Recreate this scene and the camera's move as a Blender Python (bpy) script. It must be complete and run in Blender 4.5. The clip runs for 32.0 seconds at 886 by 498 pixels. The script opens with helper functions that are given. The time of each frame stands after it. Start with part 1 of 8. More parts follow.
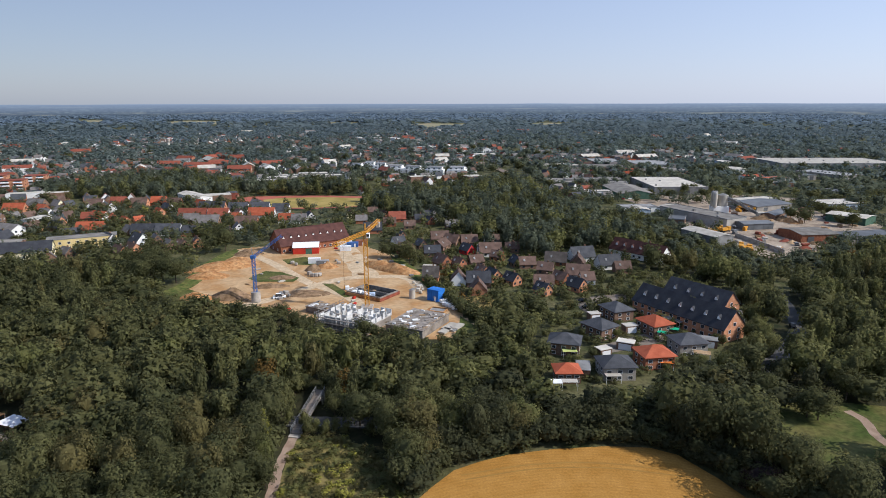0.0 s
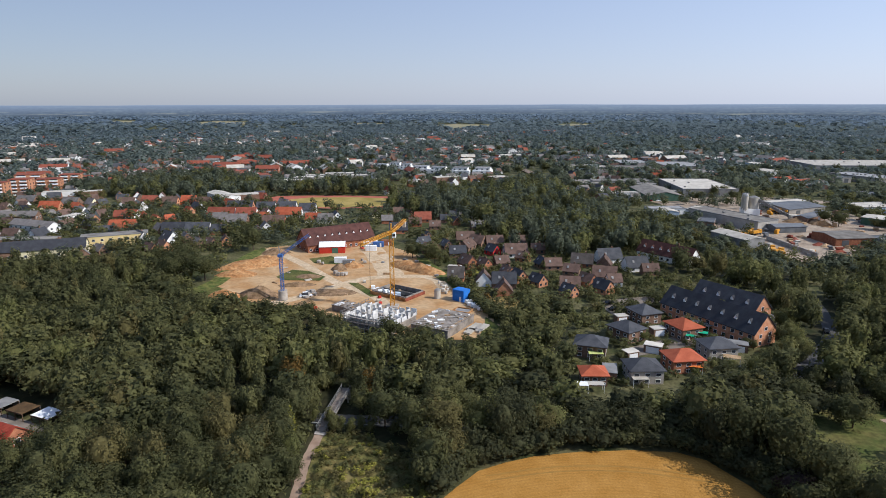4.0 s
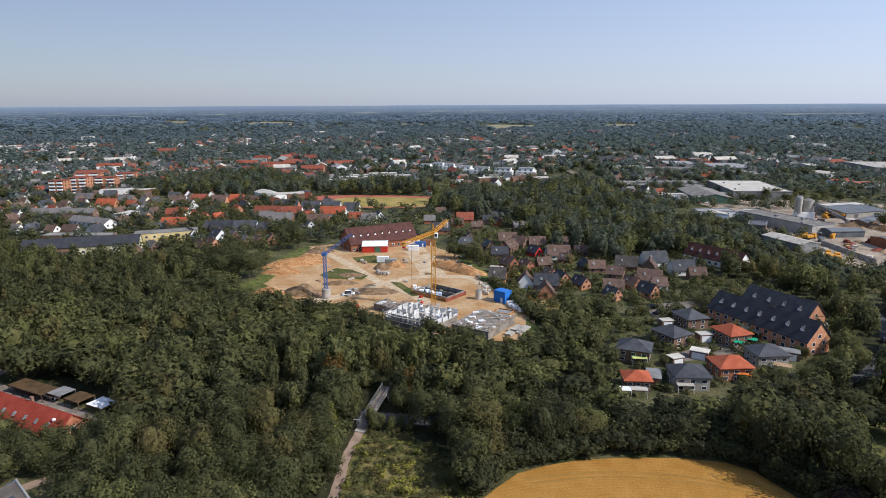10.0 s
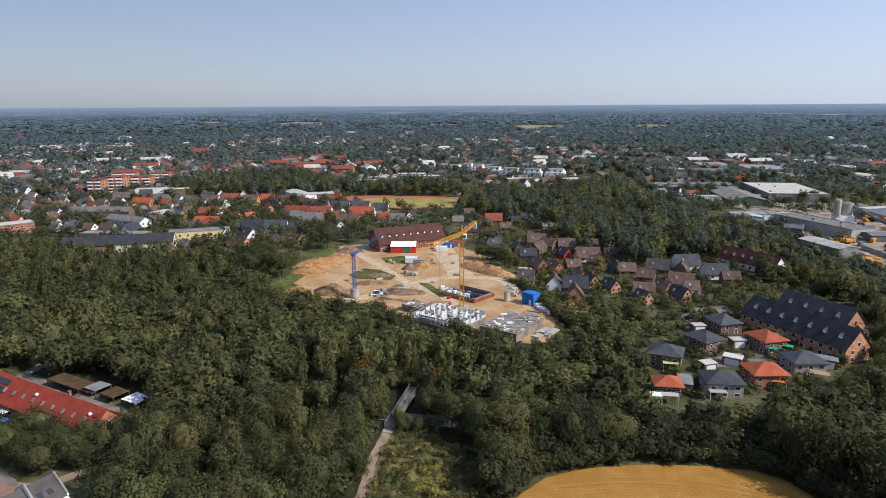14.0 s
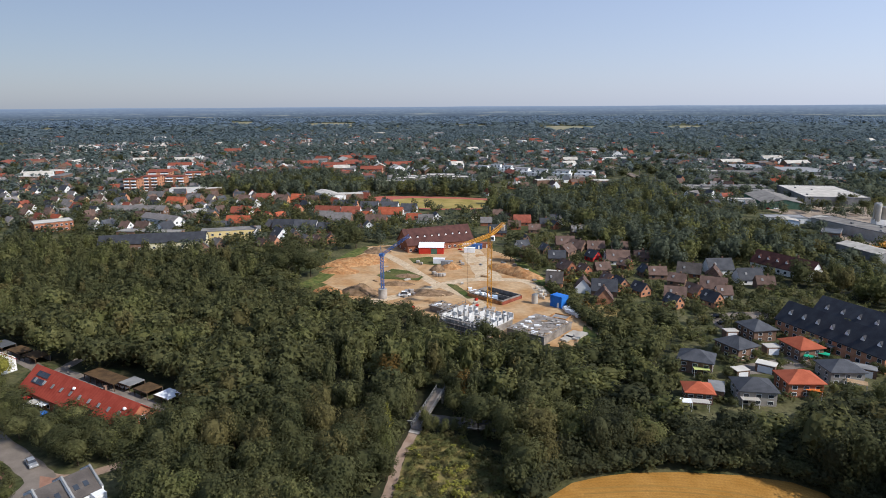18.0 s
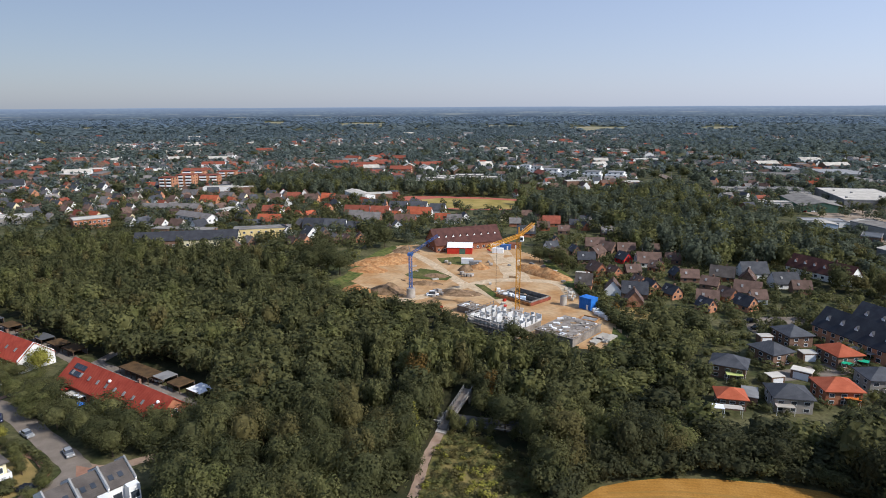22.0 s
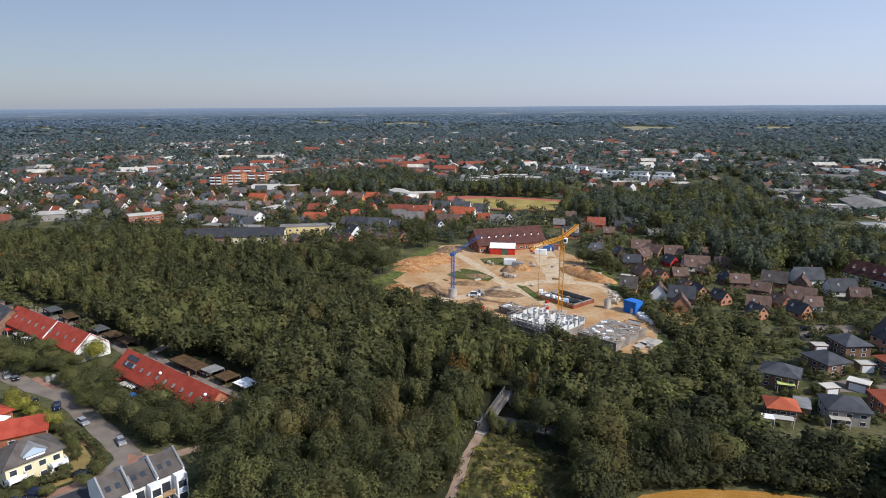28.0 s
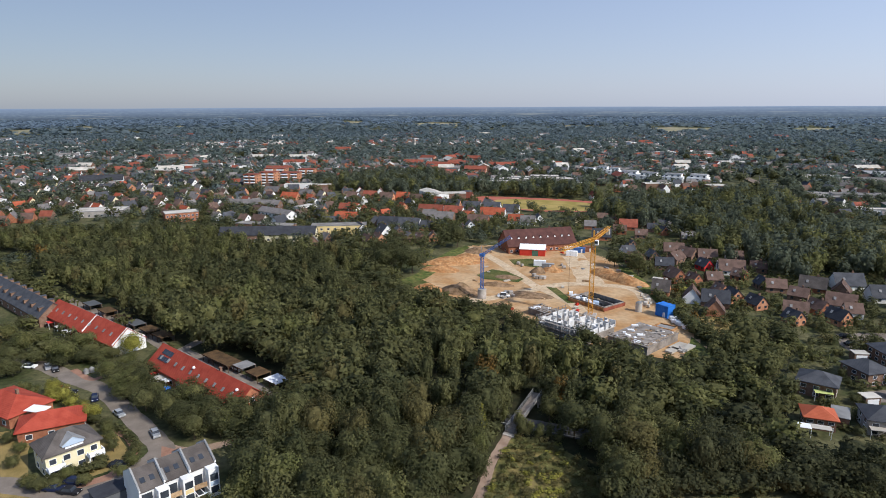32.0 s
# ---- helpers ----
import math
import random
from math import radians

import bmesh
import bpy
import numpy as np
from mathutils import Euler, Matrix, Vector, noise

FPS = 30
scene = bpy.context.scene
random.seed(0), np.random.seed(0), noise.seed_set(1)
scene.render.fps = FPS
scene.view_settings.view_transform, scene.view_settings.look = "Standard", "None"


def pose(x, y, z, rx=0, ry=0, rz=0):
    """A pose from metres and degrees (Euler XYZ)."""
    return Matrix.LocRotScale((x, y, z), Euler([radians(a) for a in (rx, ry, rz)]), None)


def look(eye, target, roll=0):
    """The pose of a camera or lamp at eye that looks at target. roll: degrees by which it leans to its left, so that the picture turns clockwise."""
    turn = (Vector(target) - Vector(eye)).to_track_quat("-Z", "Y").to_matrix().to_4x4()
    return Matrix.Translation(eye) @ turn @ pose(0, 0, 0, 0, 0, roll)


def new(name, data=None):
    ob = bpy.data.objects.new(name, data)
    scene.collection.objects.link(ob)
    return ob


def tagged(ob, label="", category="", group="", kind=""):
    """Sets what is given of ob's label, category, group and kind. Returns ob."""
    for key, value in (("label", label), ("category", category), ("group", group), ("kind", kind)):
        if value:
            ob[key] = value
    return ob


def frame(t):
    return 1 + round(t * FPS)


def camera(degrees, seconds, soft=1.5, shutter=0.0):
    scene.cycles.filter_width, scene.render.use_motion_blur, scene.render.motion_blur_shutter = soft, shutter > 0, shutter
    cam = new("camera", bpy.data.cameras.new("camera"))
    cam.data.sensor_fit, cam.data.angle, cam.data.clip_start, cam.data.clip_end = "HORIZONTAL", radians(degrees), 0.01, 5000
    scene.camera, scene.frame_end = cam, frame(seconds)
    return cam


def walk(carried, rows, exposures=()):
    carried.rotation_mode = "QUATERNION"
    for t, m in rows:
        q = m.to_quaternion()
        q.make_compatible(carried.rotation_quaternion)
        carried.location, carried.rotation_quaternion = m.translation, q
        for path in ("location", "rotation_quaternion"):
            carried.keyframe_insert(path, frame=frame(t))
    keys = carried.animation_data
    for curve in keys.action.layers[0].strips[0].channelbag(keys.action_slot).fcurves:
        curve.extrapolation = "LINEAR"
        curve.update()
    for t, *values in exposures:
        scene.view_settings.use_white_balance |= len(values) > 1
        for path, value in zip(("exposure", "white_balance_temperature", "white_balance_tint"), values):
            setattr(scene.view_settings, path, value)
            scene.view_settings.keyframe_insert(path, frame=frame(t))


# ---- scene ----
cam = camera(70.3, 32.0, soft=0.92)
PATH = [
    (0, (1.378, -1.169, 78.164), (1.347, 0.779, 77.711), -0.1),
    (3, (0.826, -1.133, 77.892), (0.738, 0.813, 77.441), -0.1),
    (6, (1.047, -1.138, 77.924), (0.895, 0.805, 77.476), -0.1),
    (9, (0.978, -1.188, 77.943), (0.759, 0.749, 77.495), -0.2),
    (12, (0.904, -1.09, 78.018), (0.618, 0.838, 77.569), -0.3),
    (14, (0.698, -0.924, 78.224), (0.369, 0.997, 77.777), -0.3),
    (17, (0.641, -0.963, 78.546), (0.247, 0.946, 78.101), -0.3),
    (19, (0.54, -0.926, 78.508), (0.103, 0.974, 78.064), -0.3),
    (21, (0.515, -0.928, 78.45), (0.034, 0.962, 78.007), -0.3),
    (23, (0.222, -0.821, 78.33), (-0.301, 1.058, 77.886), -0.2),
    (25, (0.418, -0.751, 78.386), (-0.148, 1.115, 77.942), -0.3),
    (28, (0.444, -0.726, 78.602), (-0.188, 1.119, 78.158), -0.3),
    (30, (0.364, -0.699, 78.676), (-0.311, 1.131, 78.233), -0.2),
    (32, (0.352, -0.727, 78.64), (-0.368, 1.086, 78.197), -0.2),
]
walk(cam, [(t, look(eye, target, roll)) for t, eye, target, roll in PATH], exposures=[(0, 0.42, 5960, 12), (32, 0.42, 5960, 12)])

# ---- daylight ----
SUN_UP, SUN_TURN = 40.0, -14.0  # degrees above the ground; degrees from +x, counter-clockwise
world = bpy.data.worlds.new("sky")
scene.world = world
world.use_nodes = True
wn, wl = world.node_tree.nodes, world.node_tree.links
sky = wn.new("ShaderNodeTexSky")
sky.sky_type, sky.sun_disc = "NISHITA", False
sky.sun_elevation, sky.sun_rotation = radians(SUN_UP), radians(90 - SUN_TURN)
sky.altitude, sky.air_density, sky.dust_density, sky.ozone_density = 80, 1.0, 0.9, 1.5
wn["Background"].inputs["Strength"].default_value = 0.143
# thin summer haze over the blue, paler towards the horizon
axis, part_z = wn.new("ShaderNodeTexCoord"), wn.new("ShaderNodeSeparateXYZ")
wl.new(axis.outputs["Generated"], part_z.inputs[0])
haze = wn.new("ShaderNodeValToRGB")
haze.color_ramp.elements[0].position, haze.color_ramp.elements[0].color = 0.0, (0.56, 0.60, 0.70, 1)
haze.color_ramp.elements[1].position, haze.color_ramp.elements[1].color = 0.35, (0.325, 0.43, 0.655, 1)
wl.new(part_z.outputs["Z"], haze.inputs["Fac"])
bright = wn.new("ShaderNodeVectorMath")
bright.operation = "SCALE"
sunward = wn.new("ShaderNodeMath")
sunward.operation = "MULTIPLY_ADD"
sunward.inputs[1].default_value, sunward.inputs[2].default_value = 2.5, 4.70
wl.new(part_z.outputs["X"], sunward.inputs[0])
wl.new(sunward.outputs[0], bright.inputs["Scale"])
wl.new(haze.outputs[0], bright.inputs[0])
both = wn.new("ShaderNodeMix")
both.data_type = "RGBA"
both.inputs["Factor"].default_value = 0.8
wl.new(sky.outputs[0], both.inputs["A"])
wl.new(bright.outputs[0], both.inputs["B"])
wl.new(both.outputs["Result"], wn["Background"].inputs[0])
sun = new("sun", bpy.data.lights.new("sun", "SUN"))
sun.data.energy, sun.data.angle, sun.data.color = 3.6, radians(0.55), (1.0, 0.925, 0.80)
_s = Vector((math.cos(radians(SUN_UP)) * math.cos(radians(SUN_TURN)), math.cos(radians(SUN_UP)) * math.sin(radians(SUN_TURN)), math.sin(radians(SUN_UP))))
sun.matrix_world = look(_s * 500, (0, 0, 0))

# ---- materials ----
MATS = {}


def mat(name, a, b=None, rough=0.85, size=3.0, fine=0.0, bump=0.0, vary=0.0, island=0.0, metal=0.0, leaf=0.0, glow=0.0, grain=4.0, spec=0.1):
    """Two base colours mixed by noise of that size in metres, a finer grain, relief, and variation from object to object."""
    if name in MATS:
        return MATS[name]
    m = bpy.data.materials.new(name)
    m.use_nodes = True
    n, l = m.node_tree.nodes, m.node_tree.links
    bsdf = n["Principled BSDF"]
    bsdf.inputs["Roughness"].default_value = rough
    bsdf.inputs["Metallic"].default_value = metal
    bsdf.inputs["Specular IOR Level"].default_value = spec
    geo = n.new("ShaderNodeNewGeometry")
    col = None
    tex = n.new("ShaderNodeTexNoise")
    tex.inputs["Scale"].default_value = 1.0 / size
    tex.inputs["Detail"].default_value = 6
    l.new(geo.outputs["Position"], tex.inputs["Vector"])
    ramp = n.new("ShaderNodeValToRGB")
    ramp.color_ramp.elements[0].position, ramp.color_ramp.elements[1].position = 0.36, 0.64
    ramp.color_ramp.elements[0].color = (*a, 1)
    ramp.color_ramp.elements[1].color = (*(b or a), 1)
    l.new(tex.outputs["Fac"], ramp.inputs["Fac"])
    col = ramp.outputs["Color"]

    def scaled(col, source, amount):
        ma = n.new("ShaderNodeMapRange")
        ma.inputs["To Min"].default_value, ma.inputs["To Max"].default_value = 1 - amount, 1 + amount
        l.new(source, ma.inputs["Value"])
        mx = n.new("ShaderNodeVectorMath")
        mx.operation = "SCALE"
        l.new(col, mx.inputs[0])
        l.new(ma.outputs[0], mx.inputs["Scale"])
        return mx.outputs[0]

    if vary:
        info = n.new("ShaderNodeObjectInfo")
        col = scaled(col, info.outputs["Random"], vary)
    if island:
        col = scaled(col, geo.outputs["Random Per Island"], island)
    if fine:
        t2 = n.new("ShaderNodeTexNoise")
        t2.inputs["Scale"].default_value = grain
        t2.inputs["Detail"].default_value = 4
        l.new(geo.outputs["Position"], t2.inputs["Vector"])
        col = scaled(col, t2.outputs["Fac"], fine)
        if bump:
            bp = n.new("ShaderNodeBump")
            bp.inputs["Strength"].default_value = bump
            bp.inputs["Distance"].default_value = 0.15
            l.new(t2.outputs["Fac"], bp.inputs["Height"])
            l.new(bp.outputs[0], bsdf.inputs["Normal"])
    l.new(col, bsdf.inputs["Base Color"])
    if glow:
        l.new(col, bsdf.inputs["Emission Color"])
        bsdf.inputs["Emission Strength"].default_value = glow
    if leaf:
        tr = n.new("ShaderNodeBsdfTranslucent")
        mixer = n.new("ShaderNodeMixShader")
        mixer.inputs[0].default_value = leaf
        l.new(col, tr.inputs["Color"])
        l.new(bsdf.outputs[0], mixer.inputs[1])
        l.new(tr.outputs[0], mixer.inputs[2])
        l.new(mixer.outputs[0], n["Material Output"].inputs[0])
    MATS[name] = m
    return m


def roof_mat(name, a, b, rough=0.7):
    """Roof tiles: courses across the slope, mottled by age."""
    if name in MATS:
        return MATS[name]
    m = mat(name, a, b, rough=rough, size=2.5, fine=0.18, vary=0.16)
    n, l = m.node_tree.nodes, m.node_tree.links
    wave = n.new("ShaderNodeTexWave")
    wave.bands_direction = "Z"
    wave.inputs["Scale"].default_value = 1.6
    wave.inputs["Distortion"].default_value = 0.6
    geo = n.new("ShaderNodeNewGeometry")
    l.new(geo.outputs["Position"], wave.inputs["Vector"])
    bp = n.new("ShaderNodeBump")
    bp.inputs["Strength"].default_value, bp.inputs["Distance"].default_value = 0.35, 0.06
    l.new(wave.outputs["Fac"], bp.inputs["Height"])
    l.new(bp.outputs[0], n["Principled BSDF"].inputs["Normal"])
    return m


M_GROUND = mat("ground_cover", (0.042, 0.050, 0.018), (0.115, 0.105, 0.05), size=9, grain=0.75, fine=0.9, bump=0.3)
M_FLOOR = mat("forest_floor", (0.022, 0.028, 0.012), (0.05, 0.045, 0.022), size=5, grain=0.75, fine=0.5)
M_GRASS = mat("meadow_grass", (0.055, 0.075, 0.017), (0.125, 0.112, 0.038), size=8, grain=0.75, fine=0.8, bump=0.3)
M_WHEAT = mat("ripe_wheat", (0.325, 0.160, 0.032), (0.385, 0.20, 0.048), size=5, grain=2.2, fine=0.4, bump=0.5)
def wheat_rows():
    """Curved drill rows and tractor lines in the crop."""
    n, l = M_WHEAT.node_tree.nodes, M_WHEAT.node_tree.links
    geo, shift = n.new("ShaderNodeNewGeometry"), n.new("ShaderNodeMapping")
    shift.inputs["Location"].default_value = (-30, -52, 0)
    l.new(geo.outputs["Position"], shift.inputs["Vector"])
    wave = n.new("ShaderNodeTexWave")
    wave.wave_type, wave.rings_direction = "RINGS", "Z"
    wave.inputs["Scale"].default_value, wave.inputs["Distortion"].default_value, wave.inputs["Detail"].default_value = 0.30, 1.2, 3
    l.new(shift.outputs[0], wave.inputs["Vector"])
    ramp = n.new("ShaderNodeMapRange")
    ramp.inputs["To Min"].default_value, ramp.inputs["To Max"].default_value = 0.94, 1.04
    l.new(wave.outputs["Fac"], ramp.inputs["Value"])
    bsdf = n["Principled BSDF"]
    old = bsdf.inputs["Base Color"].links[0].from_socket
    mx = n.new("ShaderNodeVectorMath")
    mx.operation = "SCALE"
    l.new(old, mx.inputs[0])
    l.new(ramp.outputs[0], mx.inputs["Scale"])
    l.new(mx.outputs[0], bsdf.inputs["Base Color"])


wheat_rows()
M_SAND = mat("building_sand", (0.37, 0.205, 0.085), (0.47, 0.32, 0.175), size=11, grain=0.5, fine=0.4, bump=0.5)
M_SOIL = mat("dug_soil", (0.31, 0.145, 0.055), (0.43, 0.245, 0.11), size=3, grain=0.75, fine=0.9, bump=0.8)
M_SOIL_DARK = mat("brown_soil", (0.15, 0.095, 0.05), (0.26, 0.17, 0.10), size=3, grain=0.75, fine=0.9, bump=0.6)
M_TRACK = mat("sand_track", (0.45, 0.33, 0.20), (0.54, 0.42, 0.28), size=5, grain=0.75, fine=0.5, bump=0.2)
M_PATH = mat("gravel_path", (0.25, 0.17, 0.12), (0.33, 0.24, 0.175), size=3, fine=0.2)
M_ASPHALT = mat("asphalt", (0.075, 0.072, 0.07), (0.11, 0.105, 0.10), size=6, fine=0.15)
M_PAVING = mat("concrete_paving", (0.165, 0.138, 0.112), (0.230, 0.192, 0.156), size=4, fine=0.15)
M_BRICKPAVE = mat("red_paving", (0.26, 0.14, 0.095), (0.33, 0.19, 0.13), size=2, fine=0.2)
M_YARD = mat("yard_ground", (0.235, 0.18, 0.13), (0.37, 0.30, 0.225), size=9, grain=0.75, fine=0.6)
M_BARK = mat("bark", (0.07, 0.05, 0.035), (0.11, 0.085, 0.06), size=0.6)
LEAVES = [
    mat("leaves_dark", (0.081, 0.087, 0.037), (0.116, 0.116, 0.050), size=7, island=0.26, leaf=0.5),
    mat("leaves_mid", (0.108, 0.110, 0.045), (0.149, 0.146, 0.060), size=7, island=0.26, leaf=0.5),
    mat("leaves_light", (0.135, 0.141, 0.050), (0.188, 0.182, 0.071), size=7, island=0.26, leaf=0.5),
    mat("leaves_yellow", (0.21, 0.20, 0.040), (0.27, 0.25, 0.052), size=5, island=0.4, leaf=0.3),
    mat("leaves_rust", (0.13, 0.080, 0.022), (0.17, 0.105, 0.03), size=5, island=0.4, leaf=0.3),
    mat("leaves_copper", (0.030, 0.020, 0.018), (0.045, 0.028, 0.024), size=5, island=0.4, leaf=0.1),
    # distance haze put into the leaf colour: paler and bluer for farther woods
    mat("leaves_haze_mid", (0.100, 0.128, 0.112), (0.145, 0.172, 0.150), size=60, island=0.12, leaf=0.4),
    # slight blue tint for tree belts and town trees: haze put into the colour
    mat("leaves_haze_slight", (0.096, 0.112, 0.074), (0.136, 0.150, 0.096), size=7, island=0.25, leaf=0.5),
    mat("leaves_haze_far", (0.115, 0.152, 0.160), (0.155, 0.192, 0.200), size=90, island=0.12, leaf=0.4),
    mat("leaves_haze_farthest", (0.145, 0.195, 0.245), (0.18, 0.235, 0.285), size=140, island=0.1, leaf=0.4),
    mat("leaves_olive", (0.125, 0.112, 0.045), (0.168, 0.145, 0.058), size=7, island=0.26, leaf=0.5),
    # leaves_dark dimmed: shade on the trees by the wheat put into the colour
    mat("leaves_shaded", (0.056, 0.060, 0.030), (0.082, 0.084, 0.040), size=7, island=0.26, leaf=0.45),
]

R_SLATE = roof_mat("slate_grey_tiles", (0.056, 0.058, 0.064), (0.083, 0.085, 0.091))
R_ANTHRA = roof_mat("anthracite_tiles", (0.040, 0.041, 0.047), (0.056, 0.058, 0.064))
R_RED = roof_mat("orange_red_tiles", (0.31, 0.076, 0.036), (0.39, 0.105, 0.052))
R_CLAY = roof_mat("clay_red_tiles", (0.20, 0.058, 0.036), (0.27, 0.085, 0.052))
R_BRIGHT = roof_mat("bright_red_tiles", (0.27, 0.045, 0.026), (0.34, 0.064, 0.038))
R_BROWN = roof_mat("brown_tiles", (0.105, 0.068, 0.052), (0.155, 0.10, 0.078))
R_GREY = roof_mat("weathered_grey_tiles", (0.145, 0.132, 0.122), (0.21, 0.19, 0.175))
R_TAUPE = roof_mat("taupe_grey_tiles", (0.080, 0.068, 0.060), (0.125, 0.108, 0.095))
R_MAROON = roof_mat("maroon_tiles", (0.065, 0.030, 0.025), (0.10, 0.045, 0.036))
W_BRICK = mat("red_brick", (0.26, 0.10, 0.055), (0.36, 0.155, 0.085), size=1.2, fine=0.2, vary=0.2)
W_BROWN = mat("brown_brick", (0.16, 0.095, 0.065), (0.23, 0.145, 0.10), size=1.0, fine=0.25, vary=0.15)
W_ORANGE = mat("orange_brick", (0.42, 0.19, 0.10), (0.52, 0.26, 0.15), size=1.2, fine=0.15, vary=0.15)
W_WHITE = mat("white_render", (0.70, 0.69, 0.66), (0.80, 0.79, 0.76), size=4, fine=0.05, vary=0.08)
W_CREAM = mat("cream_render", (0.66, 0.58, 0.36), (0.74, 0.66, 0.44), size=4, fine=0.05)
W_GREYR = mat("grey_render", (0.29, 0.265, 0.23), (0.38, 0.35, 0.31), size=4, fine=0.1, vary=0.2)
W_BLUE = mat("pale_blue_render", (0.38, 0.46, 0.56), (0.44, 0.52, 0.62), size=4, fine=0.05)
W_YELLOW = mat("yellow_render", (0.62, 0.47, 0.20), (0.70, 0.55, 0.27), size=4, fine=0.05)
W_RED = mat("red_paint", (0.48, 0.03, 0.03), (0.55, 0.05, 0.04), size=3, fine=0.05)
W_BLOCK = mat("lime_block", (0.46, 0.45, 0.43), (0.62, 0.61, 0.585), size=1.5, fine=0.15, vary=0.2)
M_STRAW = mat("flattened_straw", (0.26, 0.14, 0.035), (0.32, 0.18, 0.045), size=2)
M_WHITE = mat("white_paint", (0.74, 0.74, 0.73), (0.82, 0.82, 0.81), size=2, fine=0.04)
M_GLASS = mat("window_glass", (0.03, 0.036, 0.045), (0.05, 0.058, 0.07), rough=0.08, size=2, spec=0.5)
M_CONC = mat("raw_concrete", (0.30, 0.265, 0.225), (0.43, 0.39, 0.34), size=3, fine=0.3, grain=0.8, bump=0.2)
M_CONC_DARK = mat("weathered_concrete", (0.175, 0.15, 0.125), (0.29, 0.255, 0.22), size=2.5, fine=0.5, grain=0.7)
M_FLAT = mat("flat_roof_gravel", (0.17, 0.155, 0.135), (0.26, 0.24, 0.21), size=5, fine=0.3, grain=0.3, vary=0.25)
M_FLATW = mat("pale_roof_sheet", (0.40, 0.365, 0.305), (0.53, 0.49, 0.42), size=7, fine=0.3, grain=0.3, vary=0.15)
M_METAL = mat("grey_sheet_metal", (0.20, 0.195, 0.185), (0.28, 0.275, 0.265), rough=0.65, size=5, fine=0.2, grain=0.4, vary=0.2)
M_DARKMET = mat("dark_sheet_roof", (0.10, 0.105, 0.11), (0.15, 0.155, 0.16), rough=0.55, size=6, fine=0.1, vary=0.2)
M_CRANE = mat("crane_yellow", (0.54, 0.25, 0.03), (0.62, 0.30, 0.045), rough=0.5, size=2)
M_CRANEB = mat("crane_blue", (0.05, 0.12, 0.32), (0.075, 0.16, 0.38), rough=0.5, size=2)
M_BLUE = mat("container_blue", (0.025, 0.14, 0.46), (0.04, 0.18, 0.55), rough=0.5, size=2, fine=0.06)
M_SHEDRED = mat("shed_red", (0.42, 0.035, 0.02), (0.50, 0.05, 0.03), rough=0.6, size=2, fine=0.08)
M_GREEN = mat("door_green", (0.06, 0.12, 0.08), (0.09, 0.15, 0.11), size=2)
M_TIMBER = mat("timber", (0.30, 0.20, 0.11), (0.42, 0.29, 0.17), size=1, fine=0.2, vary=0.2)
M_TYRE = mat("rubber", (0.02, 0.02, 0.02), (0.03, 0.03, 0.03), size=1)

# ---- building blocks ----
def part(name, bm, material, parent=None, label=""):
    """Links a bmesh, or a ready mesh, as one mesh object under its parent."""
    if isinstance(bm, bmesh.types.BMesh):
        me = bpy.data.meshes.new(name)
        bm.to_mesh(me)
        bm.free()
    else:
        me = bm
    if material is not None and not me.materials:
        me.materials.append(material)
    ob = new(name, me)
    if parent is not None:
        ob.parent = parent
    if label:
        ob["label"] = label
    return ob


def thing(name, x, y, z=0.0, rz=0.0, label="", category="", group="", kind=""):
    ob = new(name)
    ob.matrix_world = pose(x, y, z, 0, 0, rz)
    return tagged(ob, label, category, group, kind)


def box(bm, cx, cy, z0, sx, sy, sz, rz=0.0, lean=0.0, bevel=0.0):
    m = Matrix.Translation((cx, cy, z0 + sz / 2)) @ Euler((0, radians(lean), radians(rz))).to_matrix().to_4x4() @ Matrix.Diagonal((sx, sy, sz, 1))
    got = bmesh.ops.create_cube(bm, size=1, matrix=m)
    if bevel:
        bmesh.ops.bevel(bm, geom=list({e for v in got["verts"] for e in v.link_edges}), offset=bevel, segments=1, affect="EDGES")
    return got["verts"]


def boxes(*rows, bevel=0.0):
    bm = bmesh.new()
    for r in rows:
        box(bm, *r, bevel=bevel)
    return bm


def beam(bm, a, b, w):
    """A square bar from a to b."""
    a, b = Vector(a), Vector(b)
    d = b - a
    m = Matrix.Translation((a + b) / 2) @ d.to_track_quat("Z", "Y").to_matrix().to_4x4() @ Matrix.Diagonal((w, w, d.length, 1))
    bmesh.ops.create_cube(bm, size=1, matrix=m)


def tube(bm, x, y, z0, h, r0, r1=None, n=12):
    bmesh.ops.create_cone(bm, cap_ends=True, segments=n, radius1=r0, radius2=r0 if r1 is None else r1, depth=h, matrix=Matrix.Translation((x, y, z0 + h / 2)))


def prism(bm, outline, x0, x1):
    """An outline in (y, z) drawn out along x."""
    a = [bm.verts.new((x0, y, z)) for y, z in outline]
    b = [bm.verts.new((x1, y, z)) for y, z in outline]
    n = len(outline)
    bm.faces.new(a[::-1])
    bm.faces.new(b)
    for i in range(n):
        bm.faces.new((a[i], a[(i + 1) % n], b[(i + 1) % n], b[i]))
    bmesh.ops.recalc_face_normals(bm, faces=bm.faces)


def sheet(name, pts, z, material, label="", category="", kind="structure", thick=0.0):
    bm = bmesh.new()
    vs = [bm.verts.new((x, y, z)) for x, y in pts]
    f = bm.faces.new(vs)
    f.normal_update()
    if f.normal.z < 0:
        f.normal_flip()
    bmesh.ops.triangulate(bm, faces=bm.faces[:])
    return tagged(part(name, bm, material), label, category, "", kind)


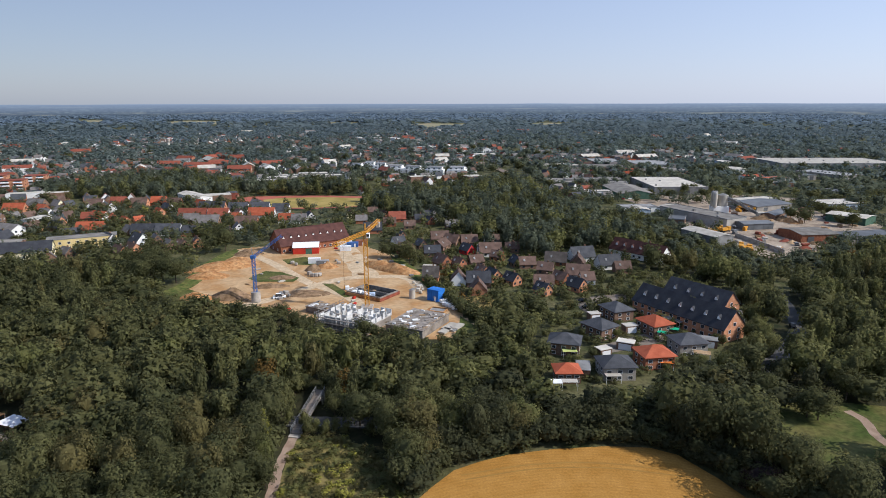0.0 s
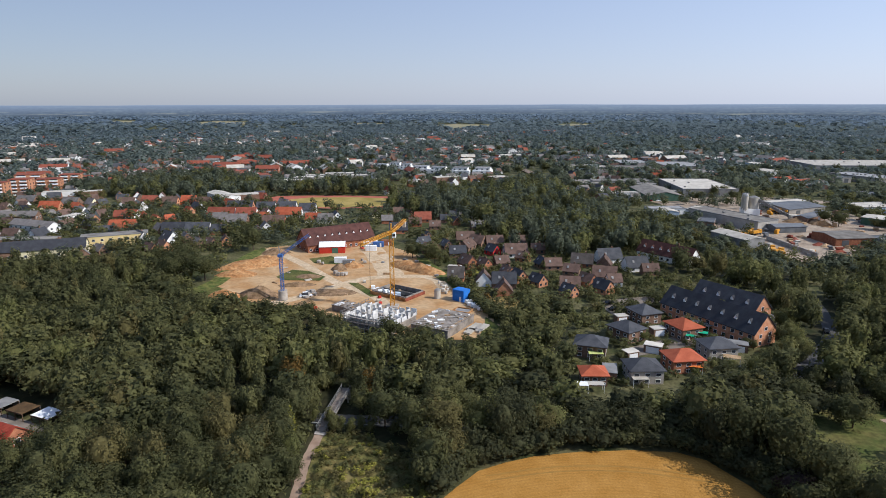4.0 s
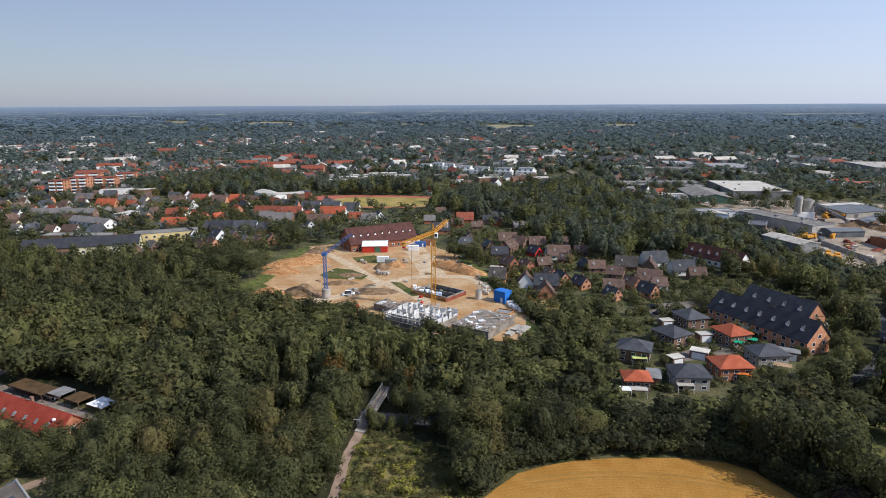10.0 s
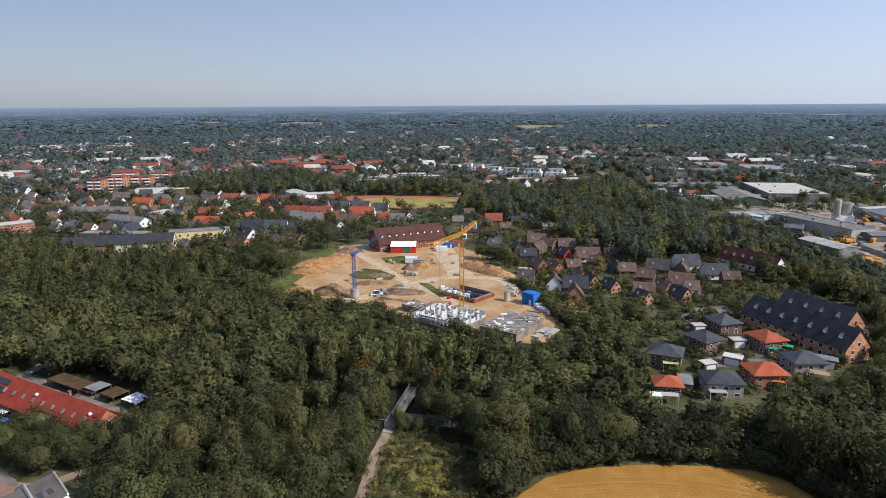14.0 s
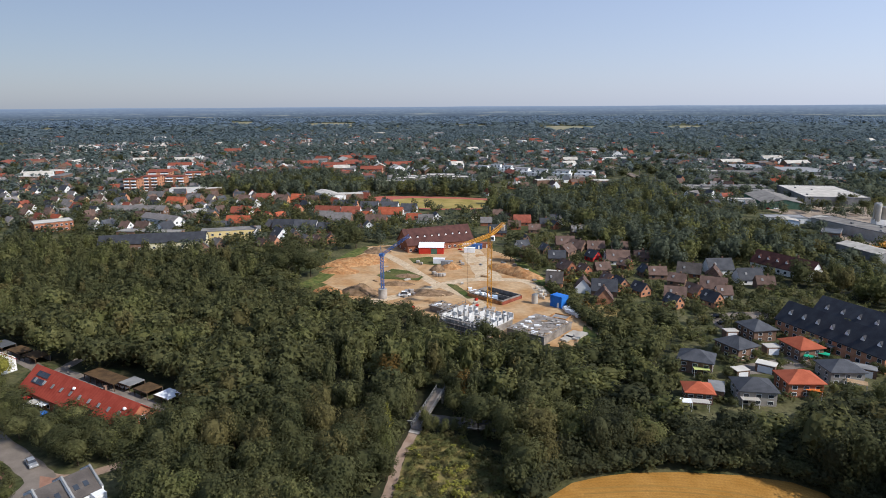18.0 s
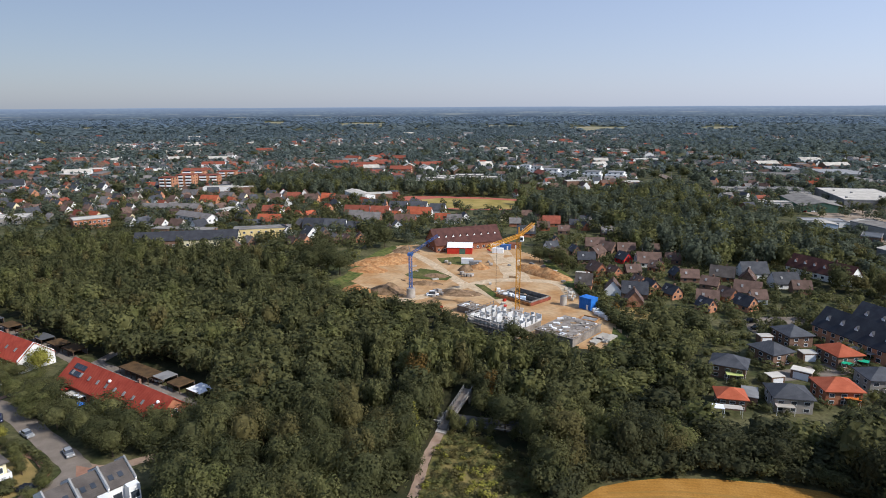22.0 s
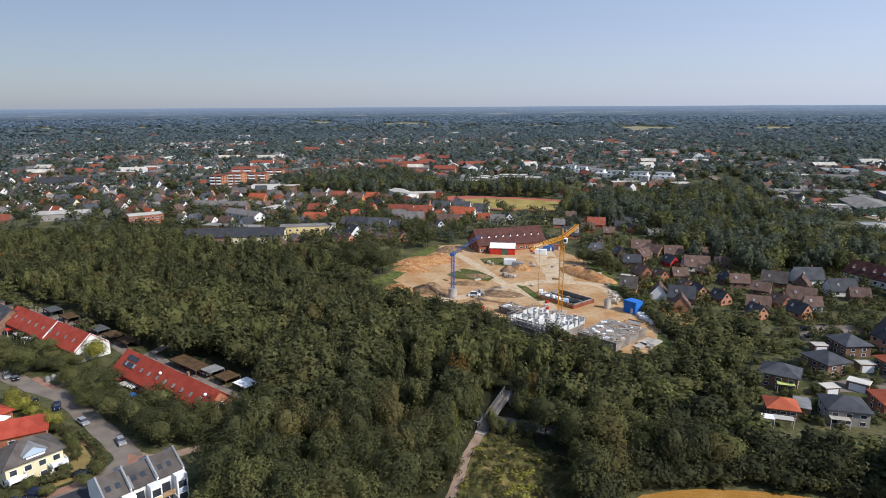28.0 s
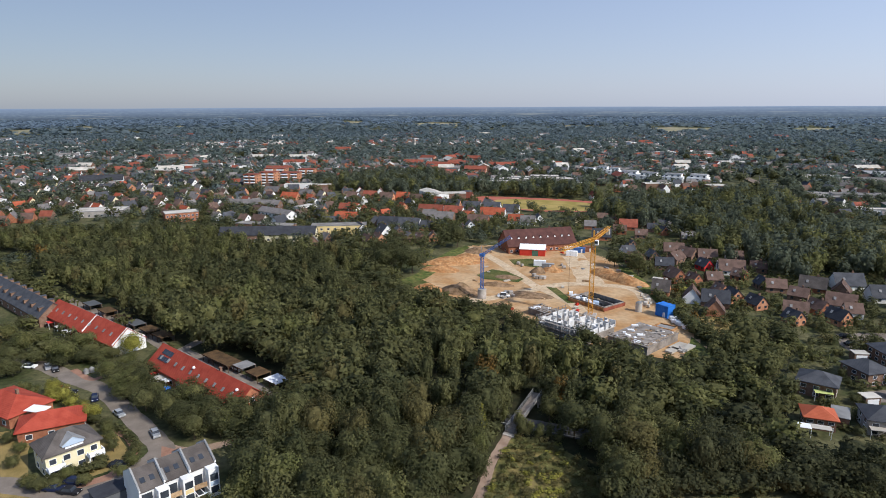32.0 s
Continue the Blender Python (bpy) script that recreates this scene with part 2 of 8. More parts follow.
def ribbon(name, pts, width, z, material, label="", category="road", kind="structure"):
    """A band of that width along a smooth line through the points."""
    line = smooth(pts, 6)
    bm = bmesh.new()
    rows = []
    for i, p in enumerate(line):
        d = (line[min(i + 1, len(line) - 1)] - line[max(i - 1, 0)]).normalized()
        s = Vector((-d.y, d.x)) * width / 2
        w = 1 + 0.06 * math.sin(i * 1.7)
        rows.append([bm.verts.new((*(p + s * w), z)), bm.verts.new((*(p - s * w), z))])
    for a, b in zip(rows, rows[1:]):
        bm.faces.new((a[0], a[1], b[1], b[0]))
    bmesh.ops.recalc_face_normals(bm, faces=bm.faces)
    if bm.faces[:][0].normal.z < 0:
        bmesh.ops.reverse_faces(bm, faces=bm.faces)
    return tagged(part(name, bm, material), label, category, "", kind)


def smooth(pts, steps):
    p = [Vector(q) for q in pts]
    p = [2 * p[0] - p[1], *p, 2 * p[-1] - p[-2]]
    out = []
    for a, b, c, d in zip(p, p[1:], p[2:], p[3:]):
        for i in range(steps):
            t = i / steps
            out.append(0.5 * (2 * b + (c - a) * t + (2 * a - 5 * b + 4 * c - d) * t * t + (3 * b - 3 * c + d - a) * t**3))
    return [*out, p[-2]]


def inside(x, y, poly):
    hit = False
    j = len(poly) - 1
    for i in range(len(poly)):
        (xi, yi), (xj, yj) = poly[i], poly[j]
        if (yi > y) != (yj > y) and x < (xj - xi) * (y - yi) / (yj - yi) + xi:
            hit = not hit
        j = i
    return hit


BUILT = []  # discs kept free of trees: x, y, radius


def keep(x, y, r):
    BUILT.append((x, y, r))


def spare(x, y, rz, L, d):
    """Keeps the whole length of a building free."""
    if d > L:
        rz, L, d = rz + 90, d, L
    n = max(1, round(L / d))
    for i in range(n):
        u = ((i + 0.5) / n - 0.5) * L
        keep(x + u * math.cos(radians(rz)), y + u * math.sin(radians(rz)), d * 0.62)


CACHE = {}


def cached(key, make):
    if key not in CACHE:
        bm = make()
        me = bpy.data.meshes.new(key[0])
        bm.to_mesh(me)
        bm.free()
        CACHE[key] = me
    return CACHE[key]


def shared(name, key, make, material, parent, m, label=""):
    """A part that shares its mesh with all parts of the same key and material."""
    me = cached((name, material.name, *key), make)
    ob = part(name, me, material, parent, label)
    ob.matrix_local = m
    return ob


def pane_window(parent, x, y, z, w, h, out, skylight=None):
    """A window on a wall that faces the angle out: frame and pane."""
    m = pose(x, y, z, 0, 0, out)
    if skylight is not None:
        m = pose(x, y, z, 0, 0, out) @ pose(0, 0, 0, 0, skylight, 0)
    f = shared("window", (w, h), lambda: boxes((0.02, 0, -h / 2, 0.10, w + 0.16, 0.08), (0.02, 0, h / 2 - 0.08, 0.10, w + 0.16, 0.08), (0.02, -w / 2 - 0.04, -h / 2, 0.10, 0.08, h), (0.02, w / 2 + 0.04, -h / 2, 0.10, 0.08, h)), M_WHITE, parent, m)
    shared("pane", (w, h), lambda: boxes((0.03, 0, -h / 2 + 0.08, 0.04, w, h - 0.16)), M_GLASS, f, Matrix())
    return f


def gable_roof(L, d, eave, ridge, over=0.5, t=0.22):
    def make():
        bm = bmesh.new()
        k = (ridge - eave) / (d / 2)
        y1, z1 = d / 2 + over, eave - k * over
        prism(bm, [(-y1, z1), (0, ridge), (y1, z1), (y1, z1 + t), (0, ridge + t * 1.3), (-y1, z1 + t)], -L / 2 - over * 0.7, L / 2 + over * 0.7)
        return bm
    return make


def hip_roof(L, d, eave, ridge, run, over=0.6, t=0.18):
    def make():
        bm = bmesh.new()
        a, b = L / 2 + over, d / 2 + over
        lo = [bm.verts.new((x, y, eave)) for x, y in ((-a, -b), (a, -b), (a, b), (-a, b))]
        up = [bm.verts.new((x, y, eave + t)) for x, y in ((-a, -b), (a, -b), (a, b), (-a, b))]
        r0, r1 = bm.verts.new((-run / 2, 0, ridge)), bm.verts.new((run / 2, 0, ridge))
        bm.faces.new(lo[::-1])
        for i in range(4):
            bm.faces.new((lo[i], lo[(i + 1) % 4], up[(i + 1) % 4], up[i]))
        bm.faces.new((up[0], up[1], r1, r0))
        bm.faces.new((up[1], up[2], r1))
        bm.faces.new((up[2], up[3], r0, r1))
        bm.faces.new((up[3], up[0], r0))
        bmesh.ops.recalc_face_normals(bm, faces=bm.faces)
        return bm
    return make


def gable_walls(L, d, eave, ridge):
    def make():
        bm = bmesh.new()
        prism(bm, [(-d / 2, 0), (d / 2, 0), (d / 2, eave), (0, ridge), (-d / 2, eave)], -L / 2, L / 2)
        return bm
    return make


def hip_walls(L, d, eave):
    return lambda: boxes((0, 0, 0, L, d, eave + 0.05))


def house(x, y, rz, L, d, eave, ridge, roof, wall, kind="gable", win=2, dormers=0, chimney=True, sky=0, label="", name="house", category="house", group="", rows=1, peaks=0):
    """A house whose ridge runs along its own x. win: windows per long side; rows: storeys of windows."""
    h = thing(name, x, y, 0, rz, label, category, group)
    spare(x, y, rz, L, d)
    if kind == "gable":
        shared("wall", (L, d, eave, ridge), gable_walls(L, d, eave, ridge), wall, h, Matrix())
        shared("roof", (L, d, eave, ridge), gable_roof(L, d, eave, ridge), roof, h, Matrix())
    elif kind == "hip":
        run = max(L - d, 0.4)
        shared("wall", (L, d, eave), hip_walls(L, d, eave), wall, h, Matrix())
        shared("roof", (L, d, eave, ridge, run), hip_roof(L, d, eave, ridge, run), roof, h, Matrix())
    else:
        shared("wall", (L, d, eave), hip_walls(L, d, eave), wall, h, Matrix())
        shared("roof", (L, d, eave), lambda: boxes((0, 0, eave, L - 0.5, d - 0.5, 0.15)), roof, h, Matrix())
        shared("parapet", (L, d, eave), lambda: boxes((0, -d / 2, eave, L + 0.3, 0.3, 0.4), (0, d / 2, eave, L + 0.3, 0.3, 0.4), (-L / 2, 0, eave, 0.3, d - 0.3, 0.4), (L / 2, 0, eave, 0.3, d - 0.3, 0.4)), M_METAL, h, Matrix())
    if chimney and kind != "flat":
        shared("chimney", (ridge,), lambda: boxes((0, 0, 0, 0.7, 0.6, 1.9), (0, 0, 1.9, 0.85, 0.75, 0.12)), W_BROWN, h, pose(L * 0.18, 0.3, ridge - 0.8))
    k = (ridge - eave) / (d / 2)
    step = min(2.8, (eave - 0.25) / rows)
    tall = round(min(1.35, step * 0.56), 2)
    for r in range(rows):
        z = step * (r + 0.52)
        for i in range(win):
            u = (i + 0.5) / win * L - L / 2
            pane_window(h, u, -d / 2, z, 1.3, tall, -90)
            pane_window(h, u, d / 2, z, 1.3, tall, 90)
    if win and kind != "flat":
        for s in (-1, 1):
            for v in (-d * 0.22, d * 0.22):
                for r in range(rows):
                    pane_window(h, s * L / 2, v, step * (r + 0.52), 1.2, tall, 0 if s > 0 else 180)
            if kind == "gable" and ridge - eave > 2.6:
                pane_window(h, s * L / 2, 0, eave + 0.9, 1.4, 1.3, 0 if s > 0 else 180)
    if kind == "gable":
        tilt = math.degrees(math.atan(k))
        for i in range(sky):
            u = (i + 0.5) / sky * L * 0.9 - L * 0.45
            yy = d * 0.27
            for s in (-1, 1):
                o = shared("skylight", (0,), lambda: boxes((0, 0, 0.30, 0.9, 1.25, 0.10)), M_METAL, h, pose(u, s * yy, ridge - k * yy) @ pose(0, 0, 0, -s * tilt, 0, 0))
        for i in range(peaks):
            u = (i + 0.7) / (peaks + 0.4) * L - L / 2
            for s in (-1, 1):
                dm = shared("dormer", (0,), lambda: gable_walls(1.9, 1.15, 0.5, 1.45)(), M_WHITE, h, pose(u, s * d * 0.24, eave + k * d * 0.20, 0, 0, 90))
                shared("dormer_roof", (0,), lambda: gable_roof(1.9, 1.15, 0.52, 1.47, 0.08, 0.08)(), roof, dm, Matrix())
                shared("pane", (s,), lambda: boxes((-s * 0.97, 0, 0.1, 0.05, 0.55, 0.6)), M_GLASS, dm, Matrix())
        for i in range(dormers):
            u = (i + 0.5) / dormers * L - L / 2
            for s in (-1, 1):
                dm = shared("dormer", (d, eave, ridge), lambda: boxes((0, 0, 0, 1.7, 2.2, 1.5)), wall, h, pose(u, s * d * 0.27, eave + k * d * 0.16, 0, 0, 0))
                shared("dormer_roof", (d, eave), lambda: boxes((0, 0, 1.5, 2.0, 2.5, 0.14)), roof, dm, Matrix())
    return h


# ---- trees ----
def crown_points(rng, kind, n, few=0):
    """Leaf triangles of a crown of height 1 and width 1: corners and the soft normals of the leaf masses, each (n, 3, 3)."""
    lobes = []
    count = few or {"round": 26, "tall": 20, "cone": 14}[kind]
    swell = math.sqrt(26 / few) if few else 1.0
    lean = rng.normal(size=2) * 0.05
    for i in range(count):
        a, u = i * 2.4 + rng.random() * 0.9, (i + 0.5) / count
        if kind == "round":
            z = -0.30 + 0.75 * u
            rad = 0.34 * math.sqrt(max(0.05, 1 - (z / 0.56) ** 2)) * (0.86 + 0.3 * rng.random())
            r = (0.10 + 0.095 * rng.random()) * swell
        elif kind == "tall":
            z = -0.36 + 0.78 * u
            rad = 0.27 * (1 - 0.62 * u) + 0.04
            r = (0.13 - 0.05 * u + 0.05 * rng.random()) * swell
        else:
            z = -0.42 + 0.86 * u
            rad = 0.32 * (1 - 0.9 * u)
            r = 0.17 - 0.10 * u + 0.02 * rng.random()
        lobes.append((rad * math.cos(a) + lean[0] * z * 3, rad * math.sin(a) + lean[1] * z * 3, z, r))
    lobes = np.array(lobes)
    w = lobes[:, 3] ** 2
    pick = rng.choice(len(lobes), n, p=w / w.sum())
    v = rng.normal(size=(n, 3))
    v[:, 2] += 0.45
    v /= np.linalg.norm(v, axis=1)[:, None]
    c = lobes[pick, :3] + v * lobes[pick, 3][:, None] * (0.55 + 0.70 * rng.random((n, 1)))
    out = c * np.array([1.0, 1.0, 0.8]) + np.array([0, 0, 0.12])
    out /= np.linalg.norm(out, axis=1)[:, None] + 1e-6
    nrm = 0.55 * v + 0.70 * out + 0.34 * rng.normal(size=(n, 3))
    nrm /= np.linalg.norm(nrm, axis=1)[:, None]
    ref = rng.normal(size=(n, 3))
    t1 = np.cross(nrm, ref)
    t1 /= np.linalg.norm(t1, axis=1)[:, None]
    t2 = np.cross(nrm, t1)
    s = (0.62 / math.sqrt(n)) * (0.6 + 0.9 * rng.random((n, 1)) ** 1.5)
    s *= {"round": 2.05, "tall": 1.75, "cone": 1.6}[kind]
    tri = np.stack([c + t1 * s, c - 0.5 * t1 * s + 0.87 * t2 * s, c - 0.5 * t1 * s - 0.87 * t2 * s], 1)
    soft = 0.42 * v + 0.58 * out + 0.22 * rng.normal(size=(n, 3))
    soft /= np.linalg.norm(soft, axis=1)[:, None]
    return tri, np.repeat(soft[:, None, :], 3, 1), lobes


ICO = None


def core_tris(kind):
    """The dense inside of a crown."""
    global ICO
    if ICO is None:
        bm = bmesh.new()
        bmesh.ops.create_icosphere(bm, subdivisions=2, radius=1)
        ICO = np.array([[v.co[:] for v in f.verts] for f in bm.faces])
        bm.free()
    size = {"round": (0.31, 0.31, 0.34), "tall": (0.19, 0.19, 0.36), "cone": (0.16, 0.16, 0.36)}[kind]
    return ICO * np.array(size) + np.array([0, 0, 0.04 if kind == "round" else -0.06]), ICO


def crown_proto(seed, kind, n, core, few=0, calm=0.0):
    """A crown as corners and normals, with or without the dense inside. calm: how far the normals turn up."""
    rng = np.random.default_rng(seed)
    tri, soft, lobes = crown_points(rng, kind, n, few)
    if core:
        body, round_n = core_tris(kind)
        tri, soft = np.concatenate([tri, body]), np.concatenate([soft, round_n])
    soft = soft * (1 - calm) + np.array([0, 0, calm])
    return tri, soft / np.linalg.norm(soft, axis=2)[:, :, None]


FORMS = ((1, "round"), (2, "round"), (3, "round"), (4, "tall"), (5, "tall"), (6, "tall"), (7, "cone"))
NEAR = [crown_proto(s, k, 2000, 1) for s, k in FORMS]
MID = [crown_proto(s + 20, k, 460, 1) for s, k in FORMS]
FAR = [crown_proto(s + 40, k, 150, 0, 7) for s, k in FORMS]
SMALL = [crown_proto(s + 80, k, 90, 0, 5) for s, k in FORMS]
BELTS = [crown_proto(s + 100, k, 270, 1, 14) for s, k in FORMS]
DOTS = [crown_proto(s + 120, "round", 14, 0, 0, 0.6) for s in (1, 2, 3)]
TINY = [crown_proto(s + 60, k, 34, 0, 4, 0.4) for s, k in FORMS]


def tri_mesh(name, tris, mats, which, normals=None):
    """A mesh of loose triangles (n, 3, 3) with a material index each, and soft normals where given."""
    n = len(tris)
    me = bpy.data.meshes.new(name)
    me.vertices.add(3 * n)
    me.vertices.foreach_set("co", np.ascontiguousarray(tris, dtype=np.float32).ravel())
    me.loops.add(3 * n)
    me.loops.foreach_set("vertex_index", np.arange(3 * n, dtype=np.int32))
    me.polygons.add(n)
    me.polygons.foreach_set("loop_start", np.arange(0, 3 * n, 3, dtype=np.int32))
    for m in mats:
        me.materials.append(m)
    me.polygons.foreach_set("material_index", np.asarray(which, dtype=np.int32))
    me.update(calc_edges=True)
    if normals is not None:
        a = me.attributes.new("custom_normal", "FLOAT_VECTOR", "POINT")
        a.data.foreach_set("vector", np.ascontiguousarray(normals, dtype=np.float32).ravel())
        me.update()
    return me


def wood(name, spots, protos, label, category="woodland"):
    """Many trees as one object. spots: x, y, height, width, form, tone."""
    tris, soft, which = [], [], []
    for i, (x, y, h, w, form, tone) in enumerate(spots):
        p, nr = protos[form]
        a = i * 2.399
        c, s = math.cos(a), math.sin(a)
        q = p @ np.array([[c * w, s * w, 0], [-s * w, c * w, 0], [0, 0, h * 0.86]])
        tris.append(q + np.array([x, y, h * 0.56]))
        k = w / (h * 0.86)
        nr = nr @ np.array([[c, s, 0], [-s, c, 0], [0, 0, k]])
        soft.append(nr / np.linalg.norm(nr, axis=2)[:, :, None])
        which.append(np.full(len(p), tone))
    if not tris:
        return None
    ob = new(name, tri_mesh(name, np.concatenate(tris), LEAVES, np.concatenate(which), np.concatenate(soft)))
    return tagged(ob, label, category, "", "stuff")


def tree(x, y, h, w, form, tone, label="", name="tree", group=""):
    """One tree: tapered trunk with limbs, and a crown of small leaves."""
    t = thing(name, x, y, 0, (x * 37 + y * 91) % 360, label or "broadleaf tree with a dense green crown", "tree", group)
    def trunk():
        bm = bmesh.new()
        tube(bm, 0, 0, -0.2, 0.62, 0.028, 0.016, 7)
        for i in range(5):
            a = i * 1.256
            beam(bm, (0, 0, 0.28 + 0.05 * i), (0.16 * math.cos(a), 0.16 * math.sin(a), 0.48 + 0.05 * i), 0.013)
        return bm
    shared("trunk", (0,), trunk, M_BARK, t, Matrix.Diagonal((h, h, h, 1)))
    key = ("crown", form, tone)
    if key not in CACHE:
        p = NEAR[form][0] * np.array([1, 1, 0.86]) + np.array([0, 0, 0.56])
        CACHE[key] = tri_mesh("crown", p, [LEAVES[tone]], np.zeros(len(p)), NEAR[form][1])
    c = part("crown", CACHE[key], None, t)
    c.matrix_local = Matrix.Diagonal((w, w, h, 1))
    return t

# ---- the ground and its cover ----
def ground_sheet():
    bm = bmesh.new()
    rings = [0, 40, 80, 120, 160, 200, 260, 340, 460, 640, 900, 1300, 1900, 2700, 3600, 4700]
    rows = []
    for r in rings[1:]:
        rows.append([bm.verts.new((r * math.cos(a * math.tau / 48), r * math.sin(a * math.tau / 48), 0)) for a in range(48)])
    mid = bm.verts.new((0, 0, 0))
    for i in range(48):
        bm.faces.new((mid, rows[0][i], rows[0][(i + 1) % 48]))
    for a, b in zip(rows, rows[1:]):
        for i in range(48):
            bm.faces.new((a[i], b[i], b[(i + 1) % 48], a[(i + 1) % 48]))
    bmesh.ops.recalc_face_normals(bm, faces=bm.faces)
    if bm.faces[:][0].normal.z < 0:
        bmesh.ops.reverse_faces(bm, faces=bm.faces)
    return tagged(part("ground", bm, M_GROUND), "flat land with grass, gardens and dry soil", "ground", "", "structure")


ground_sheet()


def backdrop():
    """The distance: a low glowing ring with far woods, fields, hills and their haze painted on."""
    bm = bmesh.new()
    R, n = 4200, 300
    lo, hi = [], []
    for i in range(n):
        a = i * math.tau / n
        top = 71.5 + 0.9 * math.sin(a * 23) + 0.4 * math.sin(a * 61 + 2)
        lo.append(bm.verts.new((R * math.cos(a), R * math.sin(a), -1)))
        hi.append(bm.verts.new((R * math.cos(a), R * math.sin(a), top)))
    for i in range(n):
        bm.faces.new((lo[i], lo[(i + 1) % n], hi[(i + 1) % n], hi[i]))
    ob = tagged(part("backdrop", bm, None), "backdrop ring with painted far woods, fields and haze", "distance", "", "structure")
    m = bpy.data.materials.new("far_distance")
    m.use_nodes = True
    nd, l = m.node_tree.nodes, m.node_tree.links
    geo, sep = nd.new("ShaderNodeNewGeometry"), nd.new("ShaderNodeSeparateXYZ")
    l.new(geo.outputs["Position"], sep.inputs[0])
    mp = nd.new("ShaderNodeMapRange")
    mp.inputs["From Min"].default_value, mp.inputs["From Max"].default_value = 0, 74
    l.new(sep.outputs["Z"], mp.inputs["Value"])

    def noise_of(scale, detail):
        stretch = nd.new("ShaderNodeMapping")
        stretch.inputs["Scale"].default_value = scale
        l.new(geo.outputs["Position"], stretch.inputs["Vector"])
        tex = nd.new("ShaderNodeTexNoise")
        tex.inputs["Scale"].default_value, tex.inputs["Detail"].default_value = 1.0, detail
        l.new(stretch.outputs[0], tex.inputs["Vector"])
        return tex.outputs["Fac"]

    def ramp_of(fac, stops):
        r = nd.new("ShaderNodeValToRGB")
        e = r.color_ramp.elements
        e[0].position, e[0].color = stops[0][0], (*stops[0][1], 1)
        e[1].position, e[1].color = stops[-1][0], (*stops[-1][1], 1)
        for p, c in stops[1:-1]:
            e.new(p).color = (*c, 1)
        l.new(fac, r.inputs["Fac"])
        return r.outputs["Color"]

    def mixed_of(fac, a, b):
        mx = nd.new("ShaderNodeMix")
        mx.data_type = "RGBA"
        l.new(fac, mx.inputs["Factor"])
        for value, k in ((a, "A"), (b, "B")):
            if isinstance(value, tuple):
                mx.inputs[k].default_value = (*value, 1)
            else:
                l.new(value, mx.inputs[k])
        return mx.outputs["Result"]

    def times(a, b):
        mt = nd.new("ShaderNodeMath")
        mt.operation = "MULTIPLY"
        l.new(a, mt.inputs[0])
        l.new(b, mt.inputs[1])
        return mt.outputs[0]

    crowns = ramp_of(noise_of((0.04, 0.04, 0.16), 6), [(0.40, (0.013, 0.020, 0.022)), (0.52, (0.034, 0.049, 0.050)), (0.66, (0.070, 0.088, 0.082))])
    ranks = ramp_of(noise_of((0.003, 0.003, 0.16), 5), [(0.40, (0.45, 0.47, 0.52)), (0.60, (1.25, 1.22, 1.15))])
    woods = nd.new("ShaderNodeVectorMath")
    woods.operation = "MULTIPLY"
    l.new(crowns, woods.inputs[0])
    l.new(ranks, woods.inputs[1])
    strips = ramp_of(noise_of((0.0035, 0.0035, 0.2), 5), [(0.60, (0, 0, 0)), (0.635, (1, 1, 1))])
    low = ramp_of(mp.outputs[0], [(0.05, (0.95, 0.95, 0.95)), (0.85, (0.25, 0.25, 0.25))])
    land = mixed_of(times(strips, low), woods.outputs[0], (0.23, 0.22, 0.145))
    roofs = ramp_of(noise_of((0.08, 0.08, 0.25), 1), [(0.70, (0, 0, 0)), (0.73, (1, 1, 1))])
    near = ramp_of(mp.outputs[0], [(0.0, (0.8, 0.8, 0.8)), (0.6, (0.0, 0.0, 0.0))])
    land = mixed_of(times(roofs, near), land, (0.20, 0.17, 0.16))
    # haze as colour: a blue-grey veil, thicker towards the top of the ring
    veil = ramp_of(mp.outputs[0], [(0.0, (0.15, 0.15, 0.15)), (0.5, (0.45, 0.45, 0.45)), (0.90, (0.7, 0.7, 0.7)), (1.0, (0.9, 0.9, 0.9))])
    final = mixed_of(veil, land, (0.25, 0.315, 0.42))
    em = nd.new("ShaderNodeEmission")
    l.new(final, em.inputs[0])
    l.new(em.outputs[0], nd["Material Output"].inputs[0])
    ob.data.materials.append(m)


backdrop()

SITE = [(-122.8, 244.8), (-117.7, 267.4), (-120.9, 306.5), (-117.3, 334.5), (-95.4, 346.1), (-65.2, 357.0), (-50.5, 346.6), (-28.8, 319.8), (-13.6, 283.0), (1.1, 240.4), (12.6, 206.6), (1.2, 197.4), (-10.4, 199.8), (-46.1, 204.7), (-68.7, 228.9), (-85.1, 232.1), (-104.3, 235.4)]
WHEAT_EDGE = [(-5.3, 111.7), (-2.8, 115.5), (1.7, 121.6), (7.6, 125.2), (14.3, 128.1), (24.9, 130.6), (38.0, 132.0), (47.2, 131.4), (52.7, 128.4), (54.8, 124.7), (58.0, 119.4), (60.8, 112.9)]
WHEAT = [(-18, 84), *WHEAT_EDGE, (70, 98), (60, 60), (0, 60)]
MEADOW = [(67.7, 130.0), (76.3, 143.7), (92.6, 156.3), (104.0, 155.1), (115.6, 152.7), (113.0, 138.2), (98.0, 126.2), (84.4, 121.7), (82.7, 127.4), (76.5, 130.1)]
MEADOW_FRONT = [(62.6, 119.9), (70.7, 131.6), (84.5, 142.1), (105.8, 139.4), (104.4, 127.5), (91.0, 117.1), (78.7, 113.4), (76.5, 117.5), (70.7, 120.0)]
SCRUB = [(-36.5, 135.5), (-27.3, 135.7), (-18.5, 131.2), (-8.3, 117.8), (-6.7, 111.9)]
SCRUB = [*SCRUB, (-12, 96), (-34.6, 96), (-35.3, 118)]
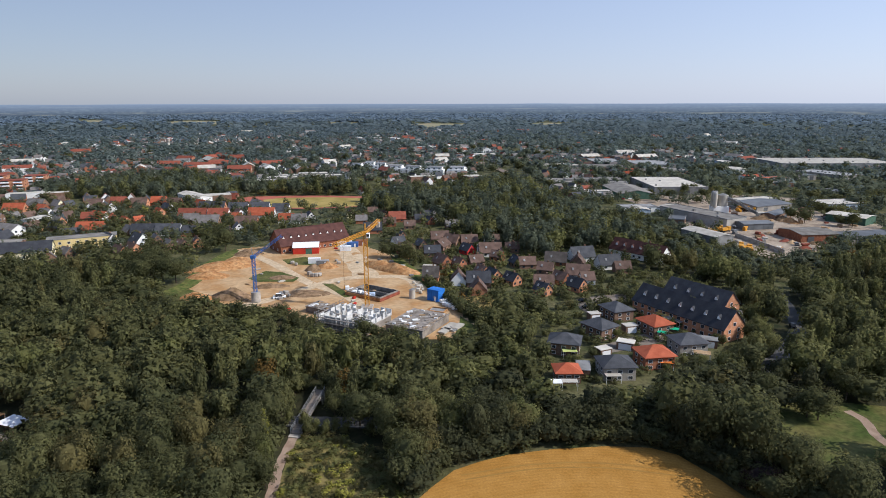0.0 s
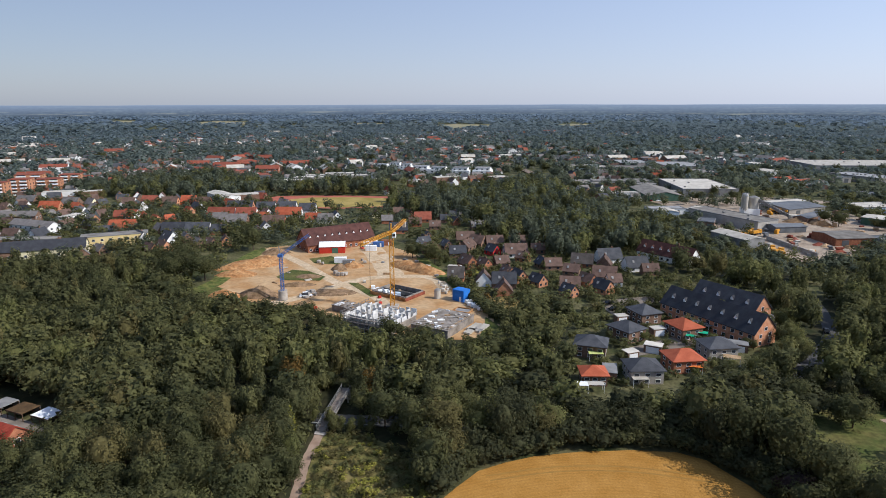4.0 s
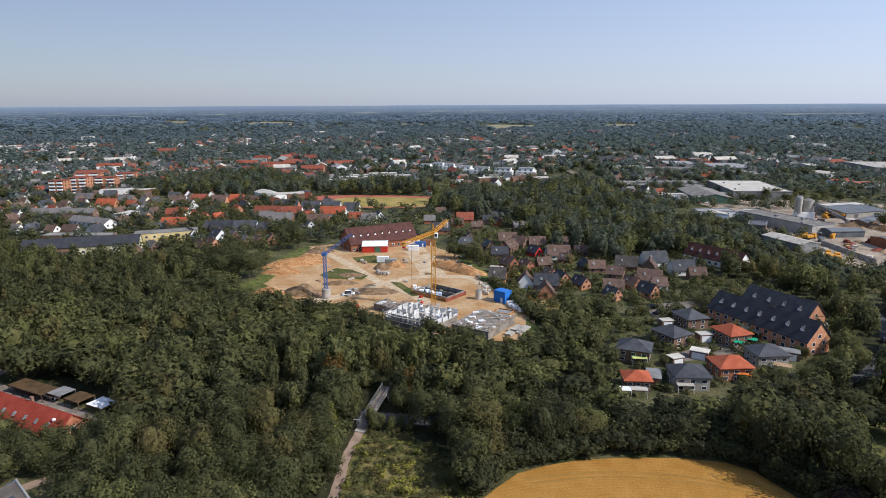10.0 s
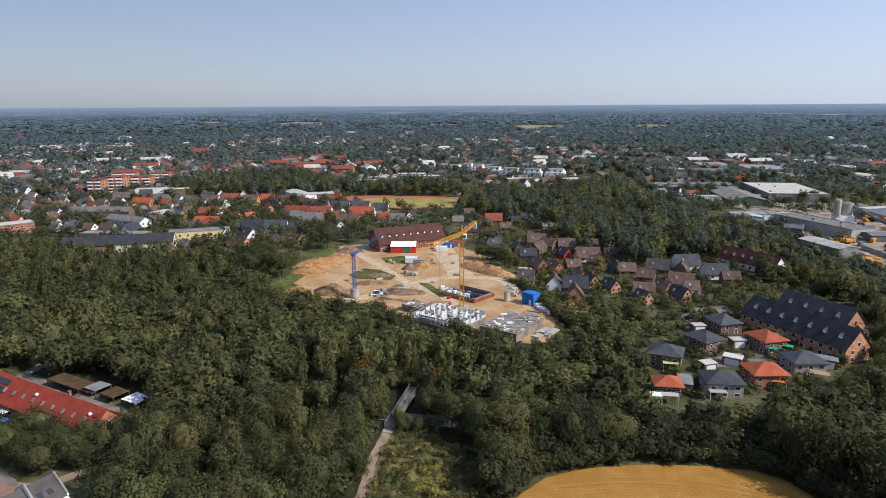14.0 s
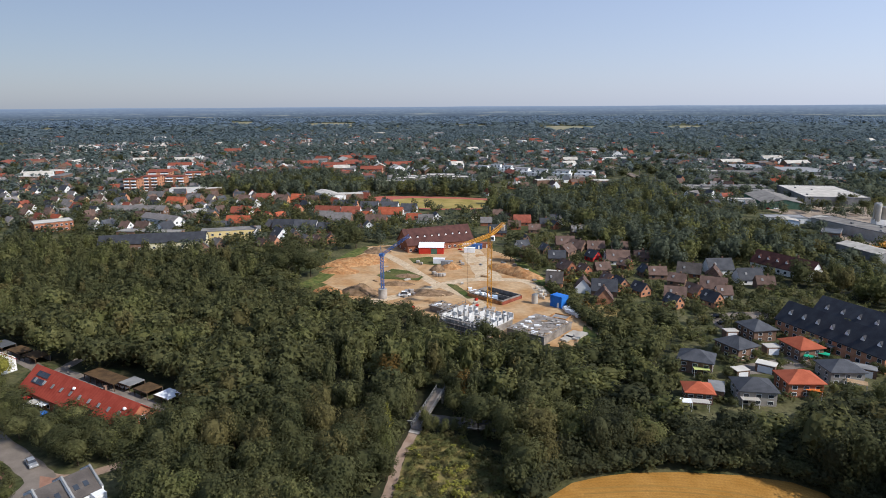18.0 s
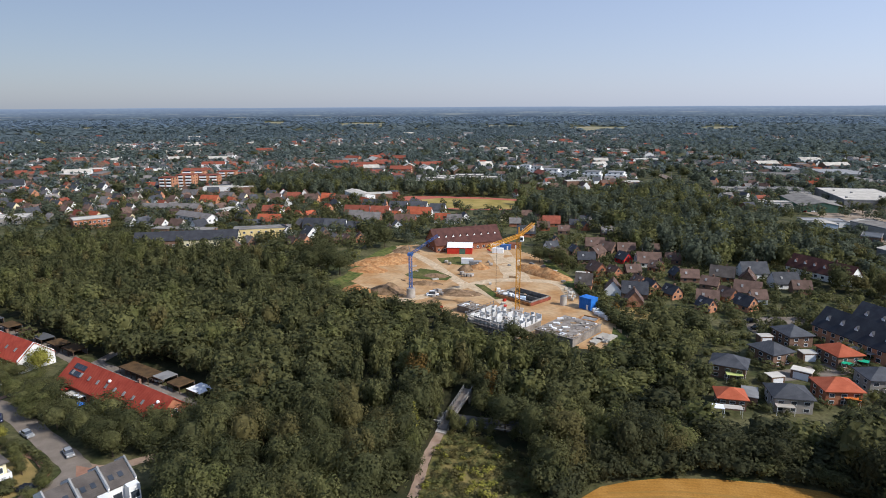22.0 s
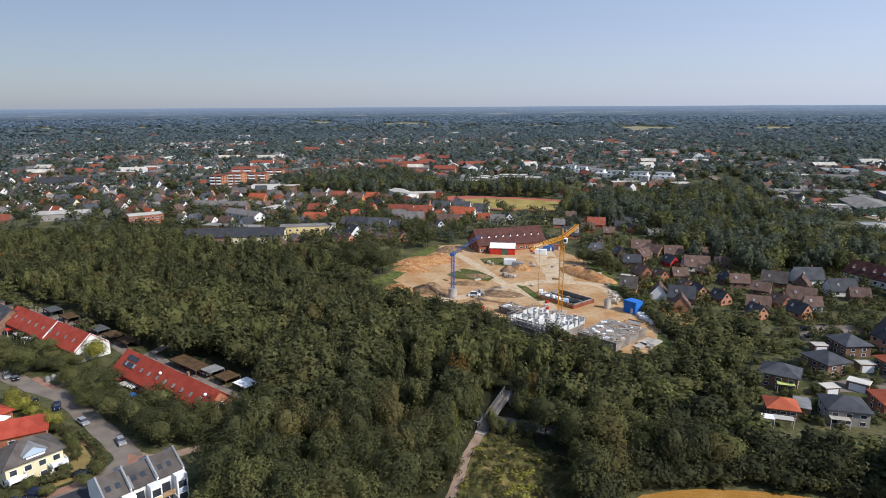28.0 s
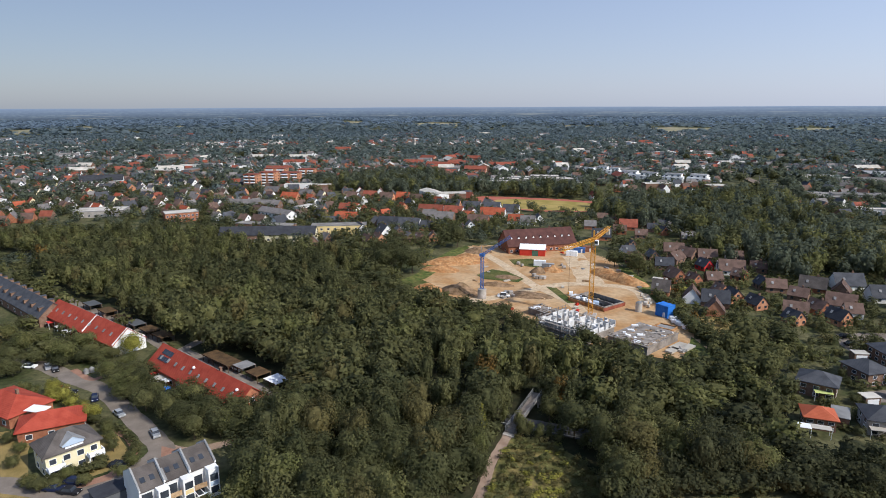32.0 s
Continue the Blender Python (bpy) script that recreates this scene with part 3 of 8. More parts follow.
PATHLINE = [(-36.7, 136.8), (-36.8, 128.6), (-36.9, 122.2), (-36.3, 117.5), (-35.6, 111.3), (-35.1, 100.0), (-34.1, 90.0)]
ROADLINE = [(138.5, 257.7), (131.4, 232.9), (125.8, 215.6), (117.6, 201.6), (106.8, 187.7), (93.5, 175.8)]
STREET = [(-196.3, 122.6), (-182.0, 123.4), (-165.6, 120.0), (-151.8, 117.9), (-133.8, 110.3), (-118.0, 103.3), (-109.4, 98.9)]
STREET_B = [*[(-110.9, 100.4), (-109.2, 91.9), (-110.7, 85.7), (-114.3, 79.1)], (-132, 76), (-150, 70)]
FOREST = [*[(-73.0, 75.8), (-76.9, 81.5), (-81.4, 87.9), (-84.5, 95.9), (-87.6, 101.1), (-90.9, 109.8), (-83.9, 120.5), (-93.6, 131.2), (-118.3, 142.7), (-135.2, 147.6), (-154.9, 152.6), (-178.5, 158.4), (-207.8, 165.8), (-239.4, 172.5)], (-330, 225), (-420, 232), (-372, 245), (-325, 276), (-253, 282), (-197, 270), (-150, 262), (-128, 252), (-121, 241), (-100, 236), (-72, 229), (-50, 209), (-11, 203), (3, 198), (10, 192), *[(12.2, 162.4), (20.5, 152.1), (29.6, 144.9), (38.8, 148.3), (50.4, 153.6), (62.7, 159.2), (74.7, 166.4)], (86, 160), (70, 140), (62, 126), (47, 134), (40, 136.5), (27, 135), (14, 132), (1, 127), (-8, 117), (-12, 100), (-12, 60)]
EAST = [(60, 60), (64, 116), (62, 128), (66, 150), *[(74.7, 166.4), (83.5, 175.9), (91.5, 180.6)], (112, 200), (113, 215), (116, 250), (110, 270), (104, 295), (92, 318), *[(93.5, 287.2), (111.8, 302.0), (123.1, 292.3), (124.6, 268.0), (138.7, 254.6), (160.5, 266.4), (187.3, 290.7), (219.6, 303.3)], (420, 330), (420, 200), (150, 60)]
BELT = [(-73.2, 506.4), (-18.8, 532.2), (32.4, 591.4), (61.1, 644.6), (75.8, 520.2), (103.9, 389.1), (119.4, 334.6), (100.2, 326.4), (72.6, 323.5), (65.1, 331.2), (46.4, 306.2), (38.4, 310.8), (19.5, 336.1), (0.8, 397.2), (-64.1, 442.7)]
GREEN = [(-364.8, 539.2), (-348.2, 588.1), (-296.5, 682.6), (-188.5, 577.5), (-85.1, 590.4), (-77.3, 535.0), (-116.9, 538.0), (-160.0, 534.3), (-181.1, 524.1), (-229.0, 501.9), (-295.7, 513.5)]
TRACK = [(-175.5, 484.1), (-181.1, 513.5), (-173.5, 531.3), (-145.7, 536.4), (-106.9, 538.2), (-72.9, 533.3), (-64.8, 479.2), (-101.9, 468.3), (-141.3, 470.7), (-159.9, 468.0)]
HEDGE = [(10.4, 200.1), (16.9, 222.1), (24.3, 233.5), (31.6, 233.6), (35.3, 222.4), (31.3, 200.4), (29.2, 181.2), (27.7, 164.4), (17.0, 160.7), (11.4, 174.7)]

sheet("wheat_field", WHEAT, 0.05, M_WHEAT, "ripe golden wheat field with tractor lines", "field")
sheet("meadow", MEADOW, 0.03, M_GRASS, "mown green meadow with dry patches", "meadow")
sheet("scrubland", SCRUB, 0.03, mat("rough_grass", (0.105, 0.10, 0.032), (0.205, 0.16, 0.06), size=4, fine=0.8, grain=0.75), "rough clearing with low green scrub", "clearing")
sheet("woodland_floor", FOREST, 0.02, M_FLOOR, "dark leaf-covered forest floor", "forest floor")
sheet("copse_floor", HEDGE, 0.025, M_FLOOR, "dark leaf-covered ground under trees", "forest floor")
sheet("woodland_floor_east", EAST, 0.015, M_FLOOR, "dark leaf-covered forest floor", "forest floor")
ribbon("meadow_path", [(103.9, 150.1), (105.1, 145.0), (103.4, 138.1), (103.4, 133.0)], 2.4, 0.06, M_PATH, "worn sandy path across the meadow", "path")
for k in range(4):
    for side in (-0.9, 0.9):
        rr = 28 + 13 * k + side
        ribbon("tractor_line", [(30 + 1.15 * rr * math.cos(radians(q)), 70 + rr * math.sin(radians(q))) for q in range(25, 160, 15) if inside(30 + 1.15 * rr * math.cos(radians(q)), 70 + rr * math.sin(radians(q)), WHEAT)] or [(20, 80), (30, 82)], 0.5, 0.075, M_STRAW, "pressed tractor line in the wheat", "track")
ribbon("footpath", PATHLINE, 2.3, 0.08, M_PATH, "pale gravel footpath through the wood", "path")
ribbon("road", ROADLINE, 5.5, 0.06, M_ASPHALT, "grey asphalt road curving through trees", "road")
ribbon("street", STREET, 5.4, 0.07, M_PAVING, "pale paved residential street", "street")
ribbon("street_south", STREET_B, 5.4, 0.075, M_PAVING, "pale paved residential street", "street")


def site_sheet():
    """Uneven sand of the building ground."""
    xs, ys = [p[0] for p in SITE], [p[1] for p in SITE]
    step = 2.0
    bm = bmesh.new()
    grid = {}
    for i in range(int((max(xs) - min(xs)) / step) + 1):
        for j in range(int((max(ys) - min(ys)) / step) + 1):
            x, y = min(xs) + i * step, min(ys) + j * step
            if inside(x, y, SITE):
                z = 0.12 + 0.10 * noise.noise((x * 0.09, y * 0.09, 3)) + 0.04 * noise.noise((x * 0.4, y * 0.4, 7))
                grid[i, j] = bm.verts.new((x, y, max(z, 0.06)))
    for (i, j), v in list(grid.items()):
        c = [grid.get(k) for k in ((i, j), (i + 1, j), (i + 1, j + 1), (i, j + 1))]
        if all(c):
            f = bm.faces.new(c)
            f.smooth = True
    return tagged(part("site_ground", bm, M_SAND), "churned ochre sand of a building site", "ground", "", "structure")


site_sheet()

M_WEEDS = mat("weedy_verge", (0.055, 0.085, 0.018), (0.15, 0.145, 0.045), size=3, grain=0.75, fine=0.9, bump=0.4)
ribbon("weedy_verge", [(-119.9, 247.2), (-115.3, 264.8), (-118.4, 297.5), (-116.2, 326.4)], 8, 0.34, M_WEEDS, "green weedy verge along the sand", "verge")
ribbon("weedy_verge", [(-28.1, 312.4), (-14.2, 280.0), (-1.2, 242.6)], 5, 0.34, M_WEEDS, "green weedy verge along the sand", "verge")
YARD_WOOD = [(120.6, 464.1), (134.0, 418.4), (145.9, 387.7), (151.1, 354.9), (150.2, 324.4), (157.0, 307.6), (178.0, 310.2), (216.1, 335.7), (260.5, 360.8), (232.2, 319.2), (189.8, 301.2), (153.0, 280.2), (130.1, 278.0), (116.5, 289.7), (115.3, 309.4), (118.2, 326.6), (109.5, 359.0)]
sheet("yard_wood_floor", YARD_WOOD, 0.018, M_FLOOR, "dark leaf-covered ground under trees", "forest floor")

# ---- the chief buildings ----
V = dict(chimney=False, L=9.4, d=8.3, eave=4.0, ridge=6.5, kind="hip", rows=2, win=3, category="house", name="villa", group="hip-roofed villas")
house(62.2, 222.4, -68, roof=R_SLATE, wall=W_BROWN, label="brown brick villa with a grey hipped roof", **V)
house(51.9, 204.3, -55, roof=R_SLATE, wall=W_BROWN, label="brown brick villa with a grey hipped roof", **V)
house(71.8, 207.5, -67, roof=R_RED, wall=W_BROWN, label="brick villa with an orange-red hipped roof", **V)
house(37.5, 189.8, -15, roof=R_SLATE, wall=W_BROWN, label="dark brick villa with a grey hipped roof", **V)
house(76.8, 190.1, 10, roof=R_SLATE, wall=W_GREYR, label="grey rendered villa with a hipped slate roof", **V)
house(62.8, 179.6, 10, roof=R_RED, wall=W_BRICK, label="red brick villa with an orange-red hipped roof", **V)
house(49.2, 171.7, 4, roof=R_SLATE, wall=W_GREYR, label="grey villa with a hipped slate roof", **V)
house(34.4, 168.6, 1, roof=R_RED, wall=W_BROWN, label="brick bungalow with an orange-red hipped roof", **{**V, "L": 6.9, "d": 6.3, "eave": 3.2, "ridge": 5.2})
TB = dict(chimney=False, d=11.0, eave=5.0, ridge=10.5, name="terrace", category="terraced house", roof=R_ANTHRA, wall=W_ORANGE, group="dark-roofed terraces")
house(85.3, 216.1, -58, 39.2, win=12, rows=2, label="orange brick terrace under a long anthracite roof", **TB, peaks=7)
house(96.2, 231.2, -55, 25.9, win=10, rows=2, label="orange brick terrace under an anthracite roof", **TB, peaks=4)
# terraces by the paved street
rb = house(-123.4, 128.2, -19, 47.0, 10.5, 3.8, 8.2, R_BRIGHT, W_BRICK, win=12, sky=10, label="long brick terrace with a bright red tiled roof", name="terrace", category="terraced house")
ra = house(-192.2, 149.2, -16, 51.8, 10.5, 3.8, 8.2, R_BRIGHT, W_BRICK, win=12, sky=9, label="long brick terrace with a bright red tiled roof", name="terrace", category="terraced house")
house(-258.6, 166.6, -18, 90.0, 10.5, 3.8, 8.2, R_SLATE, W_BROWN, win=12, dormers=12, label="brick terrace with a slate-grey roof and dormers", name="terrace", category="terraced house")
for u in (4.5, 25.9):
    part("parapet_gable", gable_walls(0.35, 10.9, 4.3, 8.6)(), W_WHITE, ra, "white rendered parapet gable").matrix_local = pose(u, 0, 0)
KB = math.degrees(math.atan((8.2 - 3.8) / 5.25))
for u in (-19.5, -17.6, -15.7):
    for v in (-1.4, -3.0):
        part("solar_panel", boxes((0, 0, 0.32, 1.75, 1.5, 0.06)), M_GLASS, rb, "dark blue solar panel").matrix_local = pose(u, v, 8.2 + v * 0.838) @ pose(0, 0, 0, KB, 0, 0)
for u in (-2.0, 20.0):
    bm = bmesh.new()
    bmesh.ops.create_icosphere(bm, subdivisions=2, radius=0.45, matrix=Matrix.Translation((u, -2.0, 7.1)))
    part("roof_cap", bm, M_WHITE, rb, "round white roof cap")
yv = house(-125.9, 87.3, 69, 11, 8.6, 5.4, 8.8, R_TAUPE, W_CREAM, kind="hip", win=4, rows=2, chimney=False, label="cream rendered villa with a dark hipped roof", name="apartment_villa", category="house")
part("gable_dormer", gable_walls(3.6, 4.4, 1.5, 2.9)(), W_BLUE, yv, "glazed blue-grey roof gable").matrix_local = pose(0.3, -2.2, 5.2, 0, 0, 90)
part("dormer_roof", gable_roof(3.6, 4.4, 1.5, 2.9, 0.3, 0.15)(), M_METAL, yv).matrix_local = pose(0.3, -2.2, 5.2, 0, 0, 90)
for u in (-4.0, 4.0):
    bal = part("balcony", boxes((u, -5.3, 2.7, 3.4, 2.2, 0.2), (u, -6.3, 2.9, 3.4, 0.12, 0.9), (u - 1.65, -6.3, 2.9, 0.12, 2.0, 0.9), (u + 1.65, -5.3, 2.9, 0.12, 2.0, 0.9)), M_WHITE, yv)
    for v in (-1.5, 1.5):
        part("post", boxes((u + v, -6.2, 0, 0.25, 0.25, 2.7)), M_WHITE, bal)
part("roof_balcony", boxes((0.3, -4.4, 5.2, 3.6, 0.2, 1.0)), M_WHITE, yv)
house(-162.0, 99.2, -6, 18, 11, 3.0, 6.0, R_BRIGHT, W_BRICK, kind="hip", win=4, label="low brick house with bright red hipped roof", name="care_home", category="house")
house(-143.1, 96.7, 48, 14, 9, 3.0, 5.6, R_BRIGHT, W_BRICK, kind="hip", win=3, chimney=False, label="low brick wing with bright red hipped roof", name="care_home", category="house")
# a white sail awning, set down on the roof
sail = thing("sun_sail", -147.1, 95.3, 5.2, 10, "white triangular sun sail on the red roof", "roof light")
bm = bmesh.new()
prism(bm, [(-0.8, 0), (2.4, 0), (2.4, 0.25), (-0.8, 0.12)], -2.6, 2.6)
part("sheet", bm, M_WHITE, sail)
# the farm hall and the shed on the site
house(-78.3, 340.6, 36, 40, 17, 4.2, 11.5, R_MAROON, W_BRICK, win=12, peaks=9, label="long brick hall under a huge maroon tiled roof", name="farm_hall", category="hall")

# ---- the building site ----
def mound(x, y, rx, ry, h, material, rz=0.0, label="heap of loose sandy soil", name="soil_mound"):
    bm = bmesh.new()
    n, rings = 18, 6
    rows = []
    for k in range(rings):
        u = k / (rings - 1)
        row = []
        for i in range(n):
            a = i * math.tau / n
            w = 1 + 0.22 * noise.noise((math.cos(a) * 1.5 + x, math.sin(a) * 1.5 + y, 1.3))
            z = h * (1 - u) ** 0.8 * (1 + 0.35 * noise.noise((x + 3 * u * math.cos(a), y + 3 * u * math.sin(a), 4)))
            row.append(bm.verts.new((rx * u * w * math.cos(a) if k else 0.05 * math.cos(a), ry * u * w * math.sin(a) if k else 0.05 * math.sin(a), z if k < rings - 1 else -0.1)))
        rows.append(row)
    bm.faces.new(rows[0])
    for a, b in zip(rows, rows[1:]):
        for i in range(n):
            bm.faces.new((a[i], a[(i + 1) % n], b[(i + 1) % n], b[i])).smooth = True
    bmesh.ops.recalc_face_normals(bm, faces=bm.faces)
    ob = part(name, bm, material)
    ob.matrix_world = pose(x, y, 0.05, 0, 0, rz)
    return tagged(ob, label, "soil mound", "soil mounds")


mound(-110.8, 294.3, 17, 9, 3.6, M_SOIL, 35, "broad bank of reddish dug soil")
mound(-111.1, 276.9, 10, 6, 2.8, M_SOIL, 10, "bank of reddish dug soil")
mound(-106.6, 306.7, 9, 5, 2.5, M_SOIL, -20, "bank of ochre soil")
mound(-106.9, 321.4, 8, 6, 3.1, M_SOIL_DARK, 10, "flat heap of brown soil")
mound(-103.9, 242.7, 9, 4, 3.4, M_SOIL, 5, "long heap of reddish soil")
mound(-89.7, 245.2, 9, 5, 4.2, M_SOIL_DARK, 0, "rounded heap of brown soil")
mound(-78.2, 260.8, 9, 2.5, 1.8, M_SOIL_DARK, 10, "low ridge of brown soil")
mound(-25.9, 287.9, 13, 5, 4.2, M_SOIL, -30, "steep bank of orange sand")
mound(-34.4, 296.3, 10, 5, 3.5, M_SOIL, -35, "steep bank of orange sand")
mound(-65.4, 289.5, 4, 4, 3.4, M_SOIL_DARK, 0, "heap of brown gravel")
mound(-59.7, 294.9, 6, 4, 2.8, M_SOIL, 0, "heap of ochre sand")
mound(-60.7, 251.1, 12, 6, 1.3, M_SOIL_DARK, 0, "low spread of brown soil")
mound(-76.7, 275.4, 7, 4, 1.4, M_SOIL_DARK, 0, "low spread of brown soil")
for i, pts in enumerate(([(-91.9, 274.2), (-87.9, 287.2), (-79.3, 285.2), (-68.9, 275.5), (-69.9, 268.9), (-86.3, 268.7)], [(-121.5, 244.0), (-112.1, 257.0), (-98.4, 246.6), (-93.0, 241.4), (-104.9, 236.8)], [(-85.7, 309.3), (-75.5, 315.5), (-65.0, 307.2), (-65.9, 298.1), (-80.4, 300.1)], [(4.3, 223.2), (12.2, 206.6), (1.2, 197.9), (3.6, 212.2)], [(-32.0, 322.3), (-15.1, 286.0), (-10.3, 268.8), (-15.5, 271.5), (-26.9, 298.6)], [(-56.6, 266.4), (-51.5, 265.6), (-39.9, 247.4), (-43.1, 245.8)], [(-117.7, 267.4), (-120.5, 305.4), (-118.4, 333.1), (-114.4, 330.4), (-116.8, 303.1), (-112.1, 263.0)])):
    sheet("weed_patch", pts, 0.2, M_GRASS, "patch of green weeds on the sand", "weeds")
ribbon("dirt_track", [*[(-114.4, 330.4), (-97.7, 312.8), (-81.2, 292.5), (-63.3, 268.1), (-49.6, 255.3), (-39.3, 243.6), (-34.3, 232.8)]], 5.0, 0.165, M_TRACK, "pale track pressed into the sand", "track")
ribbon("dirt_track", [*[(-83.2, 232.8), (-72.7, 243.1), (-62.2, 257.6), (-50.3, 272.9), (-35.5, 277.8), (-19.7, 276.1), (-12.3, 258.3)]], 5.5, 0.17, M_TRACK, "pale track pressed into the sand", "track")
ribbon("dirt_track", [*[(-64.4, 352.4), (-53.0, 322.0), (-42.8, 293.0), (-37.8, 275.9)]], 12.0, 0.16, M_TRACK, "broad pale track pressed into the sand", "track")
ribbon("dirt_track", [*[(-94.7, 343.2), (-77.4, 352.3), (-57.4, 349.5)]], 5.0, 0.16, M_TRACK, "pale track beside the brick hall", "track")


def lattice(bm, a, b, w, pitch, bar=0.12):
    """A square lattice girder from a to b."""
    a, b = Vector(a), Vector(b)
    d = (b - a).normalized()
    s = d.cross(Vector((0, 0, 1)) if abs(d.z) < 0.9 else Vector((1, 0, 0))).normalized() * w / 2
    u = d.cross(s).normalized() * w / 2
    corners = [s + u, s - u, -s - u, -s + u]
    for c in corners:
        beam(bm, a + c, b + c, bar * 1.5)
    n = max(1, int((b - a).length / pitch))
    for i in range(n):
        p, q = a.lerp(b, i / n), a.lerp(b, (i + 1) / n)
        for k in range(4):
            beam(bm, p + corners[k], q + corners[(k + 1) % 4], bar)
            beam(bm, p + corners[k], p + corners[(k + 1) % 4], bar)


def yellow_crane():
    x, y = -32.0, 232.9
    c = thing("tower_crane", x, y, 0, 0, "yellow lattice tower crane on the building site", "crane")
    keep(x, y, 3)
    part("foundation", boxes((0, 0, 0, 4.5, 4.5, 0.9), bevel=0.05), M_CONC, c)
    bm = bmesh.new()
    lattice(bm, (0, 0, 0.9), (0, 0, 30), 1.5, 1.7, 0.10)
    part("mast", bm, M_CRANE, c)
    bm = bmesh.new()
    lattice(bm, (0, 0, 30.2), (-7.6, -24.3, 30.6), 1.1, 1.6, 0.085)
    part("jib", bm, M_CRANE, c)
    bm = bmesh.new()
    lattice(bm, (0, 0, 30.2), (3.0, 20.0, 31.2), 1.1, 1.8, 0.085)
    part("counter_jib", bm, M_CRANE, c)
    bm = boxes((0, 0, 29.2, 2.0, 2.0, 1.2), (0, 0, 31.0, 0.5, 0.5, 2.5))
    part("slewing_ring", bm, M_CRANE, c)
    cab = part("cab", boxes((1.2, -0.8, 28.2, 1.3, 1.6, 1.9), bevel=0.08), M_WHITE, c)
    part("pane", boxes((1.2, -1.62, 28.8, 1.0, 0.04, 1.0)), M_GLASS, cab)
    part("counterweight", boxes((2.8, 18.5, 28.6, 1.4, 2.4, 2.2), bevel=0.06), M_CONC, c)
    bm = bmesh.new()
    beam(bm, (-5.5, -17.5, 30), (-5.5, -17.5, 14), 0.06)
    part("hoist_rope", bm, M_TYRE, c)
    part("hook_block", boxes((-5.5, -17.5, 13.2, 0.5, 0.5, 0.8)), M_CRANE, c)


def blue_crane():
    x, y = -77.8, 240.0
    c = thing("luffing_crane", x, y, 0, 0, "blue lattice crane on a concrete ring base", "crane")
    keep(x, y, 3)
    keep(-75.5, 232.5, 8)
    bm = bmesh.new()
    tube(bm, 0, 0, 0, 4.2, 1.9, 1.8, 20)
    part("base_ring", bm, M_CONC, c)
    bm = bmesh.new()
    lattice(bm, (0, 0, 4.2), (0, 0, 18.6), 1.1, 1.4, 0.10)
    part("mast", bm, M_CRANEB, c)
    bm = bmesh.new()
    lattice(bm, (0, 0, 18.8), (11.5, 1.5, 27.0), 0.85, 1.3, 0.09)
    part("jib", bm, M_CRANEB, c)
    part("slewing_ring", boxes((0, 0, 18.2, 2.0, 2.0, 1.1), bevel=0.05), M_CRANEB, c)
    bm = bmesh.new()
    beam(bm, (0, 0, 19), (-0.6, 0, 22.5), 0.25)
    beam(bm, (-0.6, 0, 22.5), (11.5, 1.5, 27.0), 0.06)
    part("tie_frame", bm, M_METAL, c)


yellow_crane()
blue_crane()


def shell_building(x, y, rz, L, d, label):
    """A raw storey of white block walls on a concrete deck, with scaffold along its front."""
    b = thing("unfinished_building", x, y, 0, rz, label, "building shell")
    keep(x, y, max(L, d) * 0.5)
    part("lower_storey", boxes((0, 0, 0, L - 0.6, d - 0.6, 2.7)), M_CONC_DARK, b)
    part("deck", boxes((0, 0, 2.7, L, d, 0.3), bevel=0.03), M_CONC, b)
    R = random.Random(4)
    nx, ny = 8, 5
    for i in range(nx + 1):
        for j in range(ny):
            if 0 < i < nx and R.random() < 0.35:
                continue
            part("block_wall", boxes((-L / 2 + 0.3 + i * (L - 0.6) / nx, -d / 2 + (j + 0.5) * d / ny, 3.0, 0.24, d / ny * R.choice((0.98, 0.7, 0.5)), R.choice((2.1, 2.1, 1.9, 1.4, 0.7)))), W_BLOCK, b)
    for j in range(ny + 1):
        for i in range(nx):
            if R.random() < 0.3:
                continue
            part("block_wall", boxes((-L / 2 + (i + 0.5) * L / nx, -d / 2 + 0.3 + j * (d - 0.6) / ny, 3.0, L / nx * R.choice((0.95, 0.6, 0.45)), 0.24, R.choice((2.1, 2.1, 1.9, 1.4, 0.6)))), W_BLOCK, b)
    for i in range(13):
        u = -L / 2 + i * L / 12
        part("scaffold_post", boxes((u, -d / 2 - 1.4, 0, 0.12, 0.12, 5.9)), M_METAL, b)
        part("scaffold_post", boxes((u, -d / 2 - 0.5, 0, 0.12, 0.12, 5.9)), M_METAL, b)
    for i in range(9):
        part("scaffold_post", boxes((-L / 2 - 1.2, -d / 2 + i * d / 8, 0, 0.12, 0.12, 5.9)), M_METAL, b)
    for z in (1.0, 2.8, 4.6):
        part("scaffold_board", boxes((0, -d / 2 - 0.95, z, L, 0.9, 0.10)), M_CONC_DARK, b)
        part("scaffold_board", boxes((-L / 2 - 0.75, 0, z, 0.8, d, 0.10)), M_CONC_DARK, b)
        part("guard_rail", boxes((0, -d / 2 - 1.4, z + 0.9, L, 0.08, 0.12)), M_METAL, b)
        part("guard_rail", boxes((-L / 2 - 1.2, 0, z + 0.9, 0.08, d, 0.12)), M_METAL, b)
    for i in range(8):
        part("block_pallet", boxes((R.uniform(-0.4, 0.4) * L, R.uniform(-0.38, 0.38) * d, 3.0, 1.3, 1.1, 1.1)), M_WHITE if i % 2 else M_CONC, b)
    return b


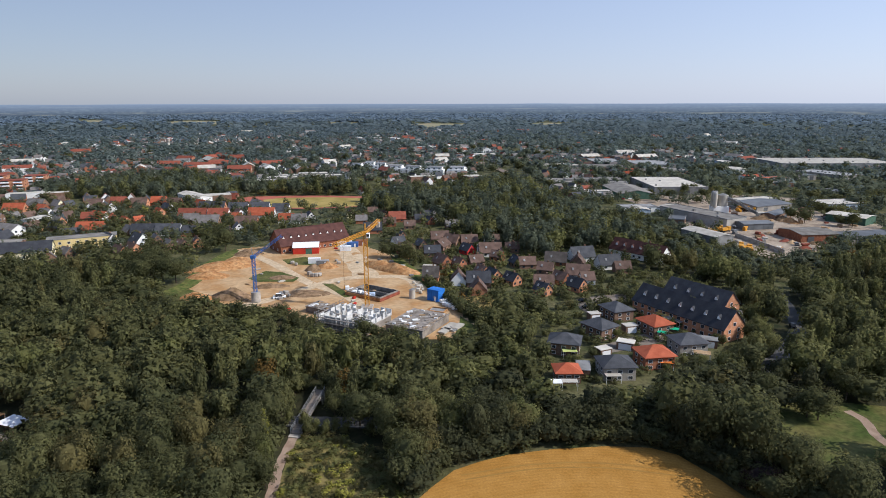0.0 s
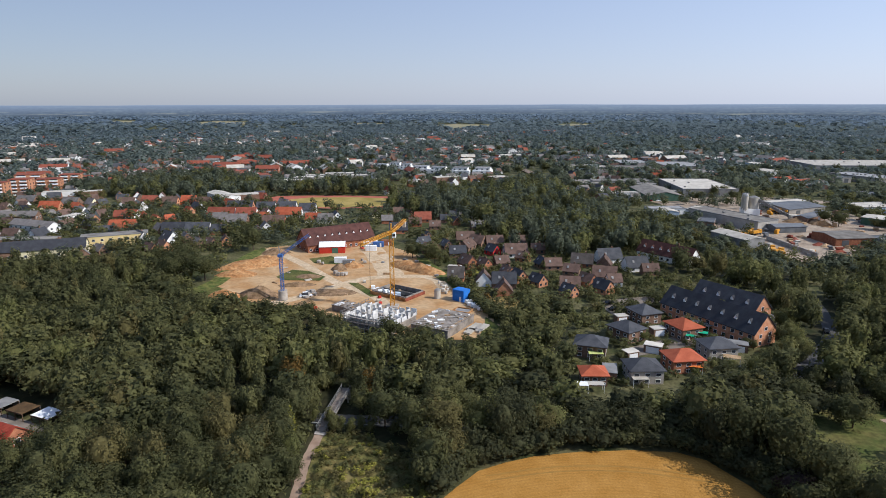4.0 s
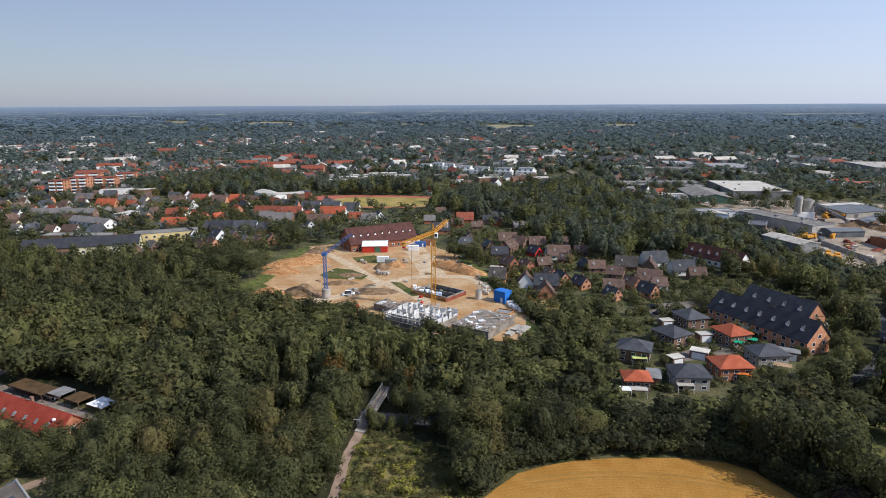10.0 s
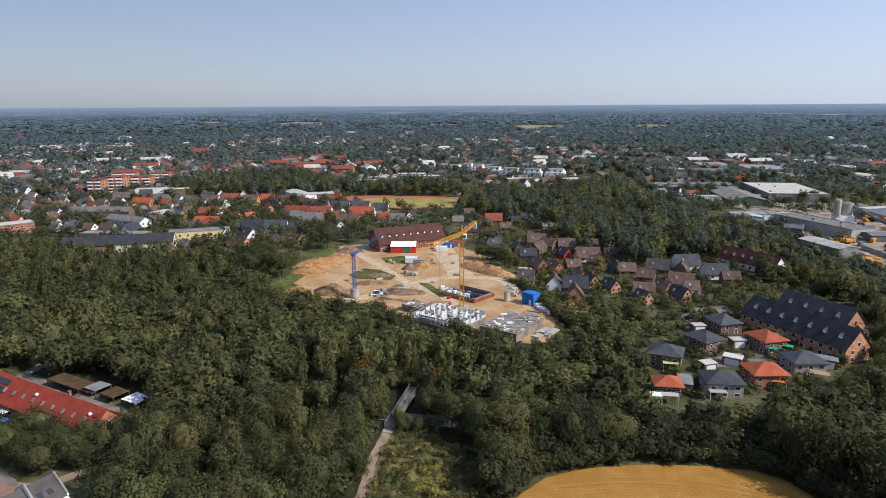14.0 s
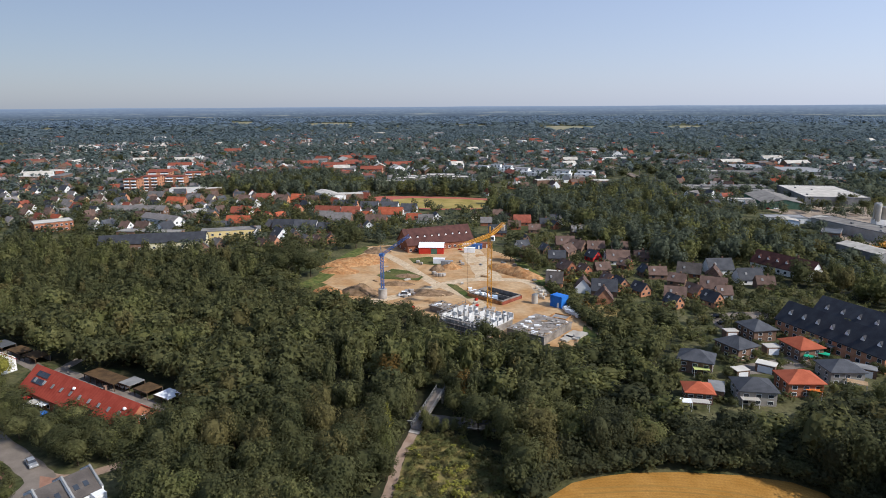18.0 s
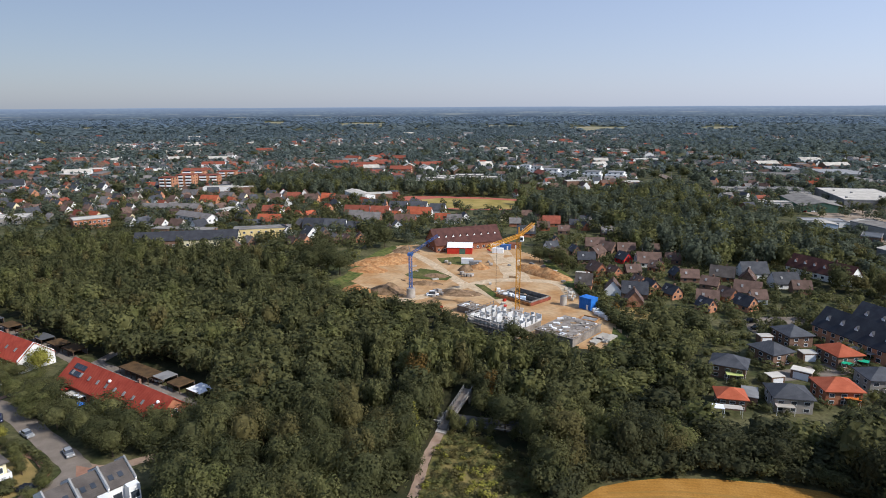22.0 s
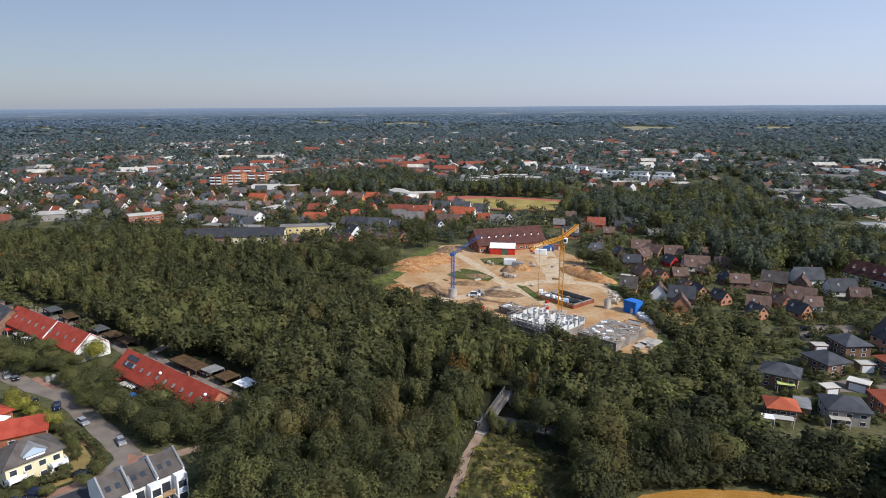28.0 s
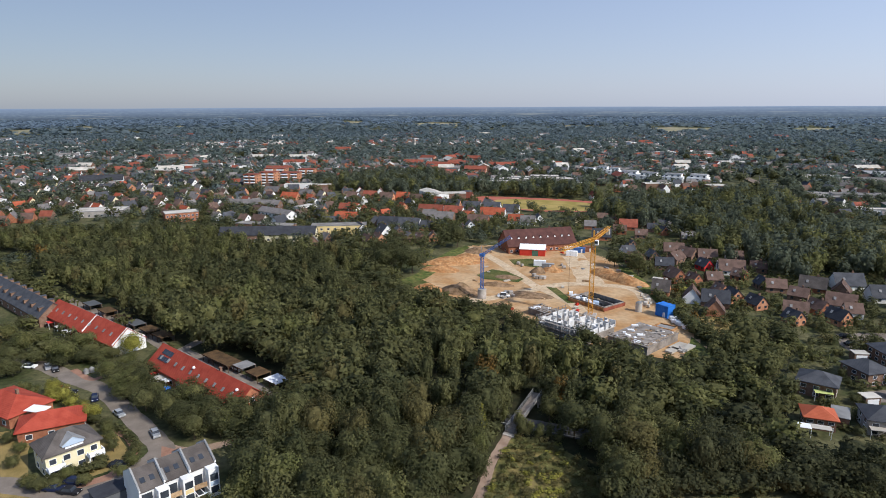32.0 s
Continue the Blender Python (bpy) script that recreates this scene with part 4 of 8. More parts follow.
def deck_building(x, y, rz, L, d, label, top=3.0, clutter=14, seed=2):
    b = thing("concrete_deck", x, y, 0, rz, label, "building shell")
    keep(x, y, max(L, d) * 0.5)
    R = random.Random(seed)
    part("wall", boxes((0, 0, 0, L - 0.5, d - 0.5, top - 0.3)), M_CONC_DARK, b)
    part("deck", boxes((0, 0, top - 0.3, L, d, 0.3), bevel=0.03), M_CONC_DARK, b)
    n = max(3, int(L / 3))
    for i in range(n):
        part("edge_post", boxes((-L / 2 + (i + 0.5) * L / n, -d / 2 + 0.1, top, 0.08, 0.08, 1.1)), M_METAL, b)
        part("edge_post", boxes((L / 2 - 0.1, -d / 2 + (i + 0.5) * d / n, top, 0.08, 0.08, 1.1)), M_METAL, b)
    part("guard_rail", boxes((0, -d / 2 + 0.1, top + 1.0, L, 0.05, 0.12), (0, -d / 2 + 0.1, top + 0.5, L, 0.05, 0.12)), M_TIMBER, b)
    part("guard_rail", boxes((L / 2 - 0.1, 0, top + 1.0, 0.05, d, 0.12), (L / 2 - 0.1, 0, top + 0.5, 0.05, d, 0.12)), M_TIMBER, b)
    for i in range(clutter):
        part("stacked_panel", boxes((R.uniform(-0.45, 0.45) * L, R.uniform(-0.45, 0.45) * d, top, R.uniform(0.6, 2.4), R.uniform(0.4, 1.2), R.uniform(0.1, 0.5), R.uniform(0, 90))), R.choice((M_TIMBER, M_CONC, M_WHITE, M_CONC_DARK)), b)
    return b


keep(-34, 199, 6)
keep(-14, 198, 5)
shell_building(-33.7, 213.6, -26, 20.5, 17.2, "half-built house with white block walls and scaffolding")
deck_building(-11.0, 211.8, -27, 15.2, 19.8, "bare grey concrete floor slab with edge rails", clutter=48)
deck_building(-47.6, 227.3, -29, 13.3, 7.1, "finished concrete slab with stacked boards", top=2.6, clutter=24, seed=5)


def basement():
    x, y, rz, L, d = -32.2, 250.3, 58, 12.0, 17.6
    b = thing("basement_pit", x, y, 0, rz, "open concrete basement with red formwork round it", "pit")
    # near-black floor: the shade of a deep pit put into the colour
    part("floor_slab", boxes((0, 0, 0.3, L, d, 0.05)), M_TYRE, b, "floor slab blackened for the pit's shade")
    for u, v, a, c in ((0, -d / 2, L, 0.4), (0, d / 2, L, 0.4), (-L / 2, 0, 0.4, d - 0.4), (L / 2, 0, 0.4, d - 0.4), (0, 0, 0.3, d - 0.4)):
        part("basement_wall", boxes((u, v, 0.2, a, c, 1.7)), M_CONC_DARK, b)
    for u, v, a, c in ((0, -d / 2 - 0.5, L + 1, 0.2), (L / 2 + 0.5, 0, 0.2, d + 1), (-L / 2 - 0.5, 0, 0.2, d + 1)):
        part("formwork_panel", boxes((u, v, 0.2, a, c, 1.3)), R_CLAY if v else M_SOIL, b)


basement()


def crate(x, y, rz, sx, sy, sz, material, name, label, category, z=0.12, ribs=0):
    b = thing(name, x, y, z, rz, label, category)
    part("body", boxes((0, 0, 0, sx, sy, sz), bevel=0.05), material, b)
    part("roof", boxes((0, 0, sz, sx + 0.1, sy + 0.1, 0.12)), material, b)
    for i in range(ribs):
        part("rib", boxes((-sx / 2 + (i + 0.5) * sx / ribs, -sy / 2 - 0.04, 0.1, 0.12, 0.08, sz - 0.2)), material, b)
    part("door", boxes((sx * 0.2, -sy / 2 - 0.03, 0.1, 0.9, 0.06, min(2.0, sz - 0.2))), M_WHITE, b)
    return b


crate(-5.4, 243.3, -35, 5.6, 4.4, 4.6, M_BLUE, "site_office", "stacked blue steel site containers", "container", ribs=5)
crate(-67.7, 302.6, 8, 6.0, 2.5, 2.6, M_WHITE, "site_container", "white steel site container", "container", ribs=4)
crate(-62.6, 298.1, 8, 6.0, 2.5, 2.6, M_METAL, "site_container", "grey-white steel site container", "container", ribs=4)
crate(-56.7, 329.8, 5, 6.0, 2.5, 2.6, M_WHITE, "site_container", "white steel site container", "container", ribs=4)
crate(-50.1, 343.7, 5, 6.0, 3.5, 2.8, W_BRICK, "site_hut", "small red-brown hut with flat roof", "hut")
crate(-54.2, 339.4, 5, 6.0, 2.5, 2.6, M_CRANEB, "site_container", "dark blue steel container", "container", ribs=4)


def red_shed():
    x, y = -77.5, 328.2
    b = thing("red_shed", x, y, 0.1, 10, "red metal shed with a white low-pitched roof", "shed")
    keep(x, y, 8)
    L, d = 13.5, 12.5
    part("wall", gable_walls(L, d, 3.5, 5.0)(), M_SHEDRED, b)
    part("roof", gable_roof(L, d, 3.55, 5.05, 0.3, 0.15)(), M_WHITE, b)
    part("gate", boxes((1.5, -d / 2 - 0.05, 0, 3.2, 0.1, 3.0)), M_GREEN, b)


red_shed()
bm = bmesh.new()
tube(bm, 0, 0, 0, 3.6, 1.3, None, 18)
bm2 = thing("mortar_silo", -15.2, 245.4, 0.1, 0, "pale round mortar silo", "silo")
part("drum", bm, M_FLATW, bm2)
bm = bmesh.new()
tube(bm, 0, 0, 3.6, 0.6, 1.3, 0.4, 18)
part("lid", bm, M_METAL, bm2)


def bags(pts, material, label, group, big=1.2, seed=1):
    """Big bags and pallets of building stuff, each a thing."""
    R = random.Random(seed)
    for x, y in pts:
        b = thing("big_bag", x, y, 0.15, R.uniform(0, 90), label, "building supplies", group)
        w, h = big * R.uniform(0.8, 1.3), big * R.uniform(0.7, 1.1)
        part("pallet", boxes((0, 0, 0, w, w, 0.15)), M_TIMBER, b)
        part("sack", boxes((0, 0, 0.15, w, w * 0.9, h), bevel=0.18), material, b)


bags([(-43.8, 257.0), (-42.2, 252.9), (-41.4, 255.4), (-39.8, 251.4), (-39.1, 254.6), (-37.5, 250.6), (-36.7, 253.0), (-35.3, 249.8), (-36.3, 246.7), (-34.0, 247.5), (-40.9, 249.7), (-38.8, 248.2)], M_WHITE, "white sack of building stuff on a pallet", "sacks by the pit", 1.5, 1)
bags([(-32.7, 248.3), (-31.6, 246.7), (-32.9, 244.4)], W_BLUE, "pale blue wrapped pallet", "wrapped pallets", 1.7, 2)
bags([(-2.8, 238.9), (-1.8, 236.0), (-1.2, 239.6), (-0.5, 234.6), (0.4, 233.2), (1.1, 236.0), (2.2, 230.5)], M_WHITE, "white sack of insulation", "sacks by the office", 1.7, 3)
bags([(-15.7, 266.0), (-14.5, 262.5), (-13.3, 259.1), (-12.5, 260.8), (-11.5, 255.8), (-13.3, 254.1), (-12.0, 251.7)], M_FLATW, "pale sack of building stuff", "sacks by the track", 1.4, 4)
bags([(-65.3, 280.4), (-63.3, 277.5), (-61.5, 277.5), (-60.2, 278.5), (-68.7, 245.5), (-66.1, 246.3), (-67.9, 249.4), (-55.3, 301.6), (-57.3, 306.1), (-75.7, 298.0), (-78.4, 301.3)], M_CONC, "grey pallet of kerb stones", "stone pallets", 1.5, 5)


def slabs(x, y, rz, L, d):
    b = thing("precast_slab", x, y, 0.3, rz, "pale precast concrete slab stack lying on soil", "concrete slab", "precast slabs")
    part("lower_slab", boxes((0, 0, 0, L, d, 0.25)), M_FLATW, b)
    part("upper_slab", boxes((0.1, 0.05, 0.29, L, d, 0.25)), M_FLATW, b)


slabs(0.3, 211.0, 62, 7.0, 3.0)
slabs(2.7, 209.9, 62, 8.0, 2.6)
slabs(-1.4, 206.4, 62, 5.0, 2.6)
ob = thing("sand_pool", -4.4, 229.7, 0.2, -20, "timber-edged pit lined with grey foil", "pit")
part("lining", boxes((0, 0, 0, 6, 4.2, 0.12)), M_METAL, ob)
for u, v, a, c in ((0, -2.4, 7, 0.6), (0, 2.4, 7, 0.6), (-3.3, 0, 0.6, 4.2), (3.3, 0, 0.6, 4.2)):
    part("board", boxes((u, v, 0, a, c, 0.5)), M_SOIL, ob)


# ---- vehicles ----
def car(x, y, rz, paint, label, L=4.3, w=1.78, h=1.45, z=0.1):
    c = thing("car", x, y, z, rz, label, "car", "parked cars")
    def body():
        bm = bmesh.new()
        prism(bm, [(-w / 2, 0.28), (w / 2, 0.28), (w / 2, 0.72), (w / 2 - 0.08, 0.88), (-w / 2 + 0.08, 0.88), (-w / 2, 0.72)], -L / 2, L / 2)
        return bm
    def cabin():
        bm = bmesh.new()
        got = box(bm, -0.25, 0, 0.86, L * 0.56, w * 0.9, h - 0.86)
        for v in got:
            if v.co.z > 1.1:
                v.co.x = -0.25 + (v.co.x + 0.25) * 0.72
                v.co.y *= 0.86
        return bm
    shared("body", (L, w), body, paint, c, Matrix())
    cb = shared("cabin", (L, w, h), cabin, M_GLASS, c, Matrix())
    shared("roof_panel", (L, w, h), lambda: boxes((-0.25, 0, h - 0.02, L * 0.40, w * 0.76, 0.05)), paint, cb, Matrix())
    def wheel():
        bm = bmesh.new()
        bmesh.ops.create_cone(bm, cap_ends=True, segments=12, radius1=0.32, radius2=0.32, depth=0.22, matrix=Euler((radians(90), 0, 0)).to_matrix().to_4x4())
        return bm
    for u in (-L * 0.3, L * 0.31):
        for v in (-w / 2 + 0.08, w / 2 - 0.08):
            shared("wheel", (0,), wheel, M_TYRE, c, pose(u, v, 0.32))
    for s in (-1, 1):
        shared("headlight", (0,), lambda: boxes((0, 0, 0, 0.06, 0.3, 0.14)), M_WHITE, c, pose(L / 2, s * w * 0.33, 0.62))
    return c


C_SILVER = mat("silver_paint", (0.40, 0.41, 0.42), (0.44, 0.45, 0.46), rough=0.3, size=3, metal=0.4)
C_NAVY = mat("navy_paint", (0.015, 0.02, 0.05), (0.02, 0.03, 0.065), rough=0.25, size=3)
C_RED = mat("dark_red_paint", (0.24, 0.015, 0.015), (0.28, 0.02, 0.02), rough=0.25, size=3)
C_BLACK = mat("black_paint", (0.015, 0.015, 0.017), (0.02, 0.02, 0.022), rough=0.25, size=3)


def truck(x, y, rz, paint, label, kind="box"):
    c = thing("truck", x, y, 0.1, rz, label, "truck", "trucks")
    paint = paint or M_WHITE
    part("chassis", boxes((0, 0, 0.7, 8.0, 2.0, 0.35)), C_BLACK, c)
    cab = part("cab", boxes((3.2, 0, 0.9, 1.9, 2.4, 2.3), bevel=0.12), paint, c)
    part("windscreen", boxes((4.14, 0, 2.0, 0.06, 2.0, 0.9)), M_GLASS, cab)
    if kind == "mixer":
        bm = bmesh.new()
        bmesh.ops.create_cone(bm, cap_ends=True, segments=14, radius1=1.3, radius2=0.7, depth=4.4, matrix=Matrix.Translation((-0.9, 0, 2.4)) @ Euler((0, radians(-78), 0)).to_matrix().to_4x4())
        part("drum", bm, paint, c)
    else:
        part("load_bed", boxes((-1.0, 0, 1.1, 5.6, 2.4, 1.5), bevel=0.05), paint, c)
    for u in (-2.8, -1.6, 2.9):
        for v in (-1.0, 1.0):
            bm = bmesh.new()
            bmesh.ops.create_cone(bm, cap_ends=True, segments=10, radius1=0.5, radius2=0.5, depth=0.35, matrix=Matrix.Translation((u, v, 0.5)) @ Euler((radians(90), 0, 0)).to_matrix().to_4x4())
            part("wheel", bm, M_TYRE, c)


car(-62.0, 339.3, 20, C_SILVER, "silver car parked by the site track")
car(-61.5, 345.1, 15, M_WHITE, "white car parked by the site track")
car(-88.6, 344.7, 10, C_NAVY, "dark blue car by the brick hall")
truck(-88.1, 349.2, 5, M_BLUE, "blue truck beside the brick hall")
car(-69.7, 244.7, 20, M_WHITE, "white van parked on the site", L=5.2, h=2.1)
truck(-59.1, 340.8, 15, M_WHITE, "white truck at the end of the track")

# loose stuff strewn over the site
CL = random.Random(12)
KINDS = ((M_TIMBER, "timber_stack", "stack of weathered timber boards", "timber"), (M_CONC, "kerb_stack", "stack of grey kerb stones", "stones"), (M_METAL, "pipe_bundle", "bundle of grey pipes on the sand", "pipes"), (M_FLATW, "panel_stack", "stack of pale insulation panels", "panels"), (M_SHEDRED, "formwork_stack", "stack of red formwork panels", "formwork"))
for k in range(120):
    x, y = CL.uniform(-118, 8), CL.uniform(205, 345)
    if not inside(x, y, SITE) or any((x - bx) ** 2 + (y - by) ** 2 < (br + 1) ** 2 for bx, by, br in BUILT) or (y > 270 and CL.random() < 0.6) or x < -95:
        continue
    m, nm, lb, ct = CL.choice(KINDS)
    t = thing(nm, x, y, 0.14, CL.uniform(0, 180), lb, ct, "loose stuff on the site")
    w = CL.uniform(1.0, 3.2)
    for i in range(CL.randint(2, 4)):
        part("layer", boxes((CL.uniform(-0.15, 0.15), CL.uniform(-0.1, 0.1), 0.22 * i, w, CL.uniform(0.7, 1.2), 0.2)), m, t)

# ---- the works and yards ----
def hall(x, y, rz, L, d, h, roof, wall, label, pitch=0.0, gates=3, name="industrial_hall", roof_bits=0):
    b = thing(name, x, y, 0, rz, label, "industrial hall", "halls of the works")
    spare(x, y, rz, L, d)
    if pitch:
        if d > L:
            b.matrix_world = pose(x, y, 0, 0, 0, rz + 90)
            L, d = d, L
        part("wall", gable_walls(L, d, h, h + pitch)(), wall, b)
        part("roof", gable_roof(L, d, h + 0.05, h + pitch + 0.05, 0.4, 0.2)(), roof, b)
    else:
        part("wall", boxes((0, 0, 0, L, d, h)), wall, b)
        part("roof", boxes((0, 0, h, L - 0.8, d - 0.8, 0.2)), roof, b)
        part("parapet", boxes((0, -d / 2, h - 0.1, L + 0.2, 0.4, 0.6), (0, d / 2, h - 0.1, L + 0.2, 0.4, 0.6), (-L / 2, 0, h - 0.1, 0.4, d - 0.4, 0.6), (L / 2, 0, h - 0.1, 0.4, d - 0.4, 0.6)), M_METAL, b)
    for i in range(gates):
        part("gate", boxes(((i + 0.5) / gates * L - L / 2, -d / 2 - 0.06, 0, min(4, L / gates * 0.6), 0.12, min(4, h - 1))), M_DARKMET, b)
    for i in range(roof_bits):
        part("roof_vent", boxes((((i * 0.37) % 1 - 0.5) * L * 0.8, ((i * 0.61) % 1 - 0.5) * d * 0.7, h + 0.2, 1.5, 1.5, 1.0)), M_METAL, b)
    return b


YARD = [(147.0, 406.5), (206.7, 464.9), (269.6, 465.6), (263.2, 413.7), (284.6, 408.0), (249.2, 368.5), (217.9, 360.3), (189.8, 318.7), (166.3, 306.6), (157.5, 337.7), (163.9, 393.4)]
sheet("works_yard", YARD, 0.04, M_YARD, "dusty pale ground of the works yard", "yard")
sheet("works_yard_north", [(138.5, 527.2), (186.8, 544.3), (245.4, 544.8), (291.6, 522.2), (210.9, 465.0), (159.8, 449.7)], 0.045, M_YARD, "paved yard between the halls", "yard")
hall(199.0, 581.6, 0, 46.3, 75.9, 6.5, M_FLATW, M_METAL, "large hall with a wide pale flat roof", gates=4, roof_bits=4)
hall(153.4, 546.5, 1, 29.3, 58.3, 4.3, M_FLAT, M_GREEN, "grey-roofed hall with a green front", pitch=3.0, gates=1)
hall(462.0, 792.0, 0, 140.0, 76.4, 7.2, M_FLATW, M_METAL, "very long hall with a pale flat roof", gates=8, roof_bits=6)
hall(196.8, 823.1, 0, 35.5, 49.1, 5.0, M_METAL, M_DARKMET, "grey metal hall among low trees", gates=3)
hall(246.5, 792.3, 0, 45.4, 60.7, 5.0, M_METAL, W_GREYR, "wide blue-grey metal hall", gates=4)
hall(181.0, 755.4, 0, 47.1, 41.2, 4.3, M_FLAT, W_BRICK, "low brick workshop with a flat roof", gates=3)
hall(396.0, 668.0, 22, 30.0, 54.0, 5.8, M_METAL, W_GREYR, "grey hall with rows of roof lights", gates=2, roof_bits=10)
hall(169.9, 423.3, 27, 17.8, 57.4, 5.8, M_FLAT, W_GREYR, "long works building with a grey roof and window bands", gates=0, roof_bits=3)
hall(148.8, 358.9, 22, 12.6, 27.4, 4.7, M_FLATW, M_METAL, "metal hall with a bright white roof", pitch=1.2, gates=1)
hall(210.1, 364.4, 8, 23.2, 20.9, 4.3, M_FLAT, W_BRICK, "red-walled hall with a grey metal roof", pitch=1.2, gates=2)
hall(241.0, 359.2, 13, 35.4, 14.7, 4.0, M_DARKMET, W_GREYR, "low hall with a dark flat roof", gates=3)
hall(233.7, 477.0, 26, 37.3, 28.5, 3.6, M_DARKMET, W_GREYR, "workshop under a dark metal roof", pitch=1.5, gates=2)
hall(240.0, 497.9, 19, 36.7, 12.8, 3.6, M_FLATW, W_WHITE, "low hall with a white roof edge", gates=3)
hall(230.0, 438.2, 41, 35.4, 9.5, 3.2, M_DARKMET, W_BROWN, "low dark shed with pitched roof", pitch=1.2, gates=1)
hall(292.6, 476.9, 10, 33.4, 23.1, 4.3, M_FLATW, W_BLUE, "white-roofed hall with a blue band", gates=4)
hall(267.2, 417.4, 38, 17.2, 24.1, 4.7, M_FLATW, M_GREEN, "green hall with a white metal roof", pitch=1.0, gates=1)
hall(150.4, 412.7, -23, 10.0, 16.2, 3.6, M_DARKMET, W_BROWN, "brown brick workshop with flat roof", gates=2)
hall(159.6, 460.8, 51, 20.1, 8.2, 3.6, M_FLATW, W_WHITE, "small white hall with flat roof", gates=1)
hall(135.5, 450.3, 0, 12.8, 14.9, 3.6, M_FLATW, W_BLUE, "pale blue metal shed with white roof", pitch=1.0, gates=2)
hall(192.6, 395.7, 11, 20.6, 11.2, 3.6, M_DARKMET, M_DARKMET, "dark metal shed in the yard", pitch=1.0, gates=2)
hall(106.2, 617.9, 0, 25.9, 32.3, 3.6, M_FLAT, W_BROWN, "grey workshop with a flat roof", gates=2, roof_bits=3)
hall(134.0, 625.0, 0, 24.1, 28.3, 3.6, M_FLAT, W_BRICK, "brick workshop with a flat roof", gates=2)
hall(159.3, 630.0, 1, 22.0, 28.7, 3.6, M_FLAT, W_BROWN, "brown workshop with a flat roof", gates=2)
hall(247.3, 724.4, 36, 31.0, 40.6, 3.6, M_FLAT, W_BROWN, "flat-roofed shed among trees", gates=1)
hall(342.8, 787.6, 0, 14.8, 53.0, 5.8, M_FLATW, W_BLUE, "pale blue tower-like works building", gates=0)
hall(327.8, 727.0, 1, 22.1, 31.4, 3.6, M_FLATW, W_WHITE, "white-walled workshop with pale roof", pitch=1.2, gates=1)
hall(310.2, 658.4, 25, 24.4, 17.2, 3.6, R_RED, W_WHITE, "white workshop under a red roof", pitch=1.2, gates=1)
hall(327.3, 642.1, 20, 29.2, 13.3, 3.6, R_RED, W_GREYR, "low grey store under red roof", gates=1)
hall(127.6, 770.9, 16, 50.1, 33.9, 4.3, M_FLATW, W_GREYR, "long low store with a pale roof", gates=2)

hall(128.6, 540.8, 8, 17, 9, 4, M_FLATW, W_WHITE, "small white hall with a pale flat roof", gates=2)
hall(136.7, 459.4, 6, 26, 12, 4, M_METAL, W_WHITE, "low grey hall with white walls", gates=2)
hall(174.5, 551.4, 10, 16, 10, 4, M_FLAT, W_BROWN, "brown workshop with a flat roof", gates=2)
hall(157.4, 601.3, 4, 20, 10, 4, M_FLAT, W_GREYR, "grey workshop with a flat roof", gates=2)
hall(128.4, 618.4, 3, 34, 13, 5, M_FLAT, W_GREYR, "long grey workshop with a flat roof", gates=2)
hall(182.1, 739.3, 2, 30, 12, 4, M_FLAT, W_BRICK, "long brick shed with a flat roof", gates=2)
hall(363.6, 656.1, 5, 20, 14, 5, M_DARKMET, W_GREYR, "dark-roofed workshop in the yard", gates=2)
hall(313.1, 601.6, 8, 22, 10, 4, M_FLAT, W_BROWN, "brown workshop with a flat roof", gates=2)
hall(330.7, 545.0, 12, 16, 18, 4, M_DARKMET, W_GREYR, "workshop under a dark pitched roof", gates=2)
hall(315.5, 720.9, 4, 18, 9, 4, M_FLATW, W_BLUE, "pale blue workshop beside trees", gates=2)
YC = random.Random(8)
for k in range(90):
    x, y = YC.uniform(150, 285), YC.uniform(308, 465)
    if not inside(x, y, YARD) or any((x - bx) ** 2 + (y - by) ** 2 < (br + 1.5) ** 2 for bx, by, br in BUILT):
        continue
    paint, nm, lb = YC.choice(((R_CLAY, "scrap_stack", "stack of rusty steel parts in the yard"), (M_DARKMET, "skip", "dark steel skip in the yard"), (M_TIMBER, "timber_stack", "stack of timber in the yard"), (M_CRANE, "loader_bucket", "yellow machine part in the yard"), (M_FLATW, "pale_container", "pale steel container in the yard"), (W_BROWN, "brick_stack", "stack of brown bricks in the yard")))
    t = thing(nm, x, y, 0.05, YC.uniform(0, 180), lb, "yard stock", "stock in the works yard")
    for i in range(YC.randint(1, 3)):
        part("layer", boxes((YC.uniform(-1, 1), YC.uniform(-0.6, 0.6), 0.9 * i, YC.uniform(2, 5), YC.uniform(1.4, 2.4), 0.85)), paint, t)


